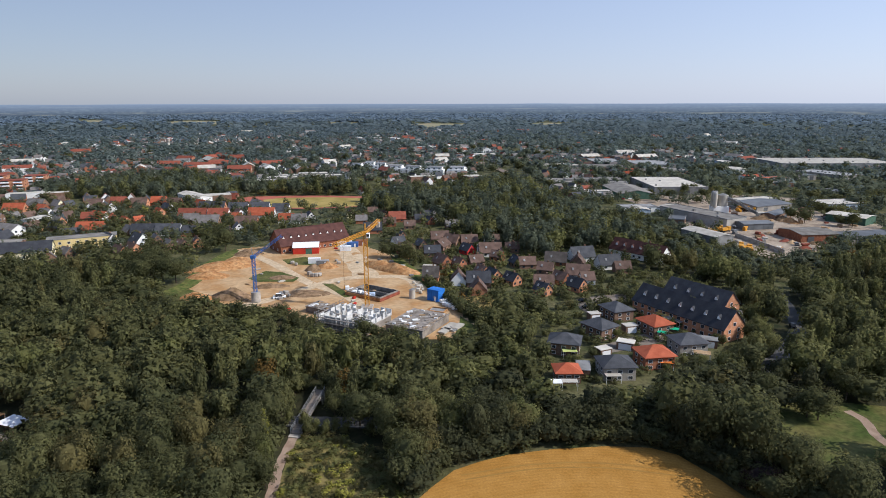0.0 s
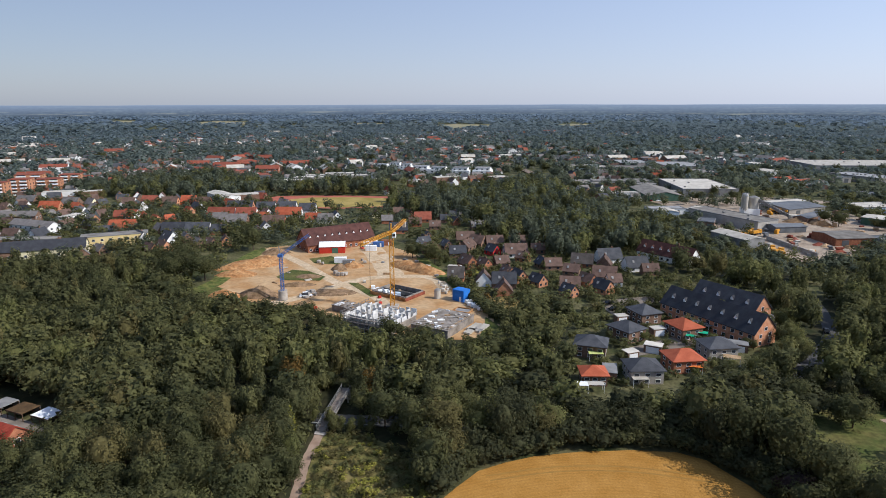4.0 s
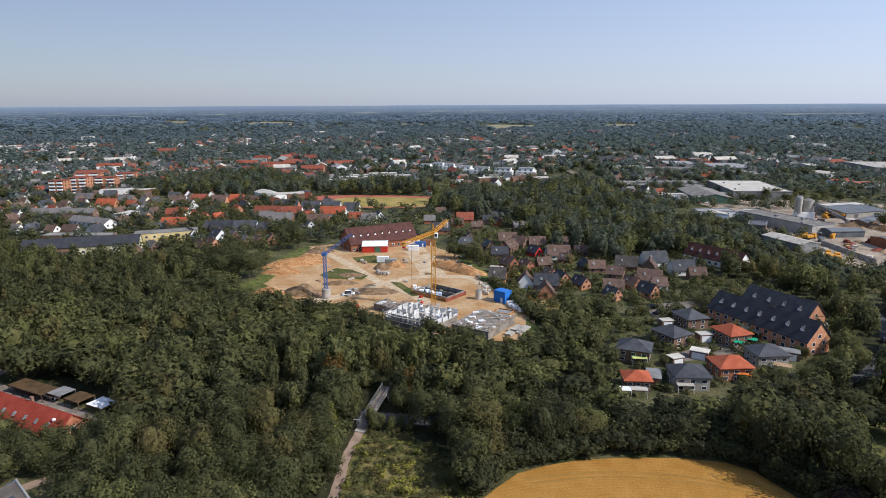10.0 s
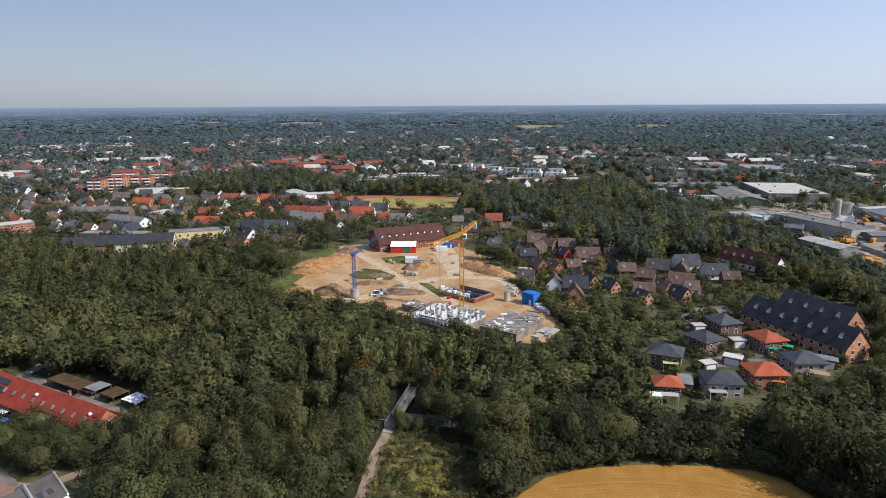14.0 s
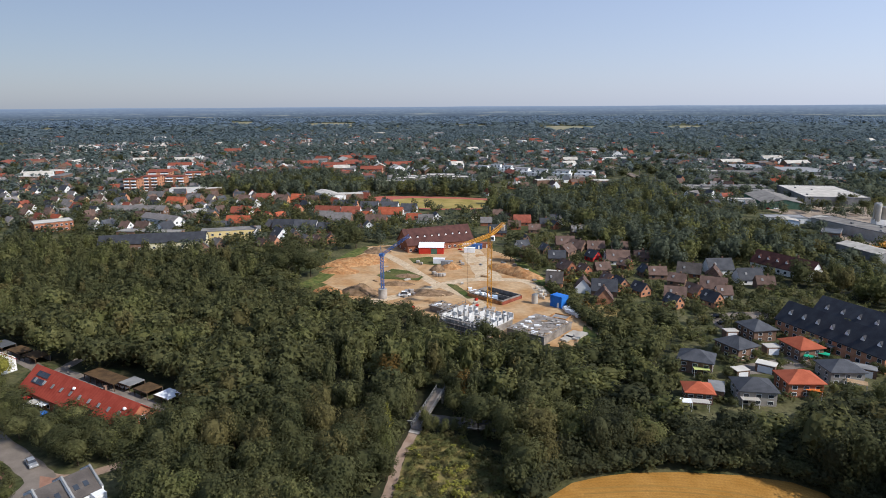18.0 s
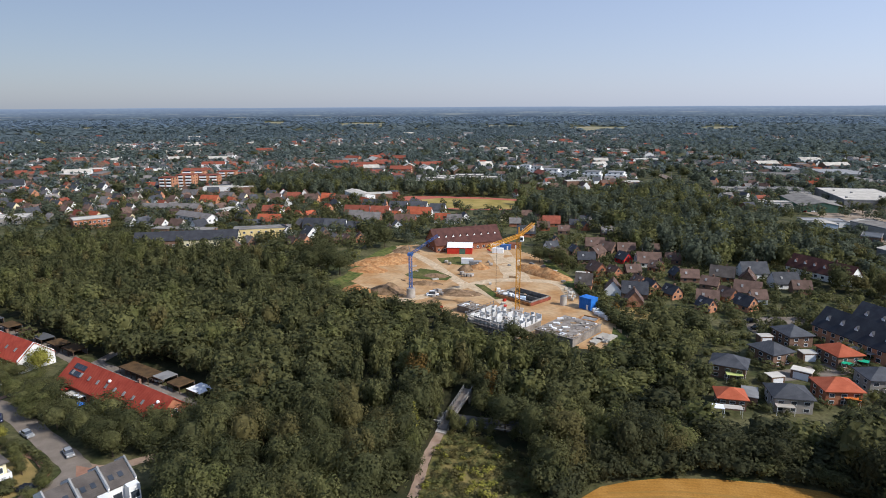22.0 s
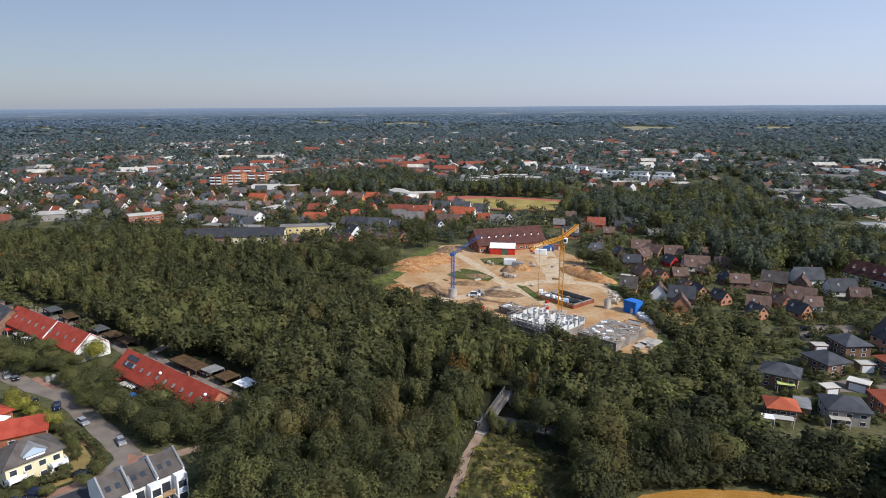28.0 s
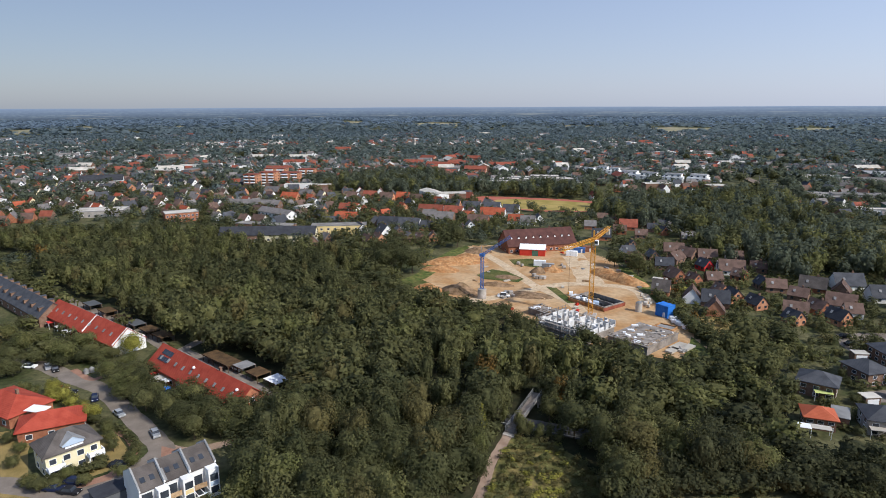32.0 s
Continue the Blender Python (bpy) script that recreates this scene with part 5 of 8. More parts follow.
def concrete_plant():
    x, y = 193.1, 450.1
    c = thing("concrete_plant", x, y, 0, 0, "tall pale silos of a concrete works with a conveyor", "silo plant")
    keep(x, y, 14)
    for u, v, r, h, nm in ((2, 0, 3.6, 8, "silo"), (-4.5, 1, 1.5, 10, "silo"), (-4.5, -3, 1.5, 9.5, "silo"), (-1.5, 4, 1.5, 9.5, "silo")):
        bm = bmesh.new()
        tube(bm, u, v, 5.5, h, r, None, 20)
        tube(bm, u, v, 2.8, 2.7, r * 0.3, r, 20)
        s = part(nm, bm, M_FLATW, c)
        bm = bmesh.new()
        tube(bm, u, v, 5.5 + h, 0.9, r, r * 0.3, 20)
        part("cap", bm, M_METAL, s)
    part("base_house", boxes((0, 0, 0, 11, 8, 5.5)), W_WHITE, c)
    bm = bmesh.new()
    lattice(bm, (4, -2, 12), (22, -14, 2), 1.6, 2.0, 0.2)
    beam(bm, (4, -2, 12), (22, -14, 2), 0.9)
    part("conveyor", bm, M_METAL, c)
    part("hopper", boxes((23, -15, 0, 5, 4, 3.5)), M_FLATW, c)


concrete_plant()
for i, (x, y) in enumerate([(215.9, 465.0), (217.0, 460.0), (221.5, 462.6), (222.1, 457.6), (161.4, 380.9), (167.4, 384.4), (169.5, 382.7), (159.0, 336.4), (159.7, 332.4), (160.6, 329.7)]):
    truck(x, y, 20 + 37 * i % 70, M_CRANE, "yellow concrete truck in the works yard", "mixer" if i < 4 else "box")
for i, (x, y) in enumerate([(192.6, 355.4), (194.9, 352.5), (205.5, 349.6), (212.0, 352.6), (227.7, 371.5), (233.0, 374.9), (185.6, 367.8), (193.6, 376.1), (192.4, 331.4), (194.6, 338.2)]):
    mound(x, y, 4, 2.5, 1.6, R_CLAY if i % 3 == 0 else (M_TIMBER if i % 3 == 1 else M_SOIL_DARK), i * 40, "heap of rusty scrap and timber", "scrap_heap")
for i, (x, y) in enumerate([(214.8, 427.7), (225.0, 434.4), (225.4, 423.6), (227.2, 417.4)]):
    mound(x, y, 9, 5, 3.0, M_SOIL if i % 2 else M_SOIL_DARK, i * 30, "heap of reddish gravel in the yard")
for i, (x, y) in enumerate([(146.3, 520.8), (148.3, 517.7), (151.9, 520.9), (153.0, 514.7), (142.7, 517.7), (157.1, 469.5), (158.8, 467.0), (161.4, 410.6), (162.9, 406.6), (167.4, 410.6), (172.8, 416.8)]):
    car(x, y, 15 * i, (C_SILVER, M_WHITE, C_NAVY, C_BLACK, C_RED)[i % 5], ("silver", "white", "navy blue", "black", "dark red")[i % 5] + " car parked by the halls")
wall_a, wall_b = Vector((170.2, 369.3)), Vector((176.4, 324.7))
yw = thing("yard_wall", *((wall_a + wall_b) / 2), 0, math.degrees(math.atan2(*(wall_b - wall_a).yx)), "grey concrete block wall round the yard", "wall")
for i in range(24):
    w = (wall_b - wall_a).length / 24
    part("block", boxes(((i - 11.5) * w, 0, 0, w - 0.06, 0.6, 2.4)), M_CONC, yw)

# ---- the town ----
TOWN_RND = random.Random(21)
PLAIN = {id(R_SLATE): "slate-grey", id(R_ANTHRA): "dark grey", id(R_RED): "orange-red", id(R_CLAY): "clay-red", id(R_BROWN): "brown", id(R_GREY): "weathered grey", id(R_BRIGHT): "bright red", id(R_MAROON): "maroon", id(R_TAUPE): "taupe grey"}
WALLS = {id(W_BRICK): "red brick", id(W_BROWN): "brown brick", id(W_ORANGE): "orange brick", id(W_WHITE): "white rendered", id(W_CREAM): "cream rendered", id(W_GREYR): "grey rendered", id(W_BLUE): "pale blue", id(W_YELLOW): "yellow rendered", id(W_RED): "red painted"}


def home(x, y, rz, roof, wall, L=8.4, d=6.9, eave=2.4, ridge=6.0, win=True, group="houses of the town", kind="gable"):
    h = thing("house", x, y, 0, rz, f"{WALLS[id(wall)]} house with a {PLAIN[id(roof)]} tiled roof", "house", group)
    keep(x, y, max(L, d) * 0.55)
    if kind == "hip":
        run = max(L - d, 0.4)
        shared("wall", (L, d, eave), hip_walls(L, d, eave), wall, h, Matrix())
        shared("roof", (L, d, eave, ridge, run), hip_roof(L, d, eave, ridge, run), roof, h, Matrix())
    else:
        shared("wall", (L, d, eave, ridge), gable_walls(L, d, eave, ridge), wall, h, Matrix())
        shared("roof", (L, d, eave, ridge), gable_roof(L, d, eave, ridge, 0.4, 0.2), roof, h, Matrix())
    shared("chimney", (0,), lambda: boxes((0, 0, 0, 0.7, 0.6, 1.7)), W_BROWN, h, pose(L * 0.15, 0.2, ridge - 0.7))
    if win:
        far = math.hypot(x, y) > 400
        for u, v, z, o in ((L / 2, 0, eave + 0.9, 0), (L / 4, -d / 2, 1.3, -90)) if far else ((L / 2, -1.5, 1.3, 0), (L / 2, 1.5, 1.3, 0), (L / 2, 0, eave + 0.9, 0), (-L / 4, -d / 2, 1.3, -90), (L / 4, -d / 2, 1.3, -90)):
            shared("window", (0,), lambda: boxes((0.03, 0, -0.5, 0.08, 1.1, 1.0)), M_GLASS, h, pose(u, v, z, 0, 0, o))
        k = (ridge - eave) / (d / 2)
        if not far:
            shared("skylight", (0,), lambda: boxes((0, 0, 0.28, 0.9, 1.2, 0.1)), M_METAL, h, pose(-L * 0.2, -d * 0.25, ridge - k * d * 0.25) @ pose(0, 0, 0, math.degrees(math.atan(k)), 0, 0))
    return h


# houses east of the site
G = dict(group="brick houses east of the site")
home(-36.2, 417.5, 8, R_CLAY, W_BRICK, 11.3, 8.1, 2.5, 6.7, **G)
home(-70.4, 432.3, -80, R_BROWN, W_CREAM, 6.2, 5.2, 2.5, 5.2, **G)
home(-56.0, 443.9, 5, R_BROWN, W_BROWN, 6.8, 5.5, 2.5, 5.4, **G)
home(-47.1, 437.0, -60, R_BROWN, W_ORANGE, 6.2, 5.2, 2.5, 5.2, **G)
home(-25.7, 432.6, 10, R_ANTHRA, W_BROWN, 6.6, 5.5, 2.5, 5.4, **G)
home(-21.2, 415.5, 12, R_ANTHRA, W_BROWN, 6.4, 5.5, 2.5, 5.4, **G)
home(-15.7, 430.5, 8, R_SLATE, W_WHITE, 6.2, 5.5, 2.5, 5.4, **G)
home(-6.9, 421.9, 5, R_GREY, W_WHITE, 10.2, 7.4, 2.5, 6.3, **G)
home(-14.1, 407.4, -60, R_ANTHRA, W_BRICK, 6.2, 5.2, 2.5, 5.2, **G)
home(7.1, 458.7, -80, R_BROWN, W_YELLOW, 6.2, 5.2, 2.5, 5.2, **G)
home(19.6, 449.0, -60, R_BROWN, W_BRICK, 6.2, 5.2, 2.5, 5.2, **G)
home(-48.0, 379.3, 8, R_ANTHRA, W_BRICK, 11.0, 7.9, 2.5, 6.6, **G)
home(-29.1, 341.7, 35, R_SLATE, W_WHITE, 7.1, 5.9, 2.5, 5.6, **G)
home(-29.6, 359.7, -50, R_SLATE, W_BROWN, 6.2, 5.2, 2.5, 5.2, **G)
home(-6.2, 353.7, 8, R_BROWN, W_BROWN, 10.2, 7.3, 2.5, 6.3, **G)
home(1.0, 344.8, -30, R_BROWN, W_BROWN, 8.7, 7.2, 2.5, 6.3, **G)
home(10.5, 344.9, 8, R_BROWN, W_BROWN, 9.3, 6.7, 2.5, 6.0, **G)
home(9.1, 324.4, -50, R_ANTHRA, W_RED, 6.8, 5.7, 2.5, 5.5, **G)
home(17.8, 323.2, 8, R_GREY, W_WHITE, 6.4, 5.5, 2.5, 5.4, **G)
home(-3.7, 297.1, -55, R_BROWN, W_BRICK, 8.5, 7.1, 2.5, 6.2, **G)
home(-9.4, 319.2, 8, R_ANTHRA, W_BROWN, 8.6, 6.2, 2.5, 5.7, **G)
home(4.3, 295.0, -50, R_BROWN, W_BRICK, 6.2, 5.2, 2.5, 5.2, **G)
home(20.9, 320.7, 5, R_BROWN, W_WHITE, 11.5, 8.3, 2.5, 6.8, **G)
home(24.0, 309.8, -30, R_BROWN, W_BRICK, 6.2, 5.2, 2.5, 5.2, **G)
home(32.4, 298.5, -70, R_ANTHRA, W_BROWN, 6.2, 5.2, 2.5, 5.2, **G)
home(37.3, 295.3, 5, R_BROWN, W_BROWN, 8.0, 5.8, 2.5, 5.5, **G)
home(19.7, 273.1, -62, R_ANTHRA, W_ORANGE, 6.9, 5.8, 2.5, 5.5, **G)
home(14.9, 279.7, -55, R_BROWN, W_ORANGE, 6.2, 5.2, 2.5, 5.2, **G)
home(27.6, 266.8, -50, R_ANTHRA, W_ORANGE, 6.8, 5.6, 2.5, 5.4, **G)
home(44.9, 284.9, -20, R_BROWN, W_BROWN, 7.3, 5.5, 2.5, 5.4, **G)
home(49.4, 267.9, -50, R_BROWN, W_BRICK, 6.9, 5.7, 2.5, 5.5, **G)
home(54.2, 257.6, -50, R_ANTHRA, W_ORANGE, 7.4, 6.2, 2.5, 5.7, **G)
home(60.7, 268.0, 8, R_BROWN, W_WHITE, 6.0, 5.5, 2.5, 5.4, **G)
home(39.0, 251.7, -50, R_ANTHRA, W_ORANGE, 6.2, 5.2, 2.5, 5.2, **G)
home(66.8, 311.3, 14, R_SLATE, W_WHITE, 12.0, 8.5, 2.5, 6.9, **G)
home(76.5, 295.6, 14, R_SLATE, W_WHITE, 11.0, 7.9, 2.5, 6.6, **G)
home(81.2, 287.3, 5, R_BROWN, W_BROWN, 7.5, 5.5, 2.5, 5.4, **G)
home(-21.9, 316.6, -50, R_BROWN, W_BRICK, 6.2, 5.2, 2.5, 5.2, **G)
home(12.7, 299.4, 20, R_BROWN, W_BROWN, 7.0, 5.5, 2.5, 5.4, **G)
home(-16.1, 336.2, -60, R_SLATE, W_BROWN, 6.2, 5.2, 2.5, 5.2, **G)
home(-39.7, 401.4, 8, R_BROWN, W_BRICK, 8.0, 5.7, 2.5, 5.5, **G)
home(0.9, 392.2, 10, R_GREY, W_BROWN, 8.5, 6.1, 2.5, 5.7, **G)
home(-26.1, 392.0, 8, R_BROWN, W_BROWN, 7.1, 5.5, 2.5, 5.4, **G)
home(23.4, 347.9, 8, R_BROWN, W_WHITE, 8.1, 5.9, 2.5, 5.5, **G)
home(32.9, 328.5, 10, R_BROWN, W_BROWN, 7.1, 5.5, 2.5, 5.4, **G)
home(-59.5, 411.1, 8, R_GREY, W_BRICK, 7.5, 5.5, 2.5, 5.4, **G)
house(97.8, 316.2, -50, 30.2, 10.0, 3.4, 8.4, R_MAROON, W_WHITE, win=9, peaks=6, label="long white terrace under a dark maroon roof with dormers", name="terrace", category="terraced house")
# houses west of the brick hall
G = dict(group="houses west of the hall")
home(-317.8, 472.5, -10, R_GREY, W_BROWN, 14.3, 8.5, 2.5, 6.9, **G)
home(-320.9, 452.0, 5, R_RED, W_ORANGE, 14.9, 8.5, 2.5, 6.9, **G)
home(-316.8, 435.4, -50, R_BROWN, W_CREAM, 6.8, 5.7, 2.5, 5.4, **G)
home(-272.7, 472.7, 2, R_BROWN, W_WHITE, 12.7, 8.5, 2.5, 6.9, **G)
home(-260.1, 483.7, 3, R_CLAY, W_BRICK, 11.8, 8.5, 2.5, 6.9, **G)
home(-241.3, 478.3, 5, R_BROWN, W_ORANGE, 12.5, 8.5, 2.5, 6.9, **G)
home(-229.7, 486.6, 3, R_RED, W_BRICK, 11.6, 8.4, 2.5, 6.8, **G)
home(-239.3, 418.3, -20, R_RED, W_WHITE, 11.3, 8.1, 2.5, 6.7, **G)
home(-230.7, 418.3, -60, R_RED, W_ORANGE, 6.2, 5.2, 2.5, 5.2, **G)
home(-214.9, 404.1, -38, R_RED, W_ORANGE, 7.0, 5.8, 2.5, 5.5, **G)
home(-206.5, 406.2, 50, R_RED, W_ORANGE, 7.0, 5.9, 2.5, 5.5, **G)
home(-222.8, 378.1, 10, R_RED, W_BRICK, 15.8, 8.5, 2.5, 6.9, **G)
home(-246.3, 418.2, 10, R_CLAY, W_BRICK, 9.6, 6.9, 2.5, 6.1, **G)
home(-192.5, 343.3, -42, R_SLATE, W_WHITE, 10.3, 8.6, 2.5, 7.0, **G)
home(-176.5, 344.9, -38, R_SLATE, W_WHITE, 9.6, 8.0, 2.5, 6.7, **G)
home(-168.2, 347.9, -50, R_GREY, W_BROWN, 6.5, 5.4, 2.5, 5.3, **G)
home(-185.0, 371.5, 5, R_ANTHRA, W_WHITE, 16.4, 8.5, 2.5, 6.9, **G)
home(-171.2, 371.6, 4, R_SLATE, W_WHITE, 14.7, 8.5, 2.5, 6.9, **G)
home(-172.2, 315.3, -35, R_BROWN, W_ORANGE, 8.5, 7.0, 2.5, 6.2, **G)
home(-168.5, 321.7, -38, R_BROWN, W_ORANGE, 8.5, 7.1, 2.5, 6.2, **G)
home(-203.4, 304.3, -50, R_GREY, W_BROWN, 8.7, 7.3, 2.5, 6.3, **G)
home(-206.6, 436.0, -40, R_RED, W_ORANGE, 8.0, 6.7, 2.5, 6.0, **G)
home(-179.7, 429.5, 3, R_CLAY, W_WHITE, 19.0, 8.5, 2.5, 6.9, **G)
home(-161.8, 429.6, 3, R_CLAY, W_WHITE, 14.0, 8.5, 2.5, 6.9, **G)
home(-177.7, 460.2, 3, R_SLATE, W_ORANGE, 19.0, 8.5, 2.5, 6.9, **G)
home(-156.5, 455.3, 3, R_SLATE, W_WHITE, 13.8, 8.5, 2.5, 6.9, **G)
home(-140.9, 457.9, 3, R_SLATE, W_WHITE, 12.9, 8.5, 2.5, 6.9, **G)
home(-123.8, 450.6, 3, R_SLATE, W_WHITE, 11.8, 8.5, 2.5, 6.9, **G)
home(-132.4, 432.0, 3, R_RED, W_WHITE, 17.9, 8.5, 2.5, 6.9, **G)
home(-146.7, 418.9, 3, R_RED, W_BROWN, 8.0, 5.7, 2.5, 5.5, **G)
home(-132.5, 398.8, 5, R_BROWN, W_BRICK, 14.3, 8.5, 2.5, 6.9, **G)
home(-133.1, 384.0, -62, R_GREY, W_WHITE, 6.7, 5.6, 2.5, 5.4, **G)
home(-134.3, 371.9, -62, R_GREY, W_BROWN, 6.2, 5.2, 2.5, 5.2, **G)
home(-110.0, 412.9, 3, R_RED, W_WHITE, 10.0, 7.2, 2.5, 6.2, **G)
home(-101.1, 410.9, 6, R_GREY, W_WHITE, 9.9, 7.1, 2.5, 6.2, **G)
home(-96.7, 423.4, -62, R_SLATE, W_WHITE, 7.1, 5.9, 2.5, 5.6, **G)
home(-174.0, 412.4, 3, R_GREY, W_BROWN, 9.6, 6.9, 2.5, 6.1, **G)
home(-159.8, 402.5, 3, R_GREY, W_BROWN, 16.3, 8.5, 2.5, 6.9, **G)
home(-157.4, 370.0, 3, R_SLATE, W_ORANGE, 9.4, 6.8, 2.5, 6.0, **G)
home(-147.6, 333.8, -36, R_BROWN, W_BROWN, 6.6, 5.5, 2.5, 5.3, **G)
home(-141.7, 340.8, -62, R_BROWN, W_ORANGE, 6.6, 5.5, 2.5, 5.4, **G)
home(-226.1, 364.6, 28, R_SLATE, W_BROWN, 7.3, 6.0, 2.5, 5.6, **G)
home(-155.1, 335.1, -40, R_GREY, W_BROWN, 6.2, 5.2, 2.5, 5.2, **G)
home(-199.8, 315.1, -30, R_GREY, W_BROWN, 6.8, 5.7, 2.5, 5.4, **G)
home(-215.2, 481.1, 5, R_BROWN, W_BRICK, 10.4, 7.5, 2.5, 6.4, **G)
home(-196.3, 373.1, -40, R_GREY, W_BROWN, 7.6, 6.3, 2.5, 5.8, **G)
home(-221.1, 314.9, 30, R_GREY, W_BROWN, 6.5, 5.4, 2.5, 5.3, **G)
# long rows
ROW = dict(name="row_of_flats", category="apartment house", chimney=True, win=8)
house(-204.4, 337.6, 28, 34, 10, 6.2, 6.6, M_FLAT, W_YELLOW, kind="flat", rows=2, label="cream and yellow flats with a flat roof", **ROW)
house(-226.7, 309.5, 23, 40, 11, 4.5, 8.5, R_ANTHRA, W_CREAM, rows=1, label="cream flats under a long dark roof", **ROW)
house(-248.0, 299.7, 26, 26, 11, 4.5, 8.5, R_ANTHRA, W_BROWN, rows=1, label="brick flats under a long dark roof", **ROW)
house(-273.4, 368.0, -18, 34, 9, 5.4, 8.0, R_GREY, W_WHITE, rows=2, label="white terrace with a grey roof", **ROW)
house(-316.6, 398.3, 9, 44, 9, 5.4, 8.0, R_GREY, W_BROWN, rows=2, label="brick terrace with a grey roof", **ROW)
house(-259.0, 335.9, 6, 40, 9, 3.4, 3.6, M_FLAT, W_BROWN, kind="flat", rows=1, label="long low building with a grey flat roof", **ROW)
house(-276.2, 407.7, 83, 18, 8, 4.0, 4.2, M_FLATW, W_WHITE, kind="flat", rows=1, label="white low building with a flat roof", **ROW)
house(-567.8, 474.4, 43, 40, 12, 5.5, 10.5, R_ANTHRA, W_WHITE, rows=2, label="white terrace under a dark roof", **ROW)
house(-407.3, 336.8, 36, 34, 20, 4.5, 4.6, M_FLATW, W_GREYR, kind="flat", rows=1, label="low market hall with a pale flat roof", **ROW)
house(-335.5, 340.9, 51, 22, 14, 6.2, 6.4, M_FLATW, W_BRICK, kind="flat", rows=2, label="brick block with a pale flat roof", **ROW)


def flats(x, y, rz, L, d, storeys, label):
    h = 2.9 * storeys
    b = thing("apartment_block", x, y, 0, rz, label, "apartment house", "brick apartment blocks")
    keep(x, y, L * 0.6)
    part("wall", boxes((0, 0, 0, L, d, h)), W_ORANGE, b)
    part("roof", boxes((0, 0, h, L + 0.4, d + 0.4, 0.5)), R_CLAY, b)
    for s in range(storeys):
        for k in range(2):
            u = (k - 0.5) * L * 0.5
            bal = part("balcony", boxes((u, -d / 2 - 0.7, 0.9 + 2.9 * s, L * 0.34, 1.4, 1.0)), M_WHITE, b)
            part("balcony_door", boxes((u, -d / 2 - 0.03, 1.9 + 2.9 * s, L * 0.3, 0.06, 1.0)), M_GLASS, bal)
        for v in (-d / 4, d / 4):
            part("window", boxes((L / 2 + 0.03, v, 1.0 + 2.9 * s, 0.06, 1.4, 1.4)), M_GLASS, b)


flats(-397.1, 526.0, 15, 16, 13, 5, "tall red brick flats with white balconies")
flats(-399.0, 501.7, 10, 13, 12, 5, "tall red brick flats with white balconies")
flats(-391.1, 553.6, 20, 20, 13, 4, "red brick flats with balconies")
flats(-394.9, 591.0, 20, 18, 13, 4, "red brick flats with balconies")
flats(-434.4, 588.6, 20, 24, 13, 4, "red brick flats with balconies")


def white_flats(x, y, rz, L, d):
    b = thing("white_apartment_house", x, y, 0, rz, "white cubic apartment house with a set-back top floor", "apartment house", "white apartment houses")
    keep(x, y, L * 0.6)
    part("wall", boxes((0, 0, 0, L, d, 6.4)), W_WHITE, b)
    part("top_floor", boxes((0.5, 0, 6.4, L * 0.75, d * 0.8, 2.9)), W_WHITE, b)
    part("roof", boxes((0.5, 0, 9.3, L * 0.78, d * 0.84, 0.25)), M_METAL, b)
    for s in range(3):
        for k in range(3):
            part("window", boxes(((k - 1) * L * 0.28, -d * (0.5 if s < 2 else 0.4) - 0.03, 1.0 + 2.95 * s, L * 0.10, 0.08, 1.4)), M_GLASS, b)


for x, y in [(-63.9, 715.1), (-43.2, 703.5), (-18.4, 697.8), (6.1, 697.9)]:
    white_flats(x, y, -8, 21, 15)
for x, y in [(-98.4, 755.6), (-111.2, 736.3), (-84.0, 742.0)]:
    white_flats(x, y, -8, 15, 10)
for i, (x, y) in enumerate([(-164.9, 652.6), (-146.4, 662.8), (-129.5, 652.8), (-184.0, 597.8), (-171.7, 633.3)]):
    hall(x, y, 12, 30, 14, 5 + i % 2, M_FLATW, W_GREYR, "low school building with a pale flat roof", gates=2, name="school_wing", roof_bits=3)
hall(-206.8, 499.5, 42, 13.8, 38.6, 6, M_FLATW, W_WHITE, "sports hall with a bright white roof", pitch=1.5, gates=0, name="sports_hall")
hall(-306.8, 619.3, 75, 25.1, 10.9, 6, M_FLATW, W_WHITE, "low hall with a bright white roof", gates=0, name="sports_hall")
hall(-253.1, 614.8, 0, 14.8, 18.9, 5, M_FLATW, W_GREYR, "low hall with a pale roof", gates=0, name="sports_hall")
house(-351.5, 779.5, 8, 27, 12, 5.0, 8.4, R_CLAY, W_BRICK, win=5, rows=2, chimney=False, label="brick hospital wing under an orange-red roof", name="hospital_wing", category="hospital", group="hospital wings")
house(-362.1, 856.2, -15, 24, 12, 5.0, 8.4, R_CLAY, W_BRICK, win=5, rows=2, chimney=False, label="brick hospital wing under an orange-red roof", name="hospital_wing", category="hospital", group="hospital wings")
house(-306.5, 759.0, 6, 32, 14, 5.0, 8.4, R_CLAY, W_BRICK, win=5, rows=2, chimney=False, label="brick hospital wing under an orange-red roof", name="hospital_wing", category="hospital", group="hospital wings")
house(-290.3, 786.5, 4, 27, 12, 5.0, 8.4, R_CLAY, W_BRICK, win=5, rows=2, chimney=False, label="brick hospital wing under an orange-red roof", name="hospital_wing", category="hospital", group="hospital wings")
house(-243.7, 721.0, 8, 26, 11, 5.0, 8.4, R_CLAY, W_BRICK, win=5, rows=2, chimney=False, label="brick hospital wing under an orange-red roof", name="hospital_wing", category="hospital", group="hospital wings")
house(-330.8, 909.5, -20, 21, 12, 5.0, 8.4, R_CLAY, W_BRICK, win=5, rows=2, chimney=False, label="brick hospital wing under an orange-red roof", name="hospital_wing", category="hospital", group="hospital wings")
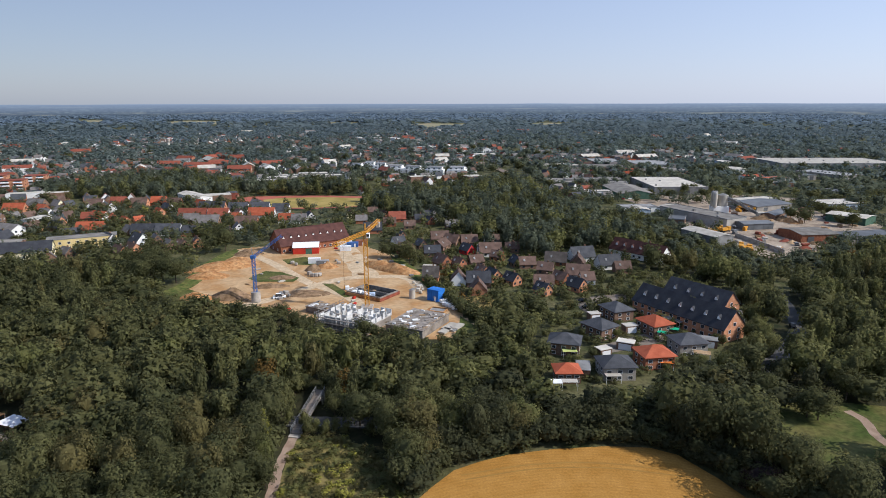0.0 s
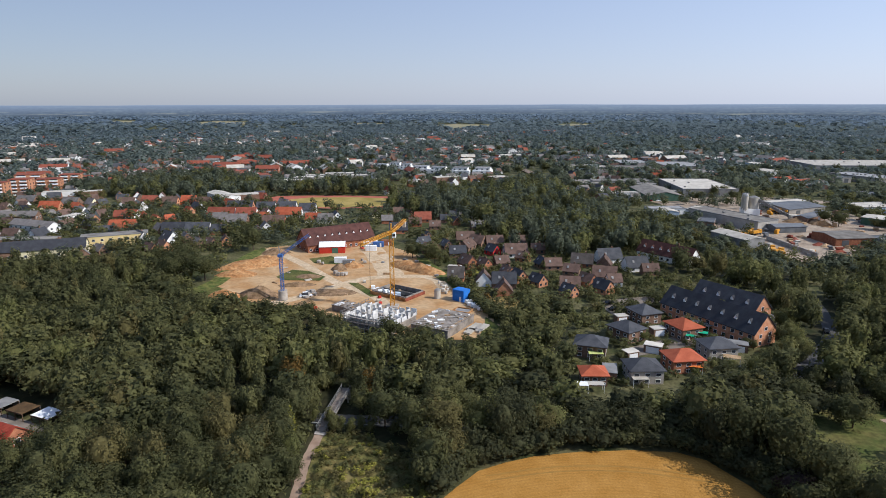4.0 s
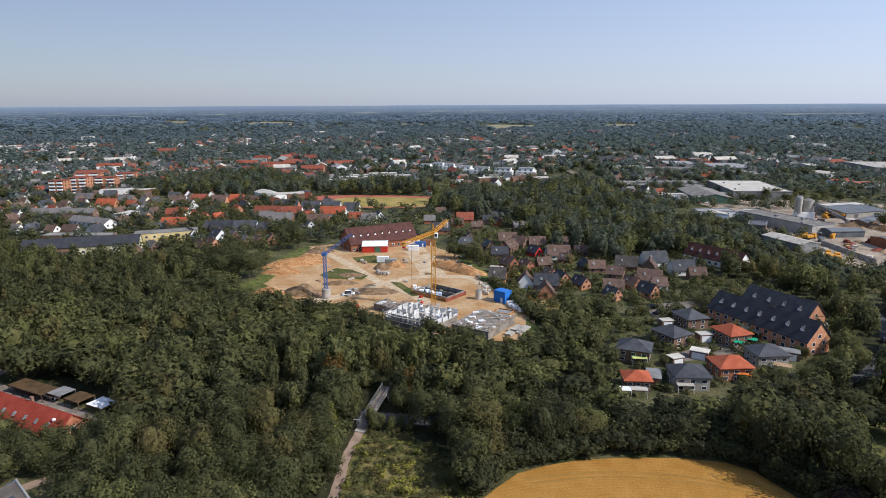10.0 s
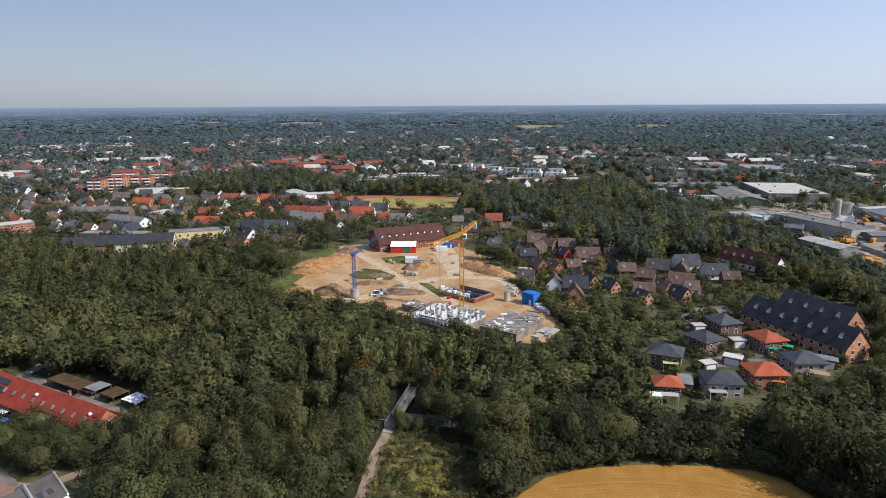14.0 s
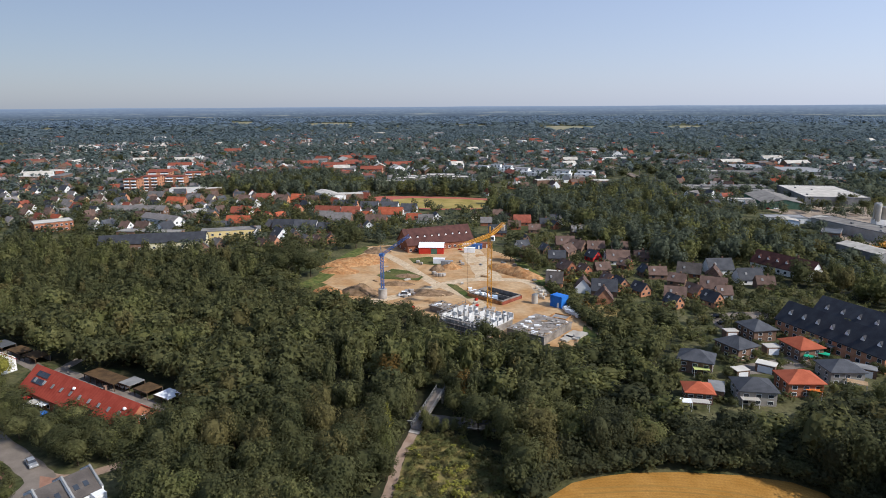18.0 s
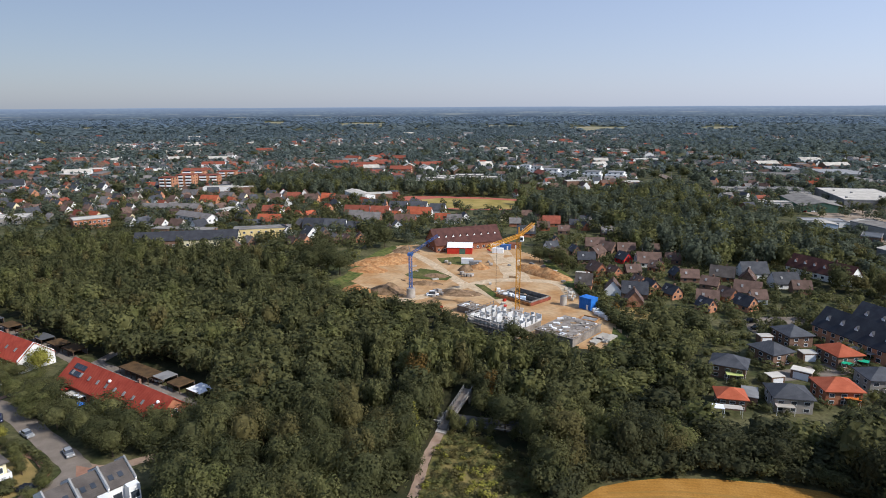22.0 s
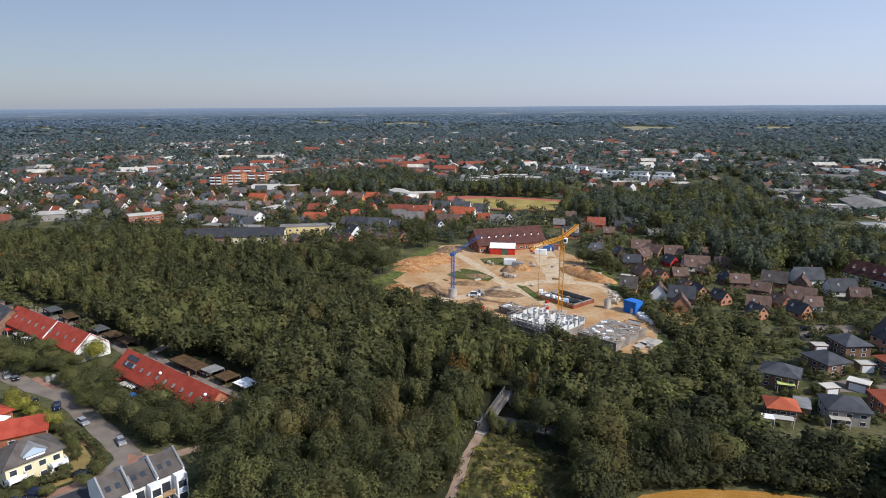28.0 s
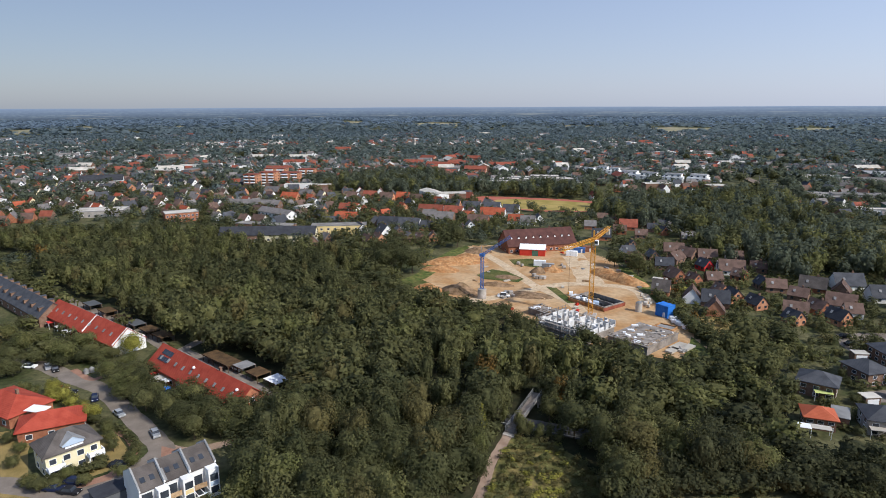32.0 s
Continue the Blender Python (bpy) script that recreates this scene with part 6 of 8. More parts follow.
house(-298.0, 873.1, 10, 19, 12, 5.0, 8.4, R_CLAY, W_BRICK, win=5, rows=2, chimney=False, label="brick hospital wing under an orange-red roof", name="hospital_wing", category="hospital", group="hospital wings")
house(-309.0, 697.8, 5, 21, 11, 5.0, 8.4, R_CLAY, W_BRICK, win=5, rows=2, chimney=False, label="brick hospital wing under an orange-red roof", name="hospital_wing", category="hospital", group="hospital wings")
house(-335.9, 873.2, 60, 18, 12, 5.0, 8.4, R_CLAY, W_BRICK, win=5, rows=2, chimney=False, label="brick hospital wing under an orange-red roof", name="hospital_wing", category="hospital", group="hospital wings")
house(-241.8, 779.3, 5, 18, 10, 5.0, 8.4, R_CLAY, W_BRICK, win=5, rows=2, chimney=False, label="brick hospital wing under an orange-red roof", name="hospital_wing", category="hospital", group="hospital wings")
# the railway through the trees
RAIL = [(37.7, 838.6), (54.7, 758.6), (70.6, 660.7), (73.8, 596.9)]
M_BALLAST = mat("rail_ballast", (0.20, 0.15, 0.11), (0.28, 0.21, 0.15), size=5, fine=0.3)
ribbon("railway", RAIL, 9, 1.2, M_BALLAST, "brown gravel railway bed cutting through trees", "railway")
for side in (-2.2, -0.8, 0.8, 2.2):
    ribbon("rail", [(x + side, y) for x, y in RAIL], 0.25, 1.32, M_DARKMET, "steel rail on the gravel bed", "rail")
for x, y in smooth(RAIL, 8):
    keep(x, y, 8)
for x, y in smooth(RAIL, 3):
    mast = thing("catenary_mast", x + 4.2, y, 0, 0, "grey steel railway mast with a cross arm", "mast", "railway masts")
    part("pole", boxes((0, 0, 0, 0.3, 0.3, 8)), M_METAL, mast)
    part("arm", boxes((-2.4, 0, 6.8, 4.8, 0.15, 0.15)), M_METAL, mast)
# the sports ground
sheet("running_track", TRACK, 0.04, mat("track_red", (0.34, 0.10, 0.07), (0.40, 0.13, 0.09), size=8), "red running track round the pitch", "sports ground")
sheet("sports_pitch", [(-149.8, 478.7), (-155.7, 513.6), (-142.7, 524.8), (-105.0, 528.2), (-73.5, 523.5), (-66.9, 481.9), (-103.0, 473.6), (-137.7, 473.4)], 0.08, mat("dry_pitch", (0.24, 0.19, 0.05), (0.36, 0.27, 0.09), size=12, fine=0.2), "dry yellow-green sports pitch", "sports ground")
tw = thing("water_tower", -468.1, 1042.5, 0, 0, "pale grey round water tower", "tower")
bm = bmesh.new()
tube(bm, 0, 0, 0, 17, 1.9, 1.7, 18)
part("shaft", bm, M_FLATW, tw)
bm = bmesh.new()
tube(bm, 0, 0, 15, 2, 1.7, 2.8, 18)
tube(bm, 0, 0, 17, 4, 2.8, 2.8, 18)
part("tank", bm, M_CONC, tw)

# the rest of the town, farther off
ROOFS = [R_RED, R_CLAY, R_BROWN, R_GREY, R_GREY, R_SLATE, R_ANTHRA, R_SLATE, R_BROWN, R_GREY, R_BROWN]
WALLSET = [W_BRICK, W_ORANGE, W_WHITE, W_WHITE, W_WHITE, W_BROWN, W_CREAM, W_GREYR]


def free(x, y, r):
    return all((x - bx) ** 2 + (y - by) ** 2 > (br + r) ** 2 for bx, by, br in BUILT)


def fill_homes(poly, step, share, win, group, roofs=None, walls=None):
    xs, ys = [p[0] for p in poly], [p[1] for p in poly]
    for j in range(int((max(ys) - min(ys)) / step) + 1):
        for i in range(int((max(xs) - min(xs)) / (step * 0.8)) + 1):
            x = min(xs) + i * step * 0.8 + TOWN_RND.uniform(-2.5, 2.5)
            y = min(ys) + j * step + TOWN_RND.uniform(-3, 3)
            if not inside(x, y, poly) or TOWN_RND.random() > share or not free(x, y, 5.0) or inside(x, y, GREEN) or inside(x, y, BELT) or inside(x, y, SITE):
                continue
            turn = -22 + 50 * noise.noise((x * 0.006, y * 0.006, 2)) + TOWN_RND.choice((0, 0, 0, 90))
            L = TOWN_RND.choice((7.2, 8.4, 10.4))
            home(x, y, turn, TOWN_RND.choice(roofs or ROOFS), TOWN_RND.choice(walls or WALLSET), L=L, d=6.8, win=win, group=group, ridge=TOWN_RND.choice((5.6, 6.4)))


TOWN_W = [(-463.7, 298.7), (-435.0, 330.2), (-382.3, 334.1), (-333.8, 328.1), (-291.1, 335.0), (-233.5, 356.6), (-285.5, 473.5), (-325.4, 485.7), (-417.1, 509.1), (-517.6, 583.7), (-723.0, 473.0)]
fill_homes([(-8, 268), (18, 242), (48, 240), (72, 262), (84, 284), (52, 330), (8, 350), (-26, 340), (-22, 312)], 12, 0.5, True, "brick houses east of the site", [R_BROWN, R_BROWN, R_ANTHRA, R_TAUPE], [W_ORANGE, W_BRICK, W_BROWN, W_BRICK, W_WHITE])
fill_homes(TOWN_W, 17, 0.72, True, "houses of the west town")
fill_homes([(-214.7, 450.7), (-221.6, 517.3), (-178.9, 517.7), (-134.5, 461.4), (-109.7, 399.8), (-127.3, 364.2), (-169.7, 441.6)], 18, 0.55, True, "houses north of the wood")

fill_homes([(154.1, 863.0), (253.6, 862.6), (225.9, 721.0), (141.2, 601.2), (126.7, 686.9)], 15, 0.75, False, "houses by the works")


def far_town(spots):
    """Small gabled houses far off, as one object."""
    tris, which = [], []
    R = np.random.default_rng(5)
    mats = [W_WHITE, W_BRICK, W_BROWN, R_CLAY, R_GREY, R_SLATE, R_BROWN, M_FLATW, R_CLAY]
    for x, y, big in spots:
        L, d, e, r = (R.uniform(16, 34), R.uniform(10, 16), 6.0, 6.5 + 3 * (R.random() < 0.5)) if big else (R.uniform(7, 12), R.uniform(6.5, 8), 2.8, R.uniform(5.8, 7.2))
        a = 0.45 + 1.57 * (R.random() < 0.4) + R.normal() * 0.15
        P0 = np.array([(-L / 2, -d / 2, 0), (L / 2, -d / 2, 0), (L / 2, d / 2, 0), (-L / 2, d / 2, 0), (-L / 2, -d / 2, e), (L / 2, -d / 2, e), (L / 2, d / 2, e), (-L / 2, d / 2, e), (-L / 2, 0, r), (L / 2, 0, r)])
        c, s = math.cos(a), math.sin(a)
        P0 = P0 @ np.array([[c, s, 0], [-s, c, 0], [0, 0, 1]]) + np.array([x, y, 0])
        F = [(0, 1, 5), (0, 5, 4), (1, 2, 6), (1, 6, 5), (2, 3, 7), (2, 7, 6), (3, 0, 4), (3, 4, 7), (5, 6, 9), (7, 4, 8), (4, 5, 9), (4, 9, 8), (6, 7, 8), (6, 8, 9)]
        tris.append(P0[np.array(F)])
        wm = int(R.choice([0, 0, 1, 2, 2]))
        rm = int(R.choice([3, 4, 4, 4, 5, 5, 5, 6, 6])) if not big else int(R.choice([7, 7, 4, 3]))
        which.append([wm] * 10 + [rm] * 4)
    ob = new("distant_houses", tri_mesh("distant_houses", np.concatenate(tris), mats, np.concatenate(which)))
    tagged(ob, "distant town of red and grey roofed houses", "houses", "", "stuff")


FAR_RND = np.random.default_rng(31)
FIELDS = [
    [(-1626.8, 2714.1), (-1436.0, 2452.5), (-1386.4, 2532.1), (-1601.8, 2966.7), (-1751.8, 3032.5)],
    [(-1204.2, 2619.1), (-1033.1, 2374.1), (-902.0, 2445.9), (-1013.9, 2847.4), (-1229.3, 2911.6)],
    [(-522.6, 2451.6), (-449.1, 2293.9), (-352.5, 2362.3), (-362.1, 2577.8), (-491.2, 2627.8)],
    [(-173.5, 2284.5), (-109.3, 2121.3), (29.3, 2178.5), (61.9, 2423.2), (-97.2, 2469.0)],
    [(257.5, 2359.0), (282.4, 2213.2), (401.6, 2276.4), (458.8, 2474.7), (344.2, 2520.8)],
    [(585.1, 2699.8), (574.3, 2511.7), (674.4, 2594.6), (758.1, 2854.9), (682.5, 2914.1)],
    [(-2047.2, 1362.5), (-1856.1, 1257.6), (-1837.6, 1309.6), (-2096.3, 1510.1), (-2203.6, 1509.6)],
    [(-2186.8, 1514.6), (-2055.2, 1452.7), (-2031.6, 1519.1), (-2127.3, 1608.3), (-2248.4, 1607.3)],
    [(-2229.1, 1734.4), (-2028.1, 1615.2), (-1992.9, 1693.1), (-2210.0, 1902.0), (-2360.0, 1904.2)],
    [(-1923.9, 1853.5), (-1738.9, 1755.5), (-1616.6, 1860.8), (-1724.7, 2037.4), (-1949.9, 2017.8)],
    [(-129.4, 2030.2), (-81.2, 1919.9), (25.1, 2000.2), (48.9, 2194.7), (-70.5, 2189.3)],
    [(252.0, 2235.4), (279.8, 2110.3), (402.7, 2198.4), (464.2, 2417.1), (342.1, 2413.8)],
]
far_spots = []
for k in range(10500):
    a = radians(FAR_RND.uniform(-38, 60))
    r = 520 + 1350 * FAR_RND.random() ** 1.15
    x, y = -r * math.sin(a), r * math.cos(a)
    dens = 0.72 + 1.1 * noise.noise((x * 0.005, y * 0.005, 9))
    if a < radians(-3):
        dens -= 1.1 if r < 860 else 0.35
    if r > 950:
        dens -= (r - 950) / 1600
    if FAR_RND.random() > dens or not free(x, y, 7) or inside(x, y, BELT) or inside(x, y, GREEN) or inside(x, y, TOWN_W) or inside(x, y, SITE) or inside(x, y, EAST) or inside(x, y, YARD):
        continue
    if any(inside(x, y, f) for f in FIELDS):
        continue
    if inside(x, y, TRACK):
        continue
    far_spots.append((x, y, FAR_RND.random() < 0.10))
    keep(x, y, 5)
far_town(far_spots)
for k, f in enumerate(FIELDS):
    sheet("far_field", f, 0.3 + 0.2 * k, mat("stubble", (0.29, 0.24, 0.15), (0.20, 0.20, 0.11), size=70, fine=0.1), "distant pale stubble field between woods", "field")

# ---- the quarter by the paved street ----
def carport(x, y, rz, L, d, roof, label):
    c = thing("carport", x, y, 0.05, rz, label, "carport", "carports by the lane")
    keep(x, y, L * 0.45)
    part("roof", boxes((0, 0, 2.1, L, d, 0.2), bevel=0.03), roof, c)
    part("fascia", boxes((0, -d / 2 - 0.05, 1.98, L, 0.1, 0.36)), M_DARKWOOD, c)
    n = max(2, int(L / 3))
    for i in range(n + 1):
        for v in (-d / 2 + 0.2, d / 2 - 0.2):
            part("post", boxes((-L / 2 + 0.15 + i * (L - 0.3) / n, v, 0, 0.16, 0.16, 2.1)), M_DARKWOOD, c)
    part("back_wall", boxes((0, d / 2 - 0.06, 0, L, 0.08, 2.05)), M_DARKMET, c)


M_DARKWOOD = mat("dark_timber", (0.085, 0.055, 0.035), (0.13, 0.085, 0.055), size=1, fine=0.2)
M_SEDUM = mat("sedum_roof", (0.07, 0.045, 0.024), (0.115, 0.07, 0.034), size=2, fine=0.3)
LN = -19
carport(-131.8, 144.8, LN, 15, 5, M_SEDUM, "long timber carport with a planted brown roof")
carport(-121.9, 143.0, LN, 5, 5, M_METAL, "carport with a grey sheet roof")
carport(-114.7, 140.4, LN, 6, 5, M_SEDUM, "timber carport with a planted brown roof")
carport(-106.5, 138.0, LN, 6, 5, M_WHITE, "carport with a bright pale roof")
for k, (x, y) in enumerate([(-219.1, 171.2), (-206.0, 167.1), (-194.7, 163.5), (-184.1, 160.1), (-174.2, 156.9), (-165.3, 154.3)]):
    carport(x, y, LN, 7.4, 4.6, M_SEDUM if k % 3 else M_DARKMET, "dark timber carport at the wood's edge")
LANE_A = [(-153.3, 149.3), (-142.9, 146.1), (-127.1, 140.9), (-115.5, 136.8), (-103.6, 132.0)]
LANE_B = [(-250.3, 179.4), (-218.9, 170.0), (-190.2, 160.4), (-169.1, 153.2), (-155.7, 147.3)]
ribbon("lane", LANE_A, 4.4, 0.07, M_PAVING, "narrow paved lane behind the terrace", "lane")
ribbon("lane", LANE_B, 4.0, 0.072, M_PAVING, "narrow paved lane behind the terrace", "lane")
ribbon("lane", [(-152.8, 143.3), (-152.7, 151.7), (-152.9, 157.7), (-151.2, 162.4)], 3.6, 0.074, M_PAVING, "narrow paved lane to the wood", "lane")
ribbon("lane", [(-110.9, 100.4), (-103.8, 101.6), (-96.9, 109.2)], 3.0, 0.062, M_PATH, "sandy footpath beside the white terrace", "path")
M_DRY = mat("dry_grass", (0.20, 0.15, 0.055), (0.29, 0.21, 0.08), size=4, fine=0.3)
sheet("lawn", [(-129.9, 99.2), (-125.6, 100.3), (-117.7, 96.2), (-114.5, 91.2), (-115.0, 87.9), (-116.6, 85.0), (-126.9, 92.0)], 0.04, M_DRY, "dry yellow lawn round the corner house", "lawn")
sheet("lawn", [(-154.7, 91.0), (-148.2, 95.1), (-139.3, 87.2), (-128.2, 79.3), (-118.7, 76.1), (-127.4, 72.7)], 0.04, M_DRY, "dry yellow lawn behind the corner house", "lawn")
sheet("red_verge", [(-131.4, 103.2), (-124.5, 101.9), (-115.0, 96.7), (-112.2, 91.2), (-111.6, 85.8), (-115.7, 80.2), (-117.2, 81.4), (-114.0, 87.1), (-114.7, 92.2), (-116.5, 96.1), (-122.9, 99.7), (-129.5, 101.2)], 0.085, M_BRICKPAVE, "red brick pavement round the bend", "pavement")
sheet("forecourt", [(-112.0, 100.5), (-107.9, 100.5), (-104.0, 101.0), (-105.6, 96.5), (-108.0, 96.3)], 0.085, M_BRICKPAVE, "red brick forecourt", "pavement")
ribbon("bin_path", [(-171.9, 125.0), (-160.9, 121.8), (-159.1, 124.2)], 2.0, 0.085, M_BRICKPAVE, "red brick footpath by the street", "path")
SKIES = [("grey", C_SILVER), ("white", M_WHITE), ("navy blue", C_NAVY), ("dark red", C_RED), ("black", C_BLACK)]
for (x, y), k, rz in zip([(-134.1, 108.2), (-117.3, 103.8), (-161.7, 112.9), (-157.9, 112.5), (-180.0, 122.8), (-176.3, 122.4), (-185.8, 121.0), (-119.4, 78.6), (-117.5, 81.9), (-115.2, 79.1), (-114.0, 90.0), (-148.0, 112.6)], (0, 0, 3, 4, 0, 4, 1, 2, 2, 4, 4, 2), (-20, -32, 25, 25, -30, -30, 20, 15, 15, 15, 10, -40)):
    car(x, y, rz, SKIES[k][1], f"{SKIES[k][0]} car parked along the paved street")
car(-124.9, 143.1, LN, M_WHITE, "white van under the carports", h=2.0, L=5.0)


def bins(x, y):
    b = thing("recycling_container", x, y, 0.05, 20, "grey bell-shaped bottle bank", "bin", "bottle banks")
    bm = bmesh.new()
    tube(bm, 0, 0, 0, 1.2, 0.75, 0.75, 14)
    part("drum", bm, M_METAL, b)
    bm = bmesh.new()
    tube(bm, 0, 0, 1.2, 0.5, 0.75, 0.3, 14)
    part("dome", bm, M_METAL, b)


for x, y in [(-165.5, 124.3), (-165.0, 125.8), (-164.4, 127.9)]:
    bins(x, y)


def white_terrace():
    """Three stepped houses with white parapet gables."""
    rz = 65
    for n, (x, y, up) in enumerate(((-97.7, 82.7, 0), (-95.5, 86.9, 0.4), (-92.9, 91.1, 0.8))):
        h = thing("terraced_house", x, y, 0, rz, "white rendered terraced house with a sloping grey roof", "terraced house", "white terrace")
        keep(x, y, 8)
        L, d, e, r = 5.5, 9.0, 5.6 + up, 8.3 + up
        part("wall", gable_walls(L - 0.6, d, e, r)(), W_WHITE, h)
        part("roof", gable_roof(L - 0.6, d, e + 0.03, r + 0.03, 0.3, 0.15)(), R_TAUPE, h)
        for s in (-1, 1):
            part("parapet_gable", gable_walls(0.3, d + 0.5, e + 0.5, r + 0.55)(), W_WHITE, h).matrix_local = pose(s * (L / 2 - 0.15), 0, 0)
            part("coping", gable_roof(0.25, d + 0.5, e + 0.55, r + 0.6, 0.06, 0.08)(), M_METAL, h).matrix_local = pose(s * (L / 2 - 0.15), 0, 0)
        k = (r - e) / (d / 2)
        for u in (-1.3, 0.5):
            part("skylight", boxes((0, 0, 0.2, 0.9, 1.2, 0.1)), M_GLASS, h).matrix_local = pose(u, -2.6, r - k * 2.6) @ pose(0, 0, 0, math.degrees(math.atan(k)), 0, 0)
        bay = part("bay", boxes((1.35, -d / 2 - 1.0, 0, 2.2, 2.2, 5.6 + up)), W_WHITE, h)
        for z in (0.9, 3.7):
            part("pane", boxes((1.35, -d / 2 - 2.13, z, 1.6, 0.06, 1.5)), M_GLASS, bay)
        part("panel", boxes((1.35, -d / 2 - 2.13, 2.6, 1.6, 0.05, 0.9)), (W_BLUE, W_YELLOW, W_BLUE)[n], bay)
        bal = part("balcony", boxes((-1.25, -d / 2 - 0.8, 2.7, 2.6, 1.6, 0.15), (-1.25, -d / 2 - 1.55, 2.85, 2.6, 0.08, 0.9)), M_TIMBER, h)
        part("balcony_door", boxes((-1.25, -d / 2 - 0.03, 2.9, 2.0, 0.06, 2.0)), M_GLASS, bal)
        part("terrace_door", boxes((-1.25, -d / 2 - 0.03, 0.2, 2.4, 0.06, 2.1)), M_GLASS, h)
        per = part("pergola", boxes((-1.25, -d / 2 - 3.3, 2.3, 2.6, 0.12, 0.12), (-2.5, -d / 2 - 1.8, 2.3, 0.12, 3.0, 0.12), (-1.25, -d / 2 - 1.8, 2.3, 0.12, 3.0, 0.12), (0.0, -d / 2 - 1.8, 2.3, 0.12, 3.0, 0.12)), M_WHITE, h)
        for u in (-2.5, 0.0):
            part("post", boxes((u, -d / 2 - 3.3, 0, 0.12, 0.12, 2.3)), M_WHITE, per)
    g = thing("garage", -105.6, 80.6, 0, rz, "low dark garage beside the white terrace", "garage")
    part("wall", boxes((0, 0, 0, 6.4, 5, 2.5)), M_DARKMET, g)
    part("roof", boxes((0, 0, 2.5, 6.7, 5.3, 0.2)), R_ANTHRA, g)


white_terrace()

van = truck(127.6, 233.5, -95, M_WHITE, "white box truck driving on the curved road")
car(122.4, 212.6, -109, C_BLACK, "black car on the curved road")
# the footbridge
SLOPE = 7.67  # degrees by which the deck climbs
fb = thing("footbridge", -35.2, 144.9, 2.0, 82, "grey steel footbridge with white railings", "bridge")
fb.matrix_world = pose(-35.2, 144.9, 2.0, 0, 0, 82) @ pose(0, 0, 0, 0, -SLOPE, 0)
LB = 18.6
keep(-35.2, 144.9, 3)
part("deck", boxes((0, 0, -0.35, LB, 2.4, 0.35), bevel=0.04), M_CONC_DARK, fb)
for i in range(26):
    part("plank", boxes((-LB / 2 + (i + 0.5) * LB / 26, 0, 0, LB / 26 - 0.06, 2.2, 0.05)), M_PAVING, fb)
for s in (-1, 1):
    r = part("railing", boxes((0, s * 1.2, 1.05, LB, 0.1, 0.12), (0, s * 1.2, 0.55, LB, 0.06, 0.08), (0, s * 1.2, 0.15, LB, 0.06, 0.08)), M_METAL, fb)
    for i in range(14):
        part("post", boxes((-LB / 2 + 0.3 + i * (LB - 0.6) / 13, s * 1.2, 0, 0.1, 0.1, 1.1)), M_METAL, r)
    part("pier", boxes((LB * 0.38, s * 1.0, -4.2, 0.35, 0.35, 3.9)), M_FLATW, fb)
    part("pier", boxes((-LB * 0.2, s * 1.0, -3.2, 0.35, 0.35, 2.9)), M_FLATW, fb)
part("abutment", boxes((-LB / 2, 0, -1.4, 2.4, 2.8, 1.05)), M_CONC, fb)
part("abutment", boxes((LB / 2 - 0.3, 0, -3.8, 0.6, 2.0, 3.4)), M_CONC, fb)
lp = thing("street_lamp", -34.6, 161.6, 0, 0, "slender grey street lamp by the footbridge", "lamp")
bm = bmesh.new()
tube(bm, 0, 0, 0, 5.2, 0.08, 0.05, 8)
part("pole", bm, M_METAL, lp)
part("lamp_head", boxes((0.25, 0, 5.1, 0.7, 0.22, 0.14), bevel=0.03), M_FLATW, lp)
ROADWOOD = [(-39.7, 142.8), (-33.5, 142.6), (-27.1, 142.4), (-14.3, 142.0), (-1.5, 140.5), (10.9, 138.4)]
ribbon("woodland_road", ROADWOOD, 5.5, 0.05, M_ASPHALT, "grey road running under the trees", "road")
ribbon("crash_barrier", [(x, y - 3.4) for x, y in ROADWOOD], 0.3, 0.9, M_FLATW, "pale steel crash barrier along the road", "barrier")


# ---- small garden things ----
def awning(x, y, z, rz, w, d, material, label):
    a = thing("awning", x, y, 0, rz, label, "awning")
    part("cloth", boxes((0, 0, z, w, d, 0.08)), material, a)
    for s in (-1, 1):
        part("post", boxes((s * (w / 2 - 0.1), -d / 2 + 0.1, 0, 0.1, 0.1, z)), M_WHITE, a)
        part("post", boxes((s * (w / 2 - 0.1), d / 2 - 0.1, 0, 0.1, 0.1, z)), M_WHITE, a)


def flat_garage(x, y, rz, w, d, roof, label):
    g = thing("garage", x, y, 0, rz, label, "garage", "garages")
    keep(x, y, 3.5)
    part("wall", boxes((0, 0, 0, w, d, 2.5)), W_BROWN, g)
    part("roof", boxes((0, 0, 2.5, w + 0.3, d + 0.3, 0.22), bevel=0.04), roof, g)
    part("door", boxes((0, -d / 2 - 0.04, 0, w * 0.75, 0.08, 2.1)), M_WHITE, g)


M_LIME = mat("lime_cloth", (0.45, 0.50, 0.14), (0.52, 0.56, 0.20), size=2)
M_EMERALD = mat("emerald_cloth", (0.02, 0.30, 0.16), (0.03, 0.36, 0.2), size=2)
M_ORANGE = mat("orange_cloth", (0.62, 0.16, 0.03), (0.68, 0.2, 0.05), size=2)
flat_garage(49.1, 186.4, 25, 4.2, 3.2, M_FLATW, "garage with a bright pale roof")
flat_garage(57.8, 192.3, -25, 5.4, 3.6, M_FLATW, "brick garage with a bright pale roof")
flat_garage(53.6, 220.6, 15, 4.2, 3.2, M_FLATW, "garage with a bright pale roof")
flat_garage(63.3, 207.9, 15, 4.6, 3.4, M_FLATW, "garage with a pale roof")
flat_garage(39.9, 172.6, 80, 7, 4, M_METAL, "garage with a blue-grey roof")
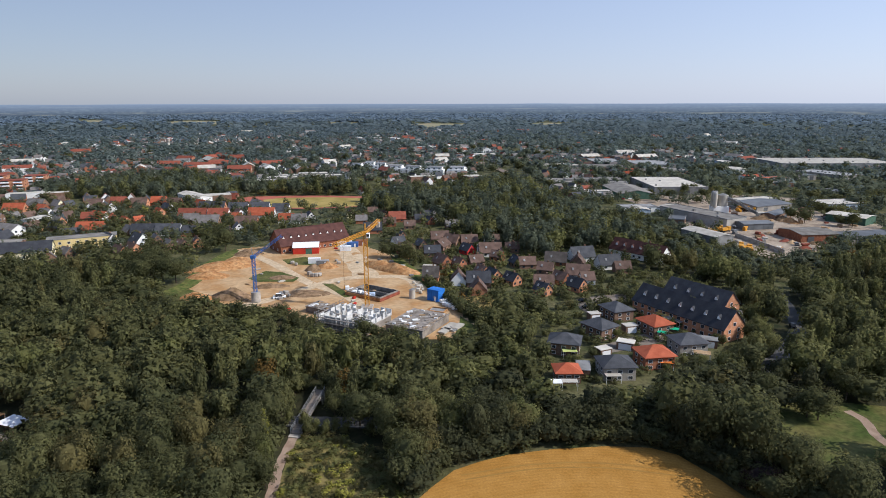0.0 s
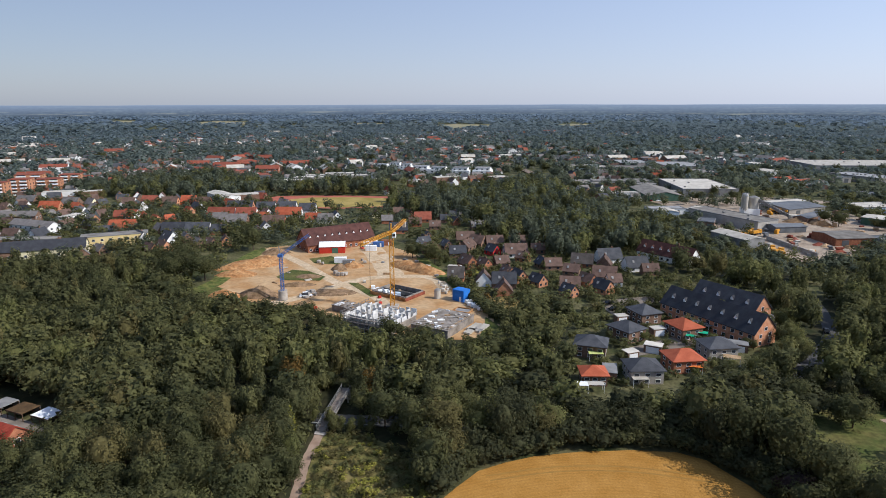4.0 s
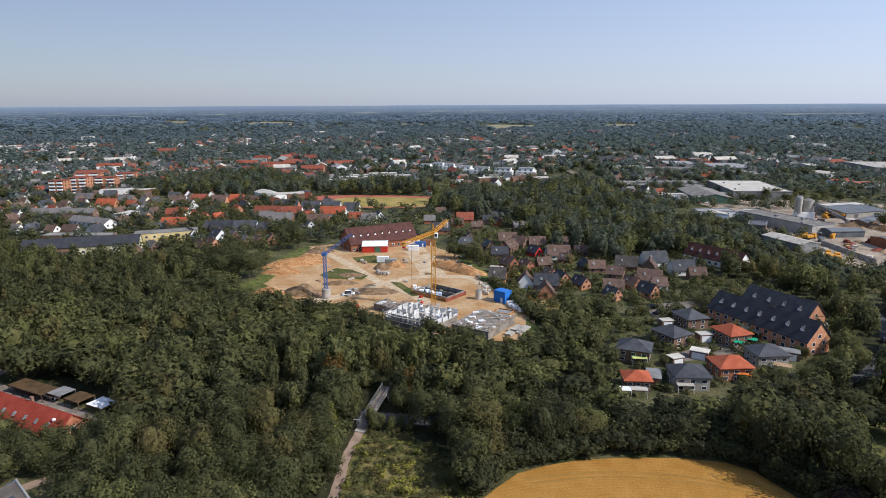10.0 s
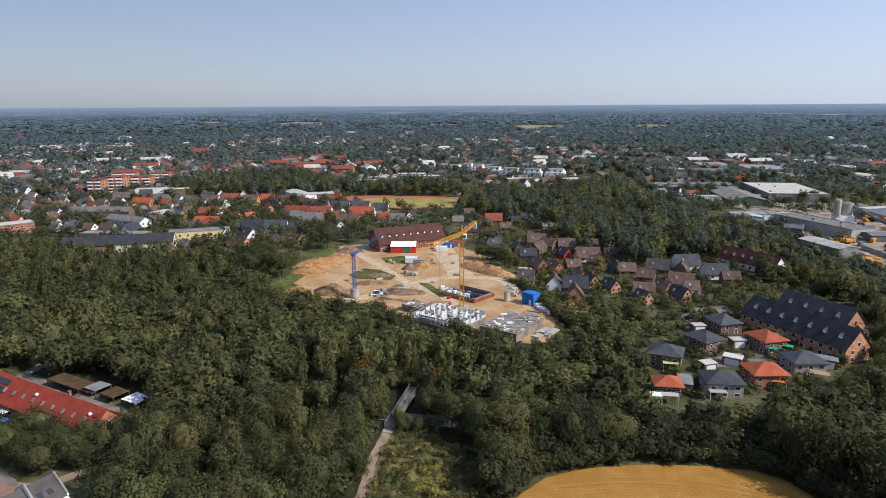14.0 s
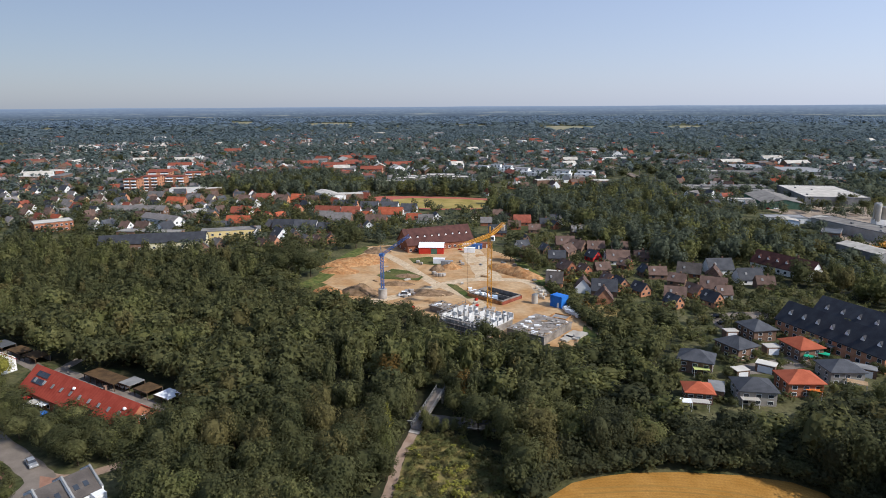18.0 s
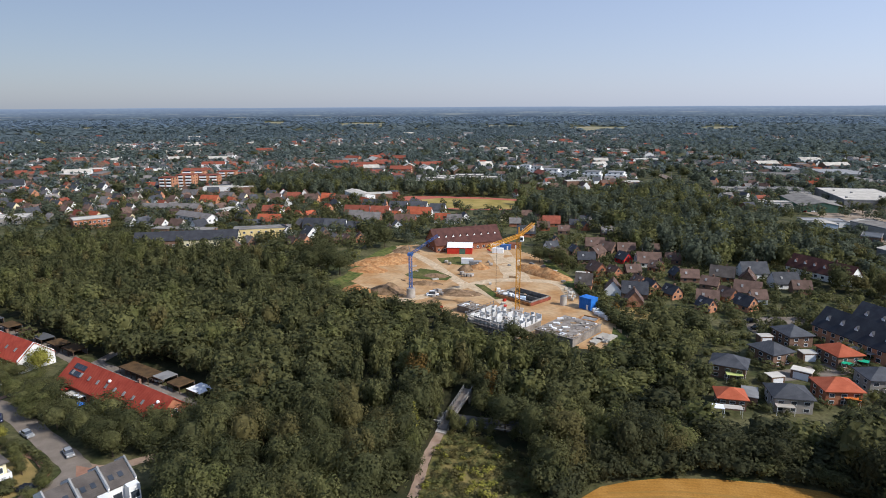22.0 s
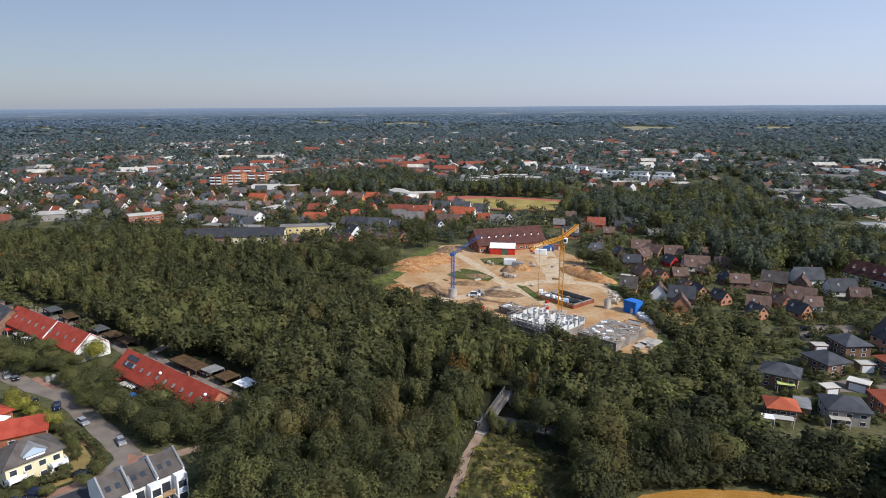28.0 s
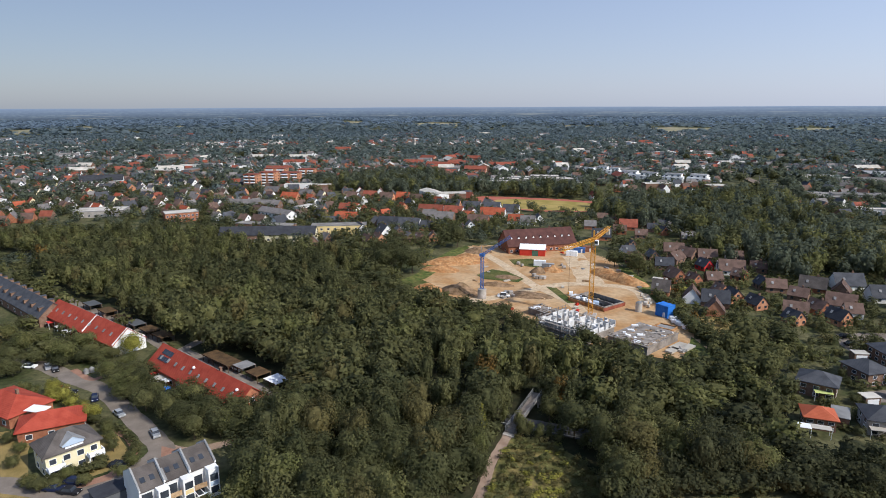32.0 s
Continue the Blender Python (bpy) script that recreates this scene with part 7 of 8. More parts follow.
flat_garage(84.8, 195.2, -20, 7, 4, M_METAL, "garage with a grey-white roof")
flat_garage(-24.6, 289.0, -10, 6, 3, M_FLATW, "low shed with a white roof")
flat_garage(-9.8, 289.2, -10, 6, 3, M_FLATW, "low shed with a pale roof")
awning(38.1, 184.6, 2.4, 2, 4.5, 2.6, M_LIME, "lime green awning over a terrace")
awning(77.4, 204.4, 2.4, -25, 3.2, 2.6, M_EMERALD, "emerald green awning over a terrace")
awning(72.3, 201.1, 2.4, -25, 3.0, 2.4, M_EMERALD, "green awning over a terrace")
awning(30.4, 161.9, 2.4, 0, 3.0, 2.8, M_WHITE, "white awning over a terrace")
awning(34.1, 162.3, 2.4, 0, 4.5, 2.4, M_FLATW, "striped pale awning over a terrace")
awning(47.2, 166.6, 2.4, 5, 4.5, 2.6, M_FLATW, "striped pale awning over a terrace")
awning(65.5, 175.7, 2.4, -10, 4.0, 2.2, M_ORANGE, "orange awning over a terrace")
awning(79.0, 183.4, 2.4, -20, 5.0, 3.0, M_TIMBER, "timber pergola roof beside a villa")
awning(97.1, 201.4, 2.4, -40, 2.6, 2.2, M_FLATW, "cream awning at the gable end")
for x, y in [(77.1, 217.5), (79.0, 213.8), (81.1, 211.4), (105.6, 222.9), (107.8, 220.4)]:
    awning(x, y, 2.9, -59, 4.4, 3.2, M_METAL, "glass terrace roof behind the brick row")


def parasol(x, y, material, label):
    p = thing("parasol", x, y, 0.05, 0, label, "parasol")
    bm = bmesh.new()
    tube(bm, 0, 0, 2.0, 0.6, 1.7, 0.05, 8)
    part("canopy", bm, material, p)
    bm = bmesh.new()
    tube(bm, 0, 0, 0, 2.4, 0.04, 0.04, 6)
    part("pole", bm, M_METAL, p)


parasol(62.8, 178.3, W_RED, "red parasol in a villa garden")
parasol(-107.4, 118.9, M_ORANGE, "orange parasol in a garden")
parasol(-131.9, 121.8, M_BLUE, "blue parasol in a garden")
for i, (x, y) in enumerate([(-143.4, 128.2), (-138.8, 126.6), (-135.4, 126.2), (-222.3, 152.7), (-213.4, 149.3), (-206.0, 147.0), (-199.3, 144.6), (-190.2, 141.0), (-253.0, 162.0), (-230.9, 155.1)]):
    awning(x, y, 2.3, LN, 3.2, 2.8, (W_RED, M_FLATW, M_WHITE, M_TIMBER)[i % 4], ("red", "pale", "white", "brown")[i % 4] + " awning over a terrace garden")
for x, y in [(54.1, 233.9), (53.3, 241.0), (58.0, 231.9)]:
    car(x, y, 20, C_BLACK, "black car in the villa court")
sheet("villa_court", [(51.7, 244.7), (59.4, 248.7), (72.1, 252.8), (76.3, 246.6), (57.7, 230.5), (52.7, 227.1), (50.8, 233.9)], 0.05, M_PAVING, "paved court between the villas", "paving")
sheet("villa_drive", [(49.6, 194.5), (60.6, 200.8), (70.2, 207.4), (76.9, 201.0), (57.9, 190.8), (51.8, 188.3)], 0.05, M_PAVING, "paved drive between the villas", "paving")

# ---- woods ----
RNG = np.random.default_rng(7)
LINES = [(smooth(ROADWOOD[2:4], 6), 0.6), (smooth(PATHLINE, 4), 1.6), (smooth(ROADLINE, 4), 2.6), (smooth(STREET, 4), 6.0), (smooth(STREET_B, 4), 6.0), (smooth([(-36.5, 135.7), (-35.2, 144.9), (-34.0, 154.1)], 4), 2.0), (smooth(LANE_A, 6), 3.0), (smooth(LANE_B, 6), 3.0)]


def clear(x, y, r):
    for bx, by, br in BUILT:
        if (x - bx) ** 2 + (y - by) ** 2 < (br + r) ** 2:
            return False
    for line, w in LINES:
        for p in line:
            if (x - p.x) ** 2 + (y - p.y) ** 2 < (w + r) ** 2:
                return False
    return True


def scatter(poly, step, jitter=0.42):
    xs, ys = [p[0] for p in poly], [p[1] for p in poly]
    out = []
    for i in range(int((max(xs) - min(xs)) / step) + 2):
        for j in range(int((max(ys) - min(ys)) / step) + 2):
            x = min(xs) + (i + 0.5 * (j % 2)) * step + RNG.uniform(-jitter, jitter) * step
            y = min(ys) + j * step + RNG.uniform(-jitter, jitter) * step
            if inside(x, y, poly):
                out.append((x, y))
    return out


def tone_at(x, y):
    v = noise.noise((x * 0.02, y * 0.02, 5)) + RNG.uniform(-0.5, 0.5)
    r = RNG.random()
    if r < 0.004:
        return 4
    if r < 0.0055:
        return 3
    if r < 0.07:
        return 10
    return 0 if v < -0.12 else (1 if v < 0.33 else 2)


SITE_EDGE = smooth([*SITE, SITE[0]], 5)
near_spots = [(60, 129, 15, 12, 0, 0), (66, 122, 16, 12, 1, 0), (70, 113, 15, 11, 2, 0), (54, 137, 15, 12, 1, 1), (75, 104, 14, 11, 0, 0), (68, 132, 15, 12, 2, 1)]
for poly, step in ((FOREST, 6.4), (EAST, 6.6)):
    for x, y in scatter(poly, step):
        if not clear(x, y, 2.0) or inside(x, y, MEADOW) or inside(x, y, WHEAT) or inside(x, y, SCRUB) or inside(x, y, SITE):
            continue
        if inside(x, y, MEADOW_FRONT):
            continue
        far = math.hypot(x, y)
        if far < 78 or y < 0.45 * abs(x) - 20:
            continue
        tall = noise.noise((x * 0.013, y * 0.013, 11)) + (far - 175) * 0.004
        if tall > 0.05 and RNG.random() < 0.6:
            form, h, w = int(RNG.integers(3, 6)), RNG.uniform(8.5, 14.0), RNG.uniform(5.0, 7.6)
        else:
            form, h, w = int(RNG.integers(0, 3)), RNG.uniform(7.5, 13.5), RNG.uniform(7.0, 11.5)
        edge = min(math.hypot(x - p.x, y - p.y) for p in SITE_EDGE)
        if edge < 26:
            h *= 0.5 if edge < 13 else 0.66
        elif 5 < x < 100 and 136 < y < 200:
            h *= 0.72
        if x > 62 and y < 126:
            h *= 0.62
        if x > 112 and 100 < y < 155 and RNG.random() < 0.6:
            continue
        tone = tone_at(x, y)
        # most trees of this band take the dimmed leaves, tone 11
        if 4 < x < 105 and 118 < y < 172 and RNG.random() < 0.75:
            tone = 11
        near_spots.append((x, y, h, w, form, tone))
near_spots.sort(key=lambda s: math.hypot(s[0], s[1]))
for s in near_spots[:165]:
    tree(*s, label="forest tree with a dense dark green crown" if s[5] < 3 else "forest tree with yellowing leaves", group="trees of the near wood")
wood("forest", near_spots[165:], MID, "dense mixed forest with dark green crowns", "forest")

edge_spots = []
rim = smooth(WHEAT_EDGE, 5)
for a, b in zip(rim, rim[1:]):
    away = Vector((-(b - a).y, (b - a).x)).normalized()
    for off, tall in ((1.2, 1.0), (4.6, 1.35)):
        p = a + away * RNG.uniform(off, off + 1.4)
        # the hedge mostly takes the dimmed leaves too
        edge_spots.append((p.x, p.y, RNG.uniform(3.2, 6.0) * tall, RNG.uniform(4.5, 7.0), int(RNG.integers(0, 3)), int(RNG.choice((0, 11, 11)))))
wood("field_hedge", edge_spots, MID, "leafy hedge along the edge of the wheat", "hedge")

belt_spots = []
for poly, step in ((BELT, 8.0), (GREEN, 9.0), (HEDGE, 6.5), (YARD_WOOD, 7.5)):
    for x, y in scatter(poly, step):
        if clear(x, y, 2.0) and not inside(x, y, TRACK) and not inside(x, y, YARD) and not (poly is YARD_WOOD and inside(x, y, EAST)):
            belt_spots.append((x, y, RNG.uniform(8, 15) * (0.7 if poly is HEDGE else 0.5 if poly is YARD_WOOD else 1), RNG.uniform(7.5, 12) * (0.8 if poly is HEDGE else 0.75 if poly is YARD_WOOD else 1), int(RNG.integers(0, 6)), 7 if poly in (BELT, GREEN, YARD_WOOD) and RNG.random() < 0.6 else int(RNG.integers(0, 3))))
wood("tree_belt", belt_spots, BELTS, "thick belt of dark green trees", "woodland")


# ---- trees of the gardens, the town and the far woods ----
TR = np.random.default_rng(17)
GARDEN_E = [(-38, 250), (10, 206), (60, 216), (85, 235), (120, 270), (120, 330), (60, 390), (-40, 380)]
town_spots, hazy_spots, grove_spots = [], [], []
for k in range(12000):
    a = radians(TR.uniform(-38, 60))
    r = math.sqrt(TR.uniform(225**2, 1000**2))
    x, y = -r * math.sin(a), r * math.cos(a)
    if inside(x, y, SITE) or inside(x, y, FOREST) or inside(x, y, YARD) or inside(x, y, EAST):
        continue
    if inside(x, y, TRACK):
        continue
    dens = 0.38 + 0.75 * noise.noise((x * 0.012, y * 0.012, 21)) + (0.14 if r > 620 else 0) + (0.05 if r < 420 and x > -40 else 0) + (0.35 if r < 330 and x > 95 else 0) + (0.2 if x > 90 and 430 < r < 900 else 0) + (0.22 if x < -60 and r < 620 else 0)
    if TR.random() > dens or not free(x, y, 0.6 if r < 620 else -0.5):
        continue
    if r < 620:
        low = 0.68 if inside(x, y, GARDEN_E) else 1.0
        if low < 1 and TR.random() < 0.35:
            continue
        # tone 7 beyond 360 m: slight haze in the leaf colour
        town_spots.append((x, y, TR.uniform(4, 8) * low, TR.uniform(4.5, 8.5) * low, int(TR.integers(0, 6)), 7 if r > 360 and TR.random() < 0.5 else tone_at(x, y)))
    else:
        # painted haze grows with distance, from tone 7 to tone 6
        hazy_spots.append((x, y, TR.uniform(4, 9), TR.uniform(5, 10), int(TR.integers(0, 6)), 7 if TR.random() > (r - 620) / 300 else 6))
for k in range(170):
    a, r = radians(TR.uniform(-12, 60)), TR.uniform(300, 640)
    x, y = -r * math.sin(a), r * math.cos(a)
    if inside(x, y, SITE) or inside(x, y, FOREST) or inside(x, y, YARD) or (inside(x, y, TRACK)) or not free(x, y, 2.2) or noise.noise((x * 0.01, y * 0.01, 33)) < -0.05:
        continue
    town_spots.append((x, y, TR.uniform(6.5, 10), TR.uniform(8, 11), int(TR.integers(0, 3)), int(TR.integers(0, 2))))
for k in range(900):
    a, r = radians(TR.uniform(-38, 60)), math.sqrt(TR.uniform(560**2, 1150**2))
    x, y = -r * math.sin(a), r * math.cos(a)
    if noise.noise((x * 0.009, y * 0.009, 41)) < 0.02 or not free(x, y, 0.5) or inside(x, y, TRACK) or inside(x, y, YARD):
        continue
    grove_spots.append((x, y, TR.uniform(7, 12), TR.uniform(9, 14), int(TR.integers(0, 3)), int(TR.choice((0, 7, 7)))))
for k in range(12500):
    a = radians(TR.uniform(-38, 60))
    r = math.sqrt(TR.uniform(950**2, 1960**2))
    x, y = -r * math.sin(a), r * math.cos(a)
    dens = max(0.34, 0.62 + 1.7 * noise.noise((x * 0.006, y * 0.0035, 3)) + (0.2 if a < 0 else 0))
    if TR.random() > dens or any(inside(x, y, f) for f in FIELDS) or (r < 1500 and not free(x, y, -3)):
        continue
    # tones 6 and 8 carry the painted haze, stronger farther off
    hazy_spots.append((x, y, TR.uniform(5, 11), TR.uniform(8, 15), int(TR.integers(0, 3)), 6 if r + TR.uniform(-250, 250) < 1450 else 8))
dot_spots = []
for k in range(21000):
    a = radians(TR.uniform(-38, 60))
    r = math.sqrt(TR.uniform(1900**2, 4150**2))
    x, y = -r * math.sin(a), r * math.cos(a)
    dens = max(0.3, 0.60 + 2.2 * noise.noise((x * 0.0022, y * 0.0012, 13)) + 0.25 * min(a, 0.2))
    if TR.random() > dens or any(inside(x, y, f) for f in FIELDS):
        continue
    # tones 8 and 9: the strongest haze in the leaf colour
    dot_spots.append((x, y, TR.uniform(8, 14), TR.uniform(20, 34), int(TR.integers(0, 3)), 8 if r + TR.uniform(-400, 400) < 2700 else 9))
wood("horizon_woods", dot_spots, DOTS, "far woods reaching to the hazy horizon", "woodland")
shrub_spots = []
GARDEN_V = [(26.5, 161.5), (33.6, 205.8), (48.1, 237.4), (76.9, 252.9), (113.4, 224.7), (100.8, 201.3), (69.0, 175.4), (42.3, 161.7)]
for poly, n, hs in ((GARDEN_E, 1500, (1.6, 3.9)), (TOWN_W, 2200, (2.2, 5.0)), (GARDEN_V, 220, (1.2, 3.2)), ([(-214.7, 450.7), (-221.6, 517.3), (-178.9, 517.7), (-134.5, 461.4), (-109.7, 399.8), (-127.3, 364.2), (-145.4, 334.2), (-166.4, 296.9), (-208.5, 363.3)], 700, (2.5, 6.5))):
    xs, ys = [p[0] for p in poly], [p[1] for p in poly]
    for k in range(n):
        x, y = TR.uniform(min(xs), max(xs)), TR.uniform(min(ys), max(ys))
        if inside(x, y, poly) and not inside(x, y, SITE) and not inside(x, y, FOREST) and free(x, y, 0.8):
            shrub_spots.append((x, y, TR.uniform(*hs), TR.uniform(2.6, 6.0) if hs[1] > 4 else TR.uniform(1.8, 4.2), int(TR.integers(0, 7)), tone_at(x, y)))
wood("garden_shrubs", shrub_spots, SMALL, "garden shrubs and small trees between the houses", "shrubs")
wood("town_groves", grove_spots, BELTS, "groves of tall dark trees in the town", "trees")
wood("town_trees", town_spots, FAR, "garden and street trees among the houses", "trees")
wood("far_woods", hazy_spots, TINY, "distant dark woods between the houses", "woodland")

# ---- single trees and shrubs of the gardens ----
def grove(pts, h, w, forms, tones, label, group):
    for x, y in pts:
        tree(x, y, TR.uniform(*h), TR.uniform(*w), int(TR.choice(forms)), int(TR.choice(tones)), label, group=group)


W_T = "leafy garden tree beside the street"
grove([(-201.1, 128.2), (-200.7, 136.7), (-185.4, 134.2), (-176.3, 135.1), (-184.6, 115.0), (-185.8, 122.9), (-177.5, 125.1), (-173.4, 129.6), (-170.8, 135.7), (-175.9, 143.4), (-217.9, 136.0), (-220.1, 144.6), (-146.5, 127.5), (-138.0, 116.5), (-147.1, 122.9)], (4.0, 5.6), (6, 8), (0, 1, 2), (0, 1, 1, 2), W_T, "street trees")
grove([(-130.4, 117.2), (-123.0, 114.6), (-114.8, 112.0), (-117.9, 118.4), (-108.8, 112.4), (-101.7, 108.9), (-97.6, 110.5), (-112.3, 107.8), (-106.8, 105.7), (-139.3, 120.7)], (6, 8), (7, 9), (0, 1, 2), (0, 0, 1), W_T, "street trees")
grove([(-214.4, 134.0), (-199.0, 129.0), (-194.1, 121.0), (-187.1, 130.0), (-177.4, 127.4), (-182.9, 137.9), (-185.7, 113.8)], (6, 8), (7.5, 9.5), (0, 1, 2), (1, 2), W_T, "street trees")
grove([(-139.9, 119.4), (-129.6, 112.6), (-119.1, 110.1), (-112.9, 109.4), (-117.3, 117.4), (-109.0, 114.1), (-101.4, 110.9), (-103.5, 117.1)], (6.5, 8.5), (7.5, 9.5), (0, 1, 2), (0, 1, 2), W_T, "street trees")
grove([(-167.9, 136.5), (-168.8, 130.8), (-158.7, 133.2), (-174.4, 131.0)], (3.4, 4.4), (5.5, 7), (0, 1, 2), (1, 2), W_T, "street trees")
grove([(-155.8, 123.7), (-146.0, 118.6), (-148.3, 124.9), (-140.1, 115.6)], (5, 6.4), (6.5, 8), (0, 1, 2), (1, 2, 2), W_T, "street trees")
tree(-164.6, 140.8, 7.2, 7.8, 1, 3, "bright yellow-green round tree at the terrace end", group="street trees")
grove([(-157.4, 107.4), (-154.5, 108.5), (-148.5, 106.3), (-142.3, 104.3), (-138.1, 103.7)], (4, 5), (4.5, 5.5), (0, 1, 2), (3, 3, 2), "yellow-green garden tree along the street", "street trees")
grove([(-161.5, 110.8), (-155.9, 107.3)], (4, 5), (4, 5), (0, 1), (3,), "yellow flowering garden shrub", "garden shrubs")
grove([(-150.0, 107.8), (-145.6, 106.7), (-139.4, 103.4), (-135.8, 102.5), (-166.7, 108.8), (-169.6, 108.4), (-128.5, 99.9), (-124.4, 97.1), (-132.1, 102.1), (-120.2, 82.7), (-140.4, 86.2), (-135.8, 81.3), (-125.4, 77.5), (-121.4, 76.9), (-147.2, 88.2), (-120.5, 94.5), (-114.6, 82.2), (-120.1, 79.3), (-111.3, 91.6), (-117.8, 89.1), (-109.9, 87.4)], (2.4, 3.8), (3, 4.4), (0, 1, 2), (1, 2, 2), "rounded green garden shrub", "garden shrubs")
grove([(-121.7, 328.8), (-131.6, 274.3), (-121.7, 266.4), (-139.2, 279.4), (-135.8, 264.3)], (12, 14), (12, 15), (0, 1, 2), (0, 0), "large dark spreading tree beside the sand", "large trees by the site")
grove([(-61.3, 218.4), (-54.5, 208.0), (-50.2, 202.3), (-43.6, 194.2), (-28.5, 199.8), (-16.6, 194.6)], (6, 8), (6, 8), (0, 1, 2), (0, 1), "dark leafy tree at the site's edge", "large trees by the site")
grove([(-115.4, 365.2), (-114.0, 377.6), (-32.5, 313.9), (-22.9, 314.0), (-20.1, 301.7)], (8, 11), (7, 10), (0, 1, 2), (0, 1), "dark leafy tree by the hall", "large trees by the site")
grove([(46.3, 196.8), (39.0, 177.9), (52.7, 178.1), (63.2, 197.0), (65.0, 174.1), (71.5, 178.3), (76.7, 178.4), (43.1, 165.9), (52.2, 169.9), (79.1, 210.9), (80.1, 202.5), (88.0, 208.1), (88.5, 197.3), (90.3, 194.8), (92.9, 192.4), (59.7, 184.8), (45.5, 184.6), (29.8, 173.6), (29.9, 186.7), (32.9, 201.8), (70.2, 207.9), (45.5, 202.0), (57.0, 202.2)], (2.0, 4.0), (2.5, 4.5), (0, 1, 2), (0, 1, 2), "green garden shrub between the villas", "garden shrubs")
grove([(91.5, 146.5), (93.5, 145.1), (76.5, 140.5), (66.8, 132.3), (83.0, 152.7), (107.4, 156.4)], (7, 9), (8, 10), (0, 1), (0, 1), "broad tree standing in the meadow", "meadow trees")
grove([(62.7, 130.4), (63.6, 128.0)], (7, 8), (5, 6), (3, 4), (3, 2), "yellowing willow at the field's edge", "meadow trees")
grove([(79.4, 124.7), (71.2, 115.8), (63.9, 112.8), (80.4, 112.0)], (6, 7.5), (7, 9), (0, 1, 2), (0, 0, 5), "dark broad tree before the meadow", "meadow trees")
tree(-48.7, 155.5, 11, 8, 0, 4, "forest tree turning orange", group="path trees")
tree(-27.1, 152.5, 10, 7, 4, 4, "forest tree turning orange", group="path trees")
grove([(-42.8, 130.5)], (8, 10), (5, 6), (3, 4), (3,), "yellowing tree beside the footpath", "path trees")


grove([(-33.4, 135.7), (-31.6, 136.8), (-29.1, 135.8), (-26.9, 136.9), (-24.3, 135.9), (-12.3, 136.0), (-8.4, 134.5), (-18.4, 135.4)], (3.2, 5.2), (3, 4.2), (3, 4, 5), (1, 2), "slender young tree beside the road", "path trees")
grove([(-42.0, 144.0), (-45.1, 148.8), (-43.2, 151.3), (-41.9, 157.3), (-39.9, 160.8), (-44.6, 138.8), (-43.5, 128.6), (-39.8, 121.7), (-40.2, 117.5), (-37.3, 113.9), (-31.6, 157.4), (-28.9, 152.4), (-26.7, 148.4), (-28.9, 146.2)], (5, 8.5), (5.5, 7.5), (0, 1, 2), (0, 1, 2), "leafy tree beside the footpath", "path trees")

grove([(-33.8, 137.9), (-35.3, 139.8), (-39.3, 141.1)], (4.2, 5.4), (3.4, 4.4), (3, 4), (1, 2), "slender young tree beside the footbridge", "path trees")


def scrub():
    """Low scrub of the clearing."""
    spots = []
    for x, y in scatter(SCRUB, 2.0):
        if clear(x, y, 0.2):
            spots.append((x, y, TR.uniform(0.5, 1.5) * (1.8 if TR.random() < 0.08 else 1), TR.uniform(1.2, 2.6), int(TR.integers(0, 3)), int(TR.choice((1, 2, 2, 10, 10, 3)))))
    wood("scrub", spots, SMALL, "low green scrub in the clearing", "shrubs")


scrub()


def hedge(pts, h, w, label):
    """A clipped hedge of leaves along a line."""
    line = smooth(pts, 6)
    spots = []
    for a, b in zip(line, line[1:]):
        n = max(1, int((b - a).length / 1.2))
        for i in range(n):
            p = a.lerp(b, i / n)
            spots.append((p.x, p.y, h * TR.uniform(0.9, 1.2), w * 1.5, int(TR.integers(0, 3)), int(TR.choice((0, 1)))))
    ob = wood("hedge", spots, SMALL, label, "hedge")


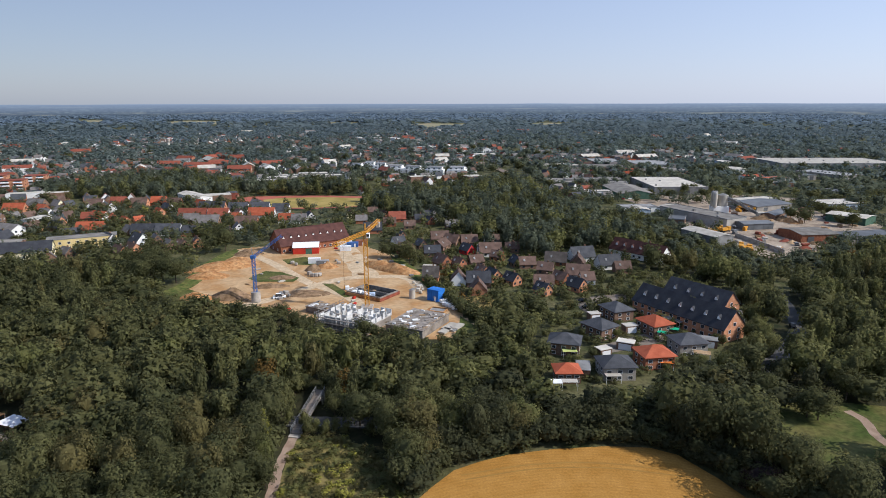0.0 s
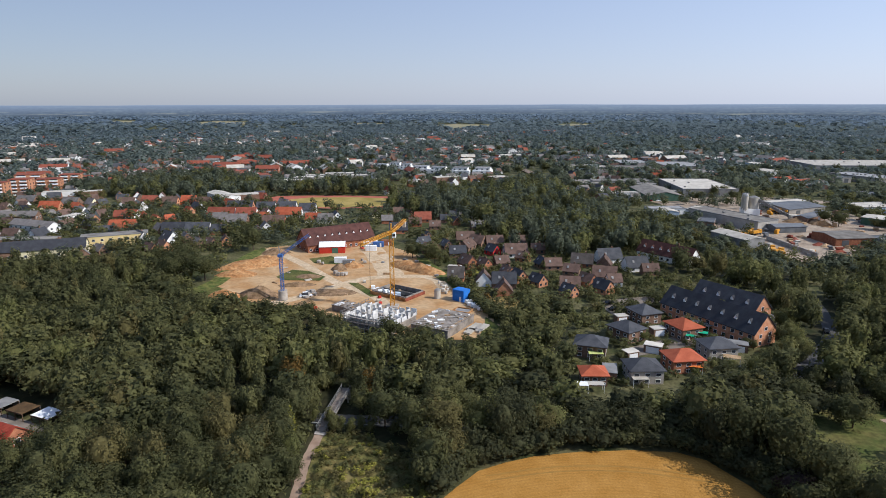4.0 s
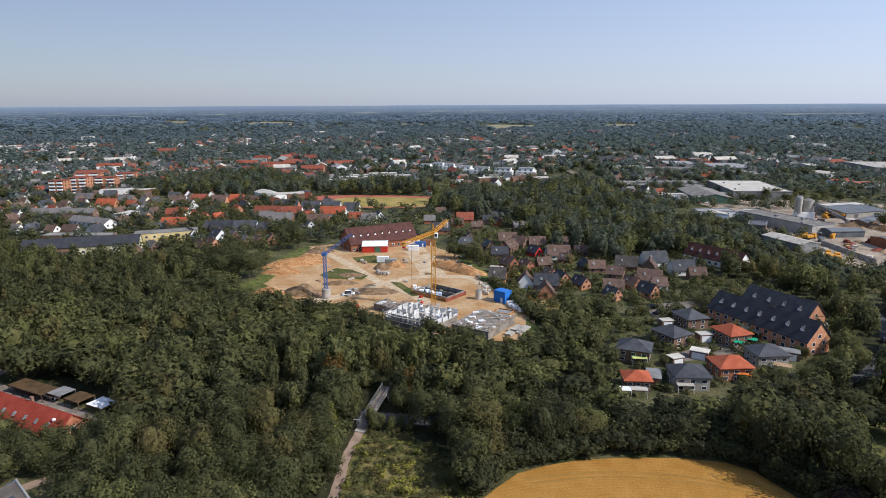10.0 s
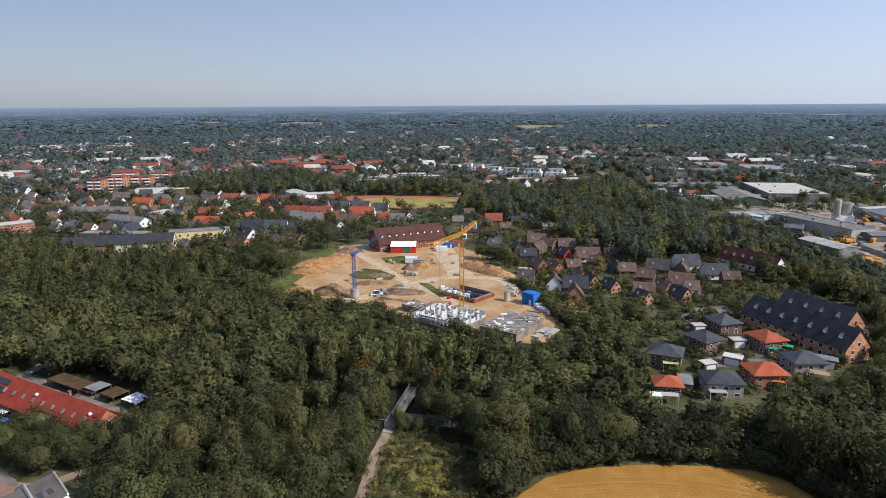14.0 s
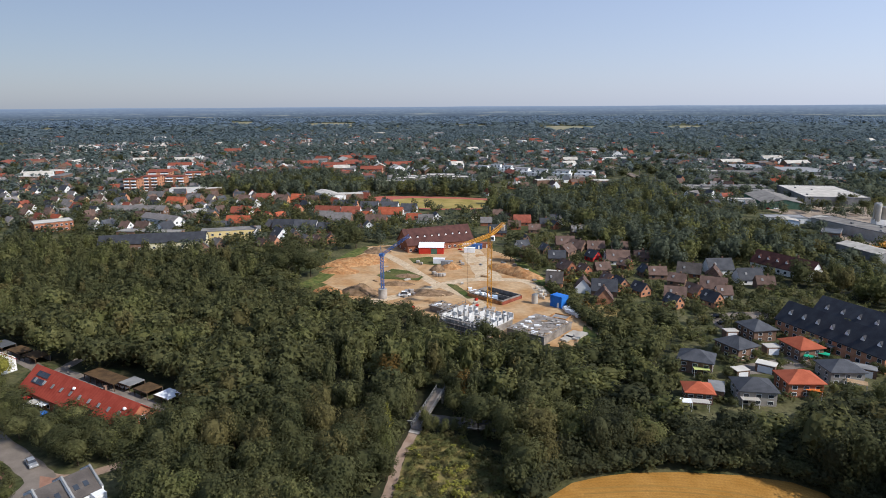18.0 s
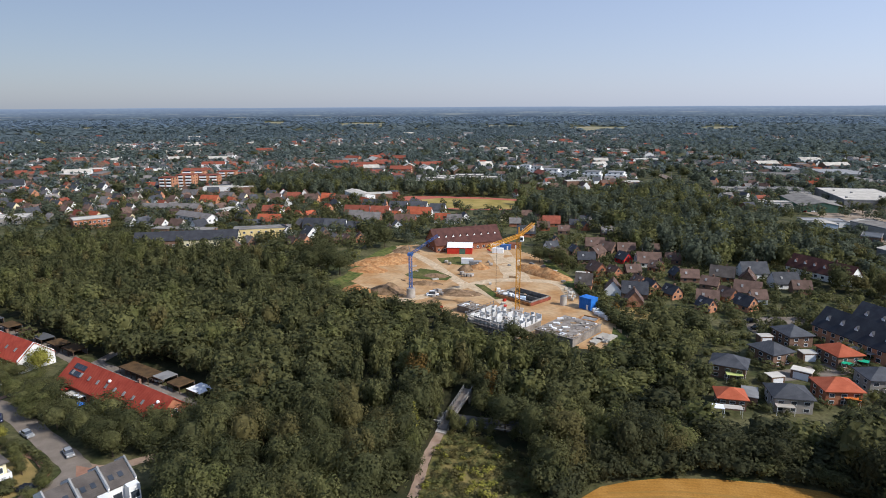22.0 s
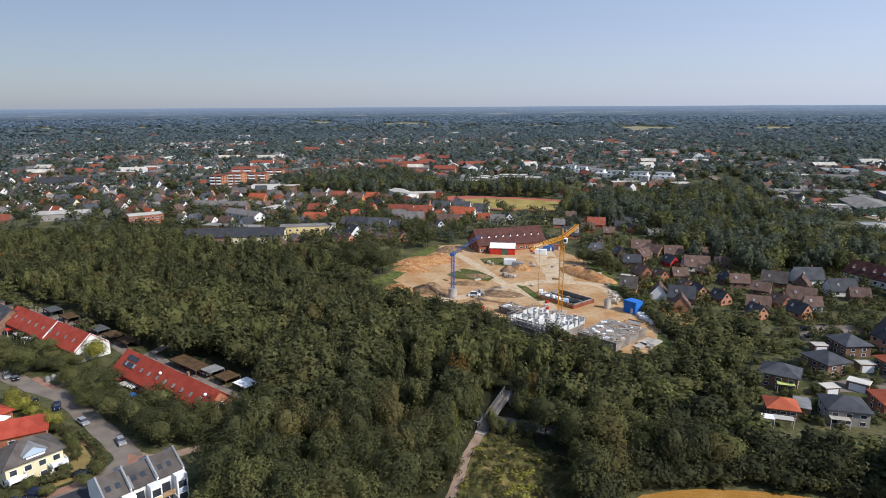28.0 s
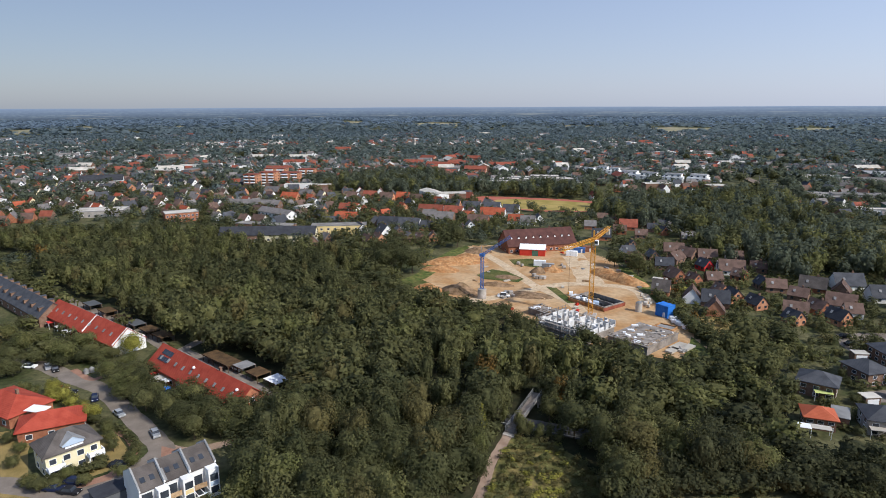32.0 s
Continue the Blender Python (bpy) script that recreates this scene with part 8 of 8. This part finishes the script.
grove([(-96.4, 112.8), (-94.0, 115.6), (-89.4, 115.5), (-94.9, 119.7), (-90.2, 119.6)], (7, 9), (7, 9), (0, 1, 2), (0, 1), W_T, "street trees")
grove([(107.8, 215.6), (106.7, 206.0), (103.9, 196.2), (98.4, 191.0), (92.3, 184.2), (86.8, 178.7), (81.9, 174.3), (114.2, 220.7), (116.2, 230.9), (115.2, 237.4), (101.9, 188.1), (97.0, 182.4), (101.1, 198.8)], (5, 7.5), (5.5, 8), (0, 1, 2), (0, 1, 2), "leafy tree between the terrace and the road", "roadside trees")
hedge([(-10.3, 268.8), (-1.2, 244.1), (5.4, 226.5), (14.3, 212.4)], 3.0, 2.6, "long dark clipped hedge beside the site")
hedge([(-130.8, 102.5), (-124.7, 101.3), (-116.2, 96.8), (-114.1, 92.4)], 1.5, 1.4, "low green hedge round the corner garden")
hedge([(-122.4, 78.2), (-121.4, 82.0), (-119.1, 85.6), (-116.3, 89.1)], 1.8, 1.6, "green hedge along the street")
hedge([(-153.3, 134.5), (-156.1, 144.1), (-156.8, 149.6)], 1.6, 1.5, "green hedge beside the lane")
hedge([(-40.6, 134.5), (-41.0, 127.0), (-40.8, 118.0), (-39.8, 106.0)], 3.4, 3.0, "leafy thicket along the footpath")
hedge([(45.7, 177.2), (48.0, 186.0), (48.9, 193.1)], 1.6, 1.3, "green hedge between the villas")
hedge([(59.8, 181.7), (61.2, 190.8), (59.9, 194.7)], 1.6, 1.3, "green hedge between the villas")
sheet("dry_lawn", [(8.2, 252.0), (17.3, 245.8), (23.2, 233.5), (18.1, 223.4), (12.1, 233.4), (6.8, 244.2)], 0.03, M_DRY, "dry yellow lawn behind a hedge", "lawn")

grove([(200.6, 540.4), (210.9, 551.3), (211.3, 526.6), (179.6, 516.4), (250.4, 551.7), (254.5, 533.9), (265.4, 570.9), (297.7, 517.5), (267.4, 451.6), (263.7, 434.7), (234.1, 412.3), (230.4, 423.0), (252.1, 402.2), (256.9, 398.3), (279.2, 571.0), (296.7, 591.6), (344.0, 517.9), (335.7, 534.6), (129.0, 391.1), (126.0, 404.9), (278.6, 622.5)], (7, 10), (8, 12), (0, 1, 2), (0, 1), "dark tree between the works halls", "trees of the works")
